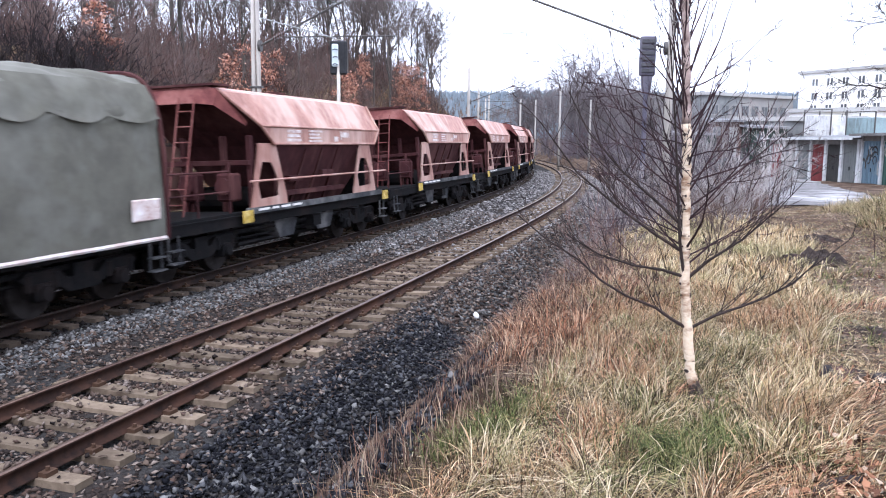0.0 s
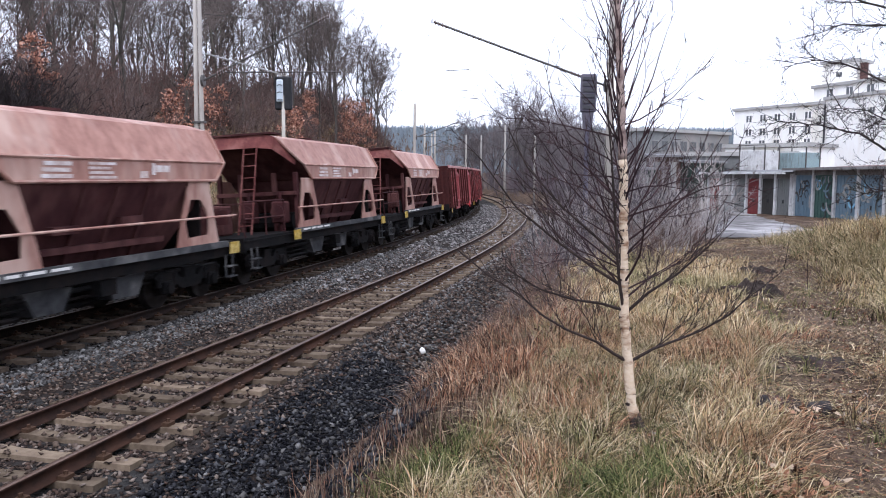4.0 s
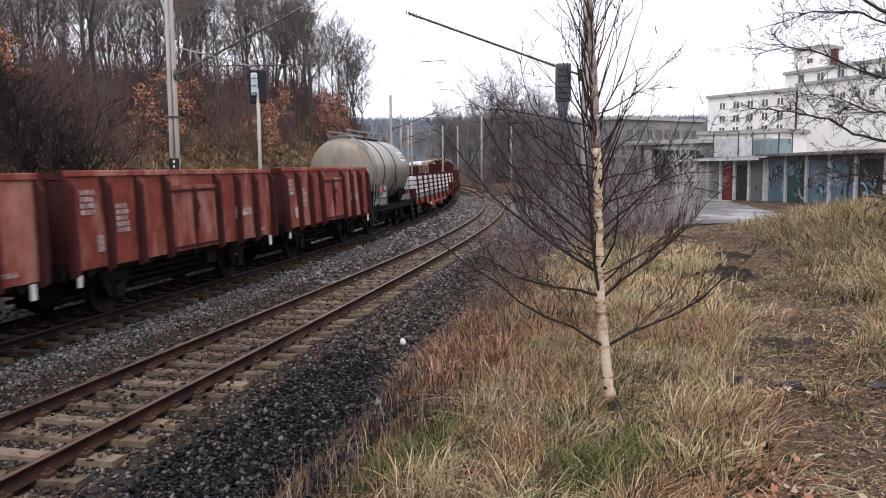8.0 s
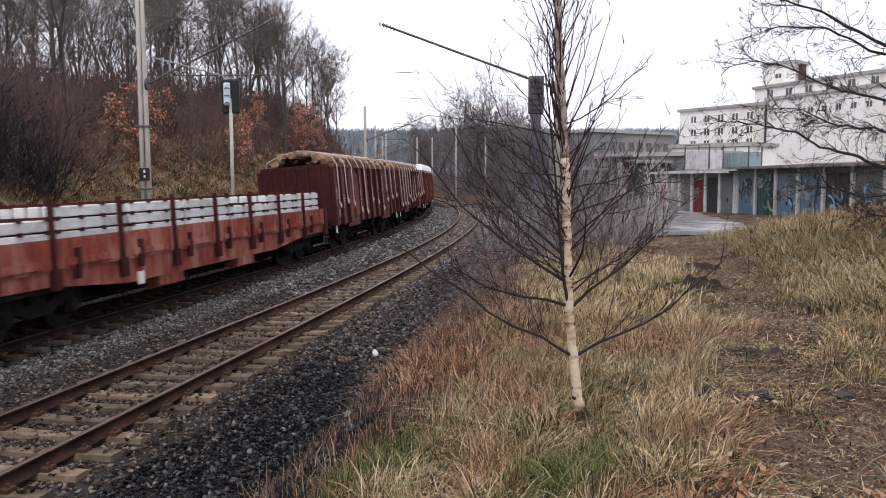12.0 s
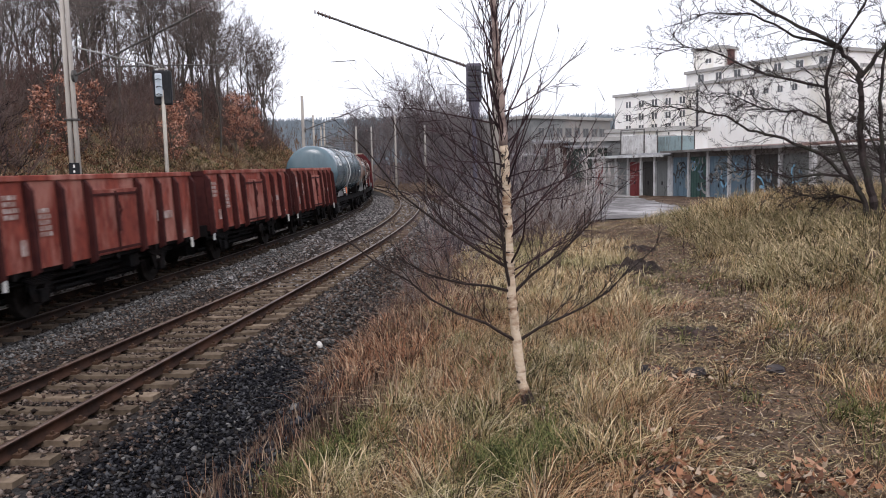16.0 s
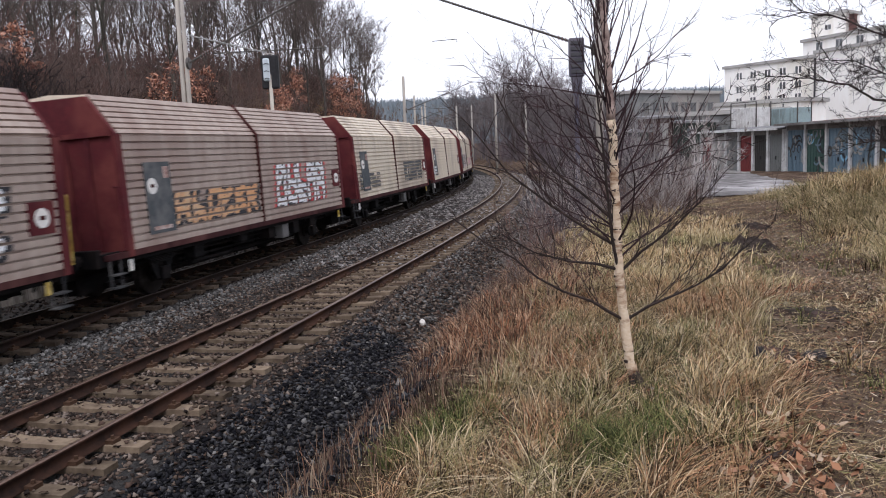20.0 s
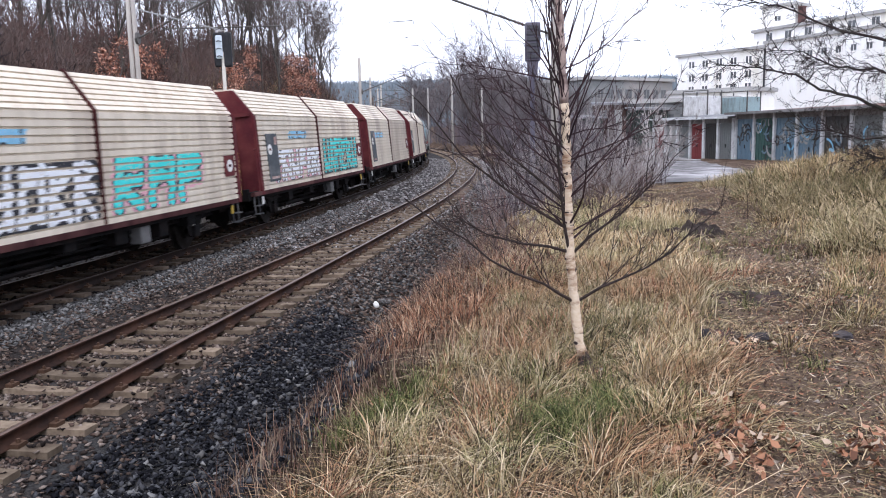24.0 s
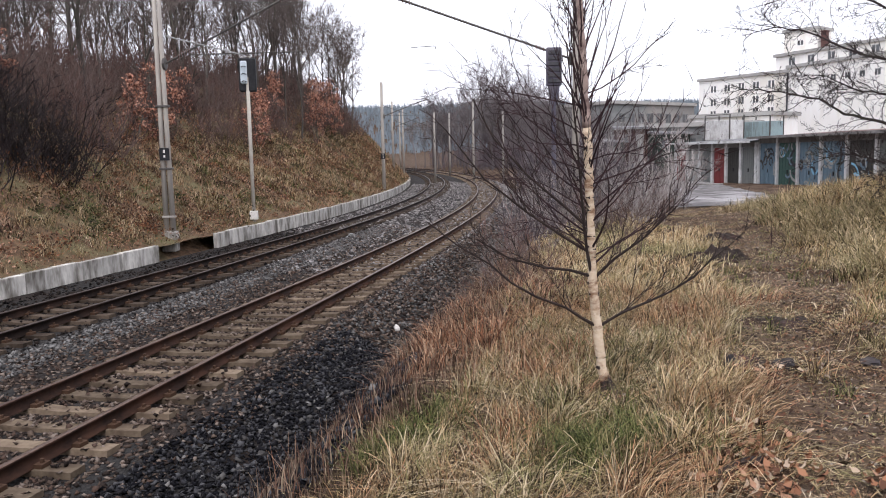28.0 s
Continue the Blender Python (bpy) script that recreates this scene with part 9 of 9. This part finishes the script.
P00, P10, P11, P01 = np.array((7.4, 25.5)), np.array((12.2, 25.5)), np.array((22.2, 46.0)), np.array((12.5, 72.0))
P11 = np.array((22.6, 70.0))
U_, V_ = np.meshgrid(np.linspace(0, 1, n1), np.linspace(0, 1, n2), indexing="ij")
Pm = (P00 * ((1 - U_) * (1 - V_))[..., None] + P10 * (U_ * (1 - V_))[..., None] + P11 * (U_ * V_)[..., None] + P01 * ((1 - U_) * V_)[..., None])
zz = ground_z(Pm[..., 0], Pm[..., 1]) + 0.035
idx = np.arange(n1 * n2).reshape(n1, n2)
q = np.stack([idx[:-1, :-1], idx[1:, :-1], idx[1:, 1:], idx[:-1, 1:]], -1).reshape(-1, 4)
tagged(part_mesh("pavement", mesh_fast("pavement", np.concatenate([Pm, zz[..., None]], -1).reshape(-1, 3), q), M_YARD), "worn pale paving of the garage yard", "pavement", kind="structure")

M_RENDER = mat("grey_render", (0.26, 0.25, 0.235), (0.19, 0.18, 0.17), (0.14, 0.13, 0.12), scale=3, big=0.6, rough=0.9, bump=0.3)
M_FASCIA = mat("white_fascia", (0.66, 0.66, 0.65), (0.55, 0.55, 0.54), (0.4, 0.39, 0.38), scale=5, big=1, rough=0.7, bump=0.1)
M_ROOFR = mat("rusty_roof_sheet", (0.2, 0.12, 0.1), (0.14, 0.09, 0.08), (0.28, 0.2, 0.17), scale=3, big=0.5, rough=0.8, bump=0.2)
M_ROOFG = mat("tarred_roof", (0.2, 0.2, 0.2), (0.15, 0.15, 0.15), rough=0.9, bump=0.2)
M_D = {"red": mat("dark_red_door", (0.204, 0.048, 0.048), (0.170, 0.041, 0.041), rough=0.6), "grey": mat("grey_door", (0.204, 0.211, 0.204), (0.163, 0.170, 0.163), rough=0.7),
       "dark": mat("dark_door", (0.061, 0.058, 0.054), rough=0.6), "blue": mat("faded_blue_door", (0.136, 0.204, 0.258), (0.170, 0.231, 0.272), rough=0.6),
       "green": mat("green_door", (0.048, 0.095, 0.082), (0.061, 0.116, 0.095), rough=0.6), "pale": mat("pale_door", (0.340, 0.340, 0.320), (0.286, 0.286, 0.272), rough=0.6)}


def garage(P, Q, doors, z0, h, roof, label, paint=None):
    P, Q = Vector((*P, z0)), Vector((*Q, z0))
    L = (Q - P).length
    ang = math.degrees(math.atan2((Q - P).y, (Q - P).x))
    g = thing("garage_row", label, "garage", "garages", at=pose(*P, 0, 0, ang))
    # x along the front, the front looks to minus y
    n = len(doors)
    w = L / n
    bm = bmesh.new()
    box(bm, 0, L, 0.25, 5.5, -0.8, h)
    part("wall", bm, M_RENDER, g)
    for k in range(n + 1):
        bm = bmesh.new()
        box(bm, k * w - 0.13, k * w + 0.13, -0.05, 0.25, -0.5, h)
        part("pillar", bm, M_FASCIA, g)
    bm = bmesh.new()
    box(bm, 0, L, 0.0, 0.25, h - 0.35, h)
    part("lintel", bm, M_RENDER, g)
    for k, c in enumerate(doors):
        bm = bmesh.new()
        x0, x1 = k * w + 0.15, (k + 1) * w - 0.15
        box(bm, x0, x1, 0.1, 0.2, -0.3, h - 0.36)
        d = part("door", bm, M_D[c], g)
        for j in range(7):
            xx = x0 + 0.04 + (x1 - x0 - 0.08) * j / 6
            shared("door_slat", ("slat", c, round(h, 2)), lambda bm: box(bm, -0.03, 0.03, 0.07, 0.1, -0.3, h - 0.4), M_D[c], d, pose(xx, 0, 0))
        bm = bmesh.new()
        box(bm, (x0 + x1) / 2 - 0.08, (x0 + x1) / 2 + 0.02, 0.03, 0.07, 0.95, 1.2)
        part("handle", bm, M_BLACK, d)
        if paint and k in paint:
            r = random.Random(k)
            for j in range(14):
                # looping sprayed strokes, flat on the slats
                bm = bmesh.new()
                xa, za = r.uniform(x0 + 0.15, x1 - 0.15), r.uniform(0.4, h - 0.7)
                wd, a, q = r.uniform(0.05, 0.1), r.uniform(0, 6.28), (xa, za)
                turn = r.choice((-1, 1)) * r.uniform(0.25, 0.8)
                pr = None
                for i in range(r.randint(5, 9)):
                    nx, nz = -math.sin(a) * wd, math.cos(a) * wd
                    cur = [bm.verts.new((min(max(q[0] + e * nx, x0), x1), 0.052 + 0.0006 * j, min(max(q[1] + e * nz, 0.2), h - 0.42))) for e in (-1, 1)]
                    if pr:
                        bm.faces.new((pr[0], cur[0], cur[1], pr[1]))
                    pr = cur
                    q = (q[0] + math.cos(a) * 0.2, q[1] + math.sin(a) * 0.2)
                    a += turn
                part("graffiti", bm, r.choice([M_D['pale'], M_D['grey'], M_D['pale'], M_SPRAYK, M_SPRAYB, M_D['blue'], M_D['dark']]), d, "sprayed graffiti")
    bm = bmesh.new()
    prism(bm, [(-0.7, h + 0.0), (-0.7, h + 0.09), (5.7, h + 0.4), (5.7, h + 0.3)], -0.3, L + 0.3, "x")
    part("roof", bm, roof, g)
    bm = bmesh.new()
    box(bm, -0.3, L + 0.3, -0.76, -0.7, h - 0.04, h + 0.12)
    part("fascia", bm, M_FASCIA if roof is M_ROOFG else M_RENDER, g)
    return g


garage((19.4, 66.5), (22.0, 56.0), ["red", "pale", "grey", "red", "dark", "grey"], 0.3, 3.05, M_ROOFG, "garage row with red and grey doors and white fascia")
garage((22.1, 55.8), (22.6, 38.5), ["blue", "green", "blue", "blue", "dark", "grey"], 0.3, 3.3, M_ROOFR, "garage row with blue and green graffiti-covered doors", paint=(0, 1, 2, 3, 4, 5))
bm = bmesh.new()
box(bm, -3, 3.2, -0.6, 0.6, 0, 0.22, 0.04)
tagged(part("loading_ramp", bm, M_RENDER), "low concrete ramp before the garages", "ramp").matrix_basis = pose(17.2, 56, 0.4, 0, 0, -72)


def car(x, y, yaw, paint, label):
    z = float(ground_z(np.array([x]), np.array([float(y)]))[0]) + 0.06
    c = thing("car", label, "car", "parked cars", at=pose(x, y, z, 0, 0, yaw))
    bm = bmesh.new()
    prism(bm, [(-2.1, 0.35), (-2.1, 0.8), (-1.3, 0.95), (-0.6, 1.0), (1.5, 1.0), (2.05, 0.85), (2.1, 0.35)], -0.85, 0.85)
    bmesh.ops.bevel(bm, geom=list(bm.edges), offset=0.06, segments=2, affect="EDGES")
    part("body", bm, paint, c)
    bm = bmesh.new()
    a = [(-1.0, 0.98), (-0.35, 1.42), (1.0, 1.42), (1.6, 0.98)]
    lo = [[bm.verts.new((x_, s * (0.8 if z_ < 1 else 0.62), z_)) for x_, z_ in a] for s in (-1, 1)]
    for i in range(3):
        bm.faces.new((lo[0][i], lo[0][i + 1], lo[1][i + 1], lo[1][i]))
    bm.faces.new(lo[0])
    bm.faces.new(lo[1][::-1])
    part("cabin", bm, M_BLACK, c, "dark glazed cabin")
    bm = bmesh.new()
    box(bm, -0.3, 0.95, -0.6, 0.6, 1.41, 1.45)
    part("roof", bm, paint, c)
    for xx in (-1.3, 1.3):
        for yy in (-0.8, 0.8):
            bm = bmesh.new()
            disc(bm, (xx, yy, 0.31), 0.31, 0.2, 18)
            wh = part("wheel", bm, M_BLACK, c)
            bm = bmesh.new()
            disc(bm, (xx, yy + (0.1 if yy > 0 else -0.1), 0.31), 0.19, 0.03, 14)
            part("rim", bm, M_GALV, wh)
    for yy in (-0.6, 0.6):
        bm = bmesh.new()
        box(bm, -2.13, -2.08, yy - 0.16, yy + 0.16, 0.62, 0.76)
        part("headlight", bm, M_WHITE, c)
    return c


M_CARB = mat("dark_car_paint", (0.025, 0.028, 0.035), rough=0.25, bump=0)
M_CARG = mat("silver_car_paint", (0.35, 0.36, 0.38), rough=0.3, metal=0.4, bump=0)
car(17.6, 71, 15, M_CARB, "dark parked car near the garages")
car(14.6, 72, 80, M_CARG, "silver car parked across the yard")
car(12.4, 75, 100, M_CARB, "dark car parked at the yard edge")

# ---- the white mill and its neighbours ----
M_MILL = mat("white_mill_render", (0.9, 0.885, 0.85), (0.86, 0.83, 0.78), (0.72, 0.68, 0.6), scale=0.9, big=0.16, rough=0.9, bump=0.1, stretch=(1, 1, 0.3), amount=0.35)
M_MILLT = mat("roof_edge_stone", (0.4, 0.39, 0.37), (0.33, 0.32, 0.3), rough=0.9)
M_GLASS = mat("dark_window_glass", (0.12, 0.125, 0.13), (0.09, 0.095, 0.1), rough=0.15, bump=0, spec=0.6)
M_HALL = mat("grey_hall_cladding", (0.24, 0.245, 0.24), (0.16, 0.165, 0.163), (0.3, 0.28, 0.26), scale=0.8, big=0.1, rough=0.8, bump=0.1)
M_TEALF = mat("teal_frame_paint", (0.25, 0.33, 0.34), (0.3, 0.38, 0.39), (0.2, 0.24, 0.24), rough=0.7)


def block(name, label, P, Q, depth, z0, z1, cols, rows, wz, wall, win=(0.9, 1.3), roof_h=0.5, skip=(), x_from=0.06, x_to=0.94, twin=False):
    P, Q = Vector((*P, 0)), Vector((*Q, 0))
    L = (Q - P).length
    b = thing(name, label, "building", at=pose(P.x, P.y, 0, 0, 0, math.degrees(math.atan2((Q - P).y, (Q - P).x))))
    bm = bmesh.new()
    box(bm, 0, L, 0, depth, z0, z1)
    part("wall", bm, wall, b)
    bm = bmesh.new()
    box(bm, -0.3, L + 0.3, -0.35, depth + 0.3, z1, z1 + roof_h)
    part("roof", bm, M_MILLT, b)
    for j, z in enumerate(wz):
        for k in range(cols):
            if (j, k) in skip:
                continue
            x = L * (x_from + (x_to - x_from) * (k + 0.5) / cols)
            bm = bmesh.new()
            w2, h2 = win[0] / 2, win[1] / 2
            for zz0, zz1 in ((z - h2 - 0.1, z - h2), (z + h2, z + h2 + 0.1)):
                box(bm, x - w2 - 0.1, x + w2 + 0.1, -0.08, 0.02, zz0, zz1)
            for xx0, xx1 in ((x - w2 - 0.1, x - w2), (x + w2, x + w2 + 0.1), (x - 0.09 if twin else x - 0.03, x + 0.09 if twin else x + 0.03)):
                box(bm, xx0, xx1, -0.06, 0.02, z - h2, z + h2)
            wn_ = part("window", bm, wall, b)
            bm = bmesh.new()
            box(bm, x - w2, x + w2, -0.025, 0.02, z - h2, z + h2)
            part("pane", bm, M_GLASS, wn_)
    return b


block("mill_building", "white multi-storey mill with rows of small windows", (48, 150), (57.6, 134.3), 26, -2, 15.3, 5, 3, (13.7, 11.3, 9.2), M_MILL, win=(1.15, 1.15), twin=True, x_from=0.1, x_to=0.92)
block("mill_wing", "bright white windowless wing of the mill", (57.7, 134.1), (66.5, 108), 26, -2, 15.9, 6, 1, (13.6,), M_MILL, win=(1.0, 0.9), x_from=0.3, x_to=0.9)
block("roof_storey", "set-back top storey of the mill with square windows", (56.6, 136.6), (68.0, 108), 16, 15.0, 18.0, 7, 1, (17.0,), M_MILL, win=(1.3, 1.2), x_from=0.05, x_to=0.95)
block("stair_tower", "square white tower on the mill roof", (58.9, 139), (62.6, 134.6), 5, 15.0, 22.3, 1, 1, (20.4,), M_MILL, win=(1.0, 0.8))
bm = bmesh.new()
box(bm, -0.45, 0.45, -0.5, 0.5, 0, 3.6, 0.05)
box(bm, -0.55, 0.55, -0.6, 0.6, 3.6, 3.8, 0.03)
M_CHIM = mat("dark_brick_stack", (0.13, 0.075, 0.068), (0.09, 0.05, 0.046), scale=6, rough=0.9, bump=0.3)
tagged(part("chimney", bm, M_CHIM), "dark red chimney stack on the mill roof", "chimney").matrix_basis = pose(63.7, 134.4, 18.2, 0, 0, -50)
bm = bmesh.new()
tube(bm, [(57.5, 133.9, 0), (57.5, 133.9, 15.2)], 0.16, 8)
tagged(part("drainpipe", bm, M_DGREY), "dark downpipe at the corner of the mill", "drainpipe")
block("grey_hall", "grey industrial hall with a flat roof", (27, 128), (44, 140), 20, -2, 10.4, 8, 2, (8.2, 5.2), M_HALL, win=(1.4, 1.4))
block("low_workshop", "low grey workshop behind the yard", (24.5, 98), (36.5, 92), 9, -1, 5.6, 6, 1, (3.6,), M_HALL, win=(1.2, 1.2))
block("white_annex", "pale flat-roofed annex beside the garages", (33.5, 108), (41, 100), 8, -1, 7.0, 4, 2, (5.4, 3.2), M_MILL, win=(1.1, 1.1))
for k, (x, y, l, h, m) in enumerate(((34.5, 92, 3.6, 2.0, M_TEALF), (30.2, 92, 3.4, 2.2, M_FASCIA))):
    t = thing("roof_container", "boxy metal housing on a framework above the garages", "container", "metal housings", at=pose(x, y, 3.9, 0, 0, -58))
    bm = bmesh.new()
    box(bm, 0, l, 0, 2.4, 0, h, 0.04)
    part("body", bm, m, t)
    for j in range(9):
        bm = bmesh.new()
        box(bm, l * j / 8 - 0.05, l * j / 8 + 0.05, -0.05, -0.002, 0.05, h - 0.05)
        part("rib", bm, m, t)
    bm = bmesh.new()
    for j in (0, l):
        for yy in (0, 2.4):
            tube(bm, [(j, yy, -4.5), (j, yy, h + 0.6)], 0.08, 6)
    tube(bm, [(0, 0, h + 0.6), (l, 0, h + 0.6)], 0.05, 6)
    part("frame", bm, M_STEEL, t)

M_SHEDG = mat("dark_green_boards", (0.035, 0.05, 0.042), (0.025, 0.035, 0.03), (0.06, 0.07, 0.06), scale=3, big=0.8, rough=0.8, bump=0.2, stretch=(1, 1, 0.2))
M_SHEDR = mat("grey_roofing_felt", (0.2, 0.2, 0.205), (0.13, 0.13, 0.135), (0.3, 0.3, 0.3), scale=2, big=0.6, rough=0.85, bump=0.2)
M_SHEDB = mat("brown_boards", (0.075, 0.05, 0.042), (0.05, 0.034, 0.03), (0.1, 0.06, 0.05), scale=3, big=0.8, rough=0.8, bump=0.2, stretch=(1, 1, 0.2))
for k, (x, y, l, d, h, turn, m, lab) in enumerate(((17.0, 95, 5.0, 3.5, 3.6, 12, M_SHEDG, "low dark green shed with a grey flat roof"), (21.0, 97, 4.0, 3.5, 5.2, -8, M_SHEDB, "brown boarded shed with a grey roof edge"), (25.2, 94, 4.2, 3.0, 4.4, 10, M_SHEDG, "dark green shed beside the workshop"), (12.6, 99, 4.0, 3.0, 4.2, 0, M_RENDER, "small grey outbuilding behind the yard"))):
    z = float(ground_z(np.array([x]), np.array([float(y)]))[0])
    t = thing("shed", lab, "shed", "sheds", at=pose(x, y, z, 0, 0, turn))
    bm = bmesh.new()
    box(bm, 0, l, 0, d, -0.5, h)
    part("wall", bm, m, t)
    bm = bmesh.new()
    prism(bm, [(-0.3, h), (-0.3, h + 0.22), (d + 0.3, h + 0.5), (d + 0.3, h + 0.3)], -0.25, l + 0.25, "x")
    part("roof", bm, M_SHEDR, t)
    for j in range(2):
        bm = bmesh.new()
        box(bm, l * (0.15 + 0.45 * j), l * (0.15 + 0.45 * j) + 0.9, -0.05, 0.02, 0.2 if j else h - 1.6, h - 0.6)
        part("door" if j else "window", bm, M_GLASS if j == 0 else M_D["pale"], t)
    bm = bmesh.new()
    tube(bm, [(l * 0.8, d * 0.5, h + 0.2), (l * 0.8, d * 0.5, h + 1.3)], 0.09, 8)
    part("flue_pipe", bm, M_GALV, t)

# ---- stones and a stick on the path ----
M_ROCK = mat("dark_wet_rock", (0.03, 0.027, 0.03), (0.06, 0.052, 0.052), (0.09, 0.075, 0.068), scale=14, big=4, rough=0.8, bump=0.6, bscale=20, dist=0.02)
for k, (x, y, rx_, rz_) in enumerate(((2.44, 5.58, 0.085, 0.055), (2.01, 5.48, 0.05, 0.09), (3.07, 5.6, 0.09, 0.04))):
    bm = bmesh.new()
    bmesh.ops.create_icosphere(bm, subdivisions=3, radius=1.0)
    for v in bm.verts:
        v.co *= 1 + 0.35 * noise.noise(v.co * 1.7 + Vector((k * 5, 0, 0))) + 0.12 * noise.noise(v.co * 5)
        v.co = Vector((v.co.x * rx_, v.co.y * rx_ * 0.8, v.co.z * rz_))
    z = float(ground_z(np.array([x]), np.array([y]))[0])
    tagged(part("rock", bm, M_ROCK), "dark wet rock on the trodden path", "rock", "rocks").matrix_basis = pose(x, y, z + rz_ * 0.5, 0, 0, 40 * k)
tw = Twigs(77)
z = float(ground_z(np.array([1.4]), np.array([3.7]))[0])
tw.stick([Vector((1.24, 3.57, z + 0.02)), Vector((1.36, 3.66, z + 0.045)), Vector((1.47, 3.72, z + 0.05)), Vector((1.58, 3.8, z + 0.03))], [0.03, 0.034, 0.028, 0.016], 8)
tagged(part_mesh("fallen_branch", tw.mesh("fallen_branch"), M_BIRCHD), "short dark fallen branch among the leaves", "branch")

# ---- small things by the line ----
bm = bmesh.new()
bmesh.ops.create_icosphere(bm, subdivisions=2, radius=0.062)
for v in bm.verts:
    v.co *= 1 + 0.5 * noise.noise(v.co * 14)
    v.co.z *= 1.2
x, y, _ = line(16.28, 2.41)
tagged(part("white_stone", bm, M_WHITE), "white painted stone at the ballast edge", "stone").matrix_basis = pose(float(x), float(y), float(bed(np.array([16.28]), np.array([2.41]))[0]) + 0.09)
x, y, _ = line(30.5, -SPACING + 1.5)
bm = bmesh.new()
box(bm, -0.25, 0.25, -0.1, 0.1, 0, 0.1, 0.02)
box(bm, -0.1, 0.1, -0.06, 0.06, 0.1, 0.18, 0.01)
tagged(part("track_magnet", bm, M_GALV), "small pale trackside box beside the rail", "track equipment").matrix_basis = pose(float(x), float(y), -0.2, 0, 0, 75)
M_MUD = mat("wet_dark_soil", (0.03, 0.024, 0.022), (0.055, 0.042, 0.036), (0.09, 0.05, 0.042), scale=9, big=2, rough=0.8, bump=0.8, bscale=18, dist=0.05)
for k, (x, y, sx, sy, h) in enumerate(((3.95, 11.4, 0.5, 0.36, 0.17), (2.15, 5.6, 0.35, 0.3, 0.07), (4.9, 14.2, 0.5, 0.4, 0.14), (6.2, 9.4, 0.9, 0.4, 0.1), (3.0, 6.9, 0.6, 0.35, 0.06))):
    bm = bmesh.new()
    rows = []
    for i in range(17):
        row = []
        for j in range(44):
            a, rr = 2 * math.pi * j / 44, i / 16
            jit = 1 + 0.18 * math.sin(j * 2.3 + k)
            px_, py_ = x + sx * rr * jit * math.cos(a), y + sy * rr * jit * math.sin(a)
            z = float(ground_z(np.array([px_]), np.array([py_]))[0])
            row.append(bm.verts.new((px_, py_, z - 0.03 + h * (1 - rr ** 2) * (1 + 0.9 * noise.noise(Vector((px_ * 7, py_ * 7, k)))) + 0.03 * noise.noise(Vector((px_ * 17, py_ * 17, k))))))
        rows.append(row)
    for a_, b_ in zip(rows, rows[1:]):
        for j in range(44):
            bm.faces.new((a_[j], a_[(j + 1) % 44], b_[(j + 1) % 44], b_[j]))
    tagged(part("soil_mound", bm, M_MUD), "dark heap of wet soil in the grass", "soil heap", "soil heaps")


def motions():
    for w, u, at in RUN:
        walk(w, [(t, far_pose(u - 16.55 * t - 0.05 * t * t) @ (at or Matrix())) for t in range(29)])


motions()
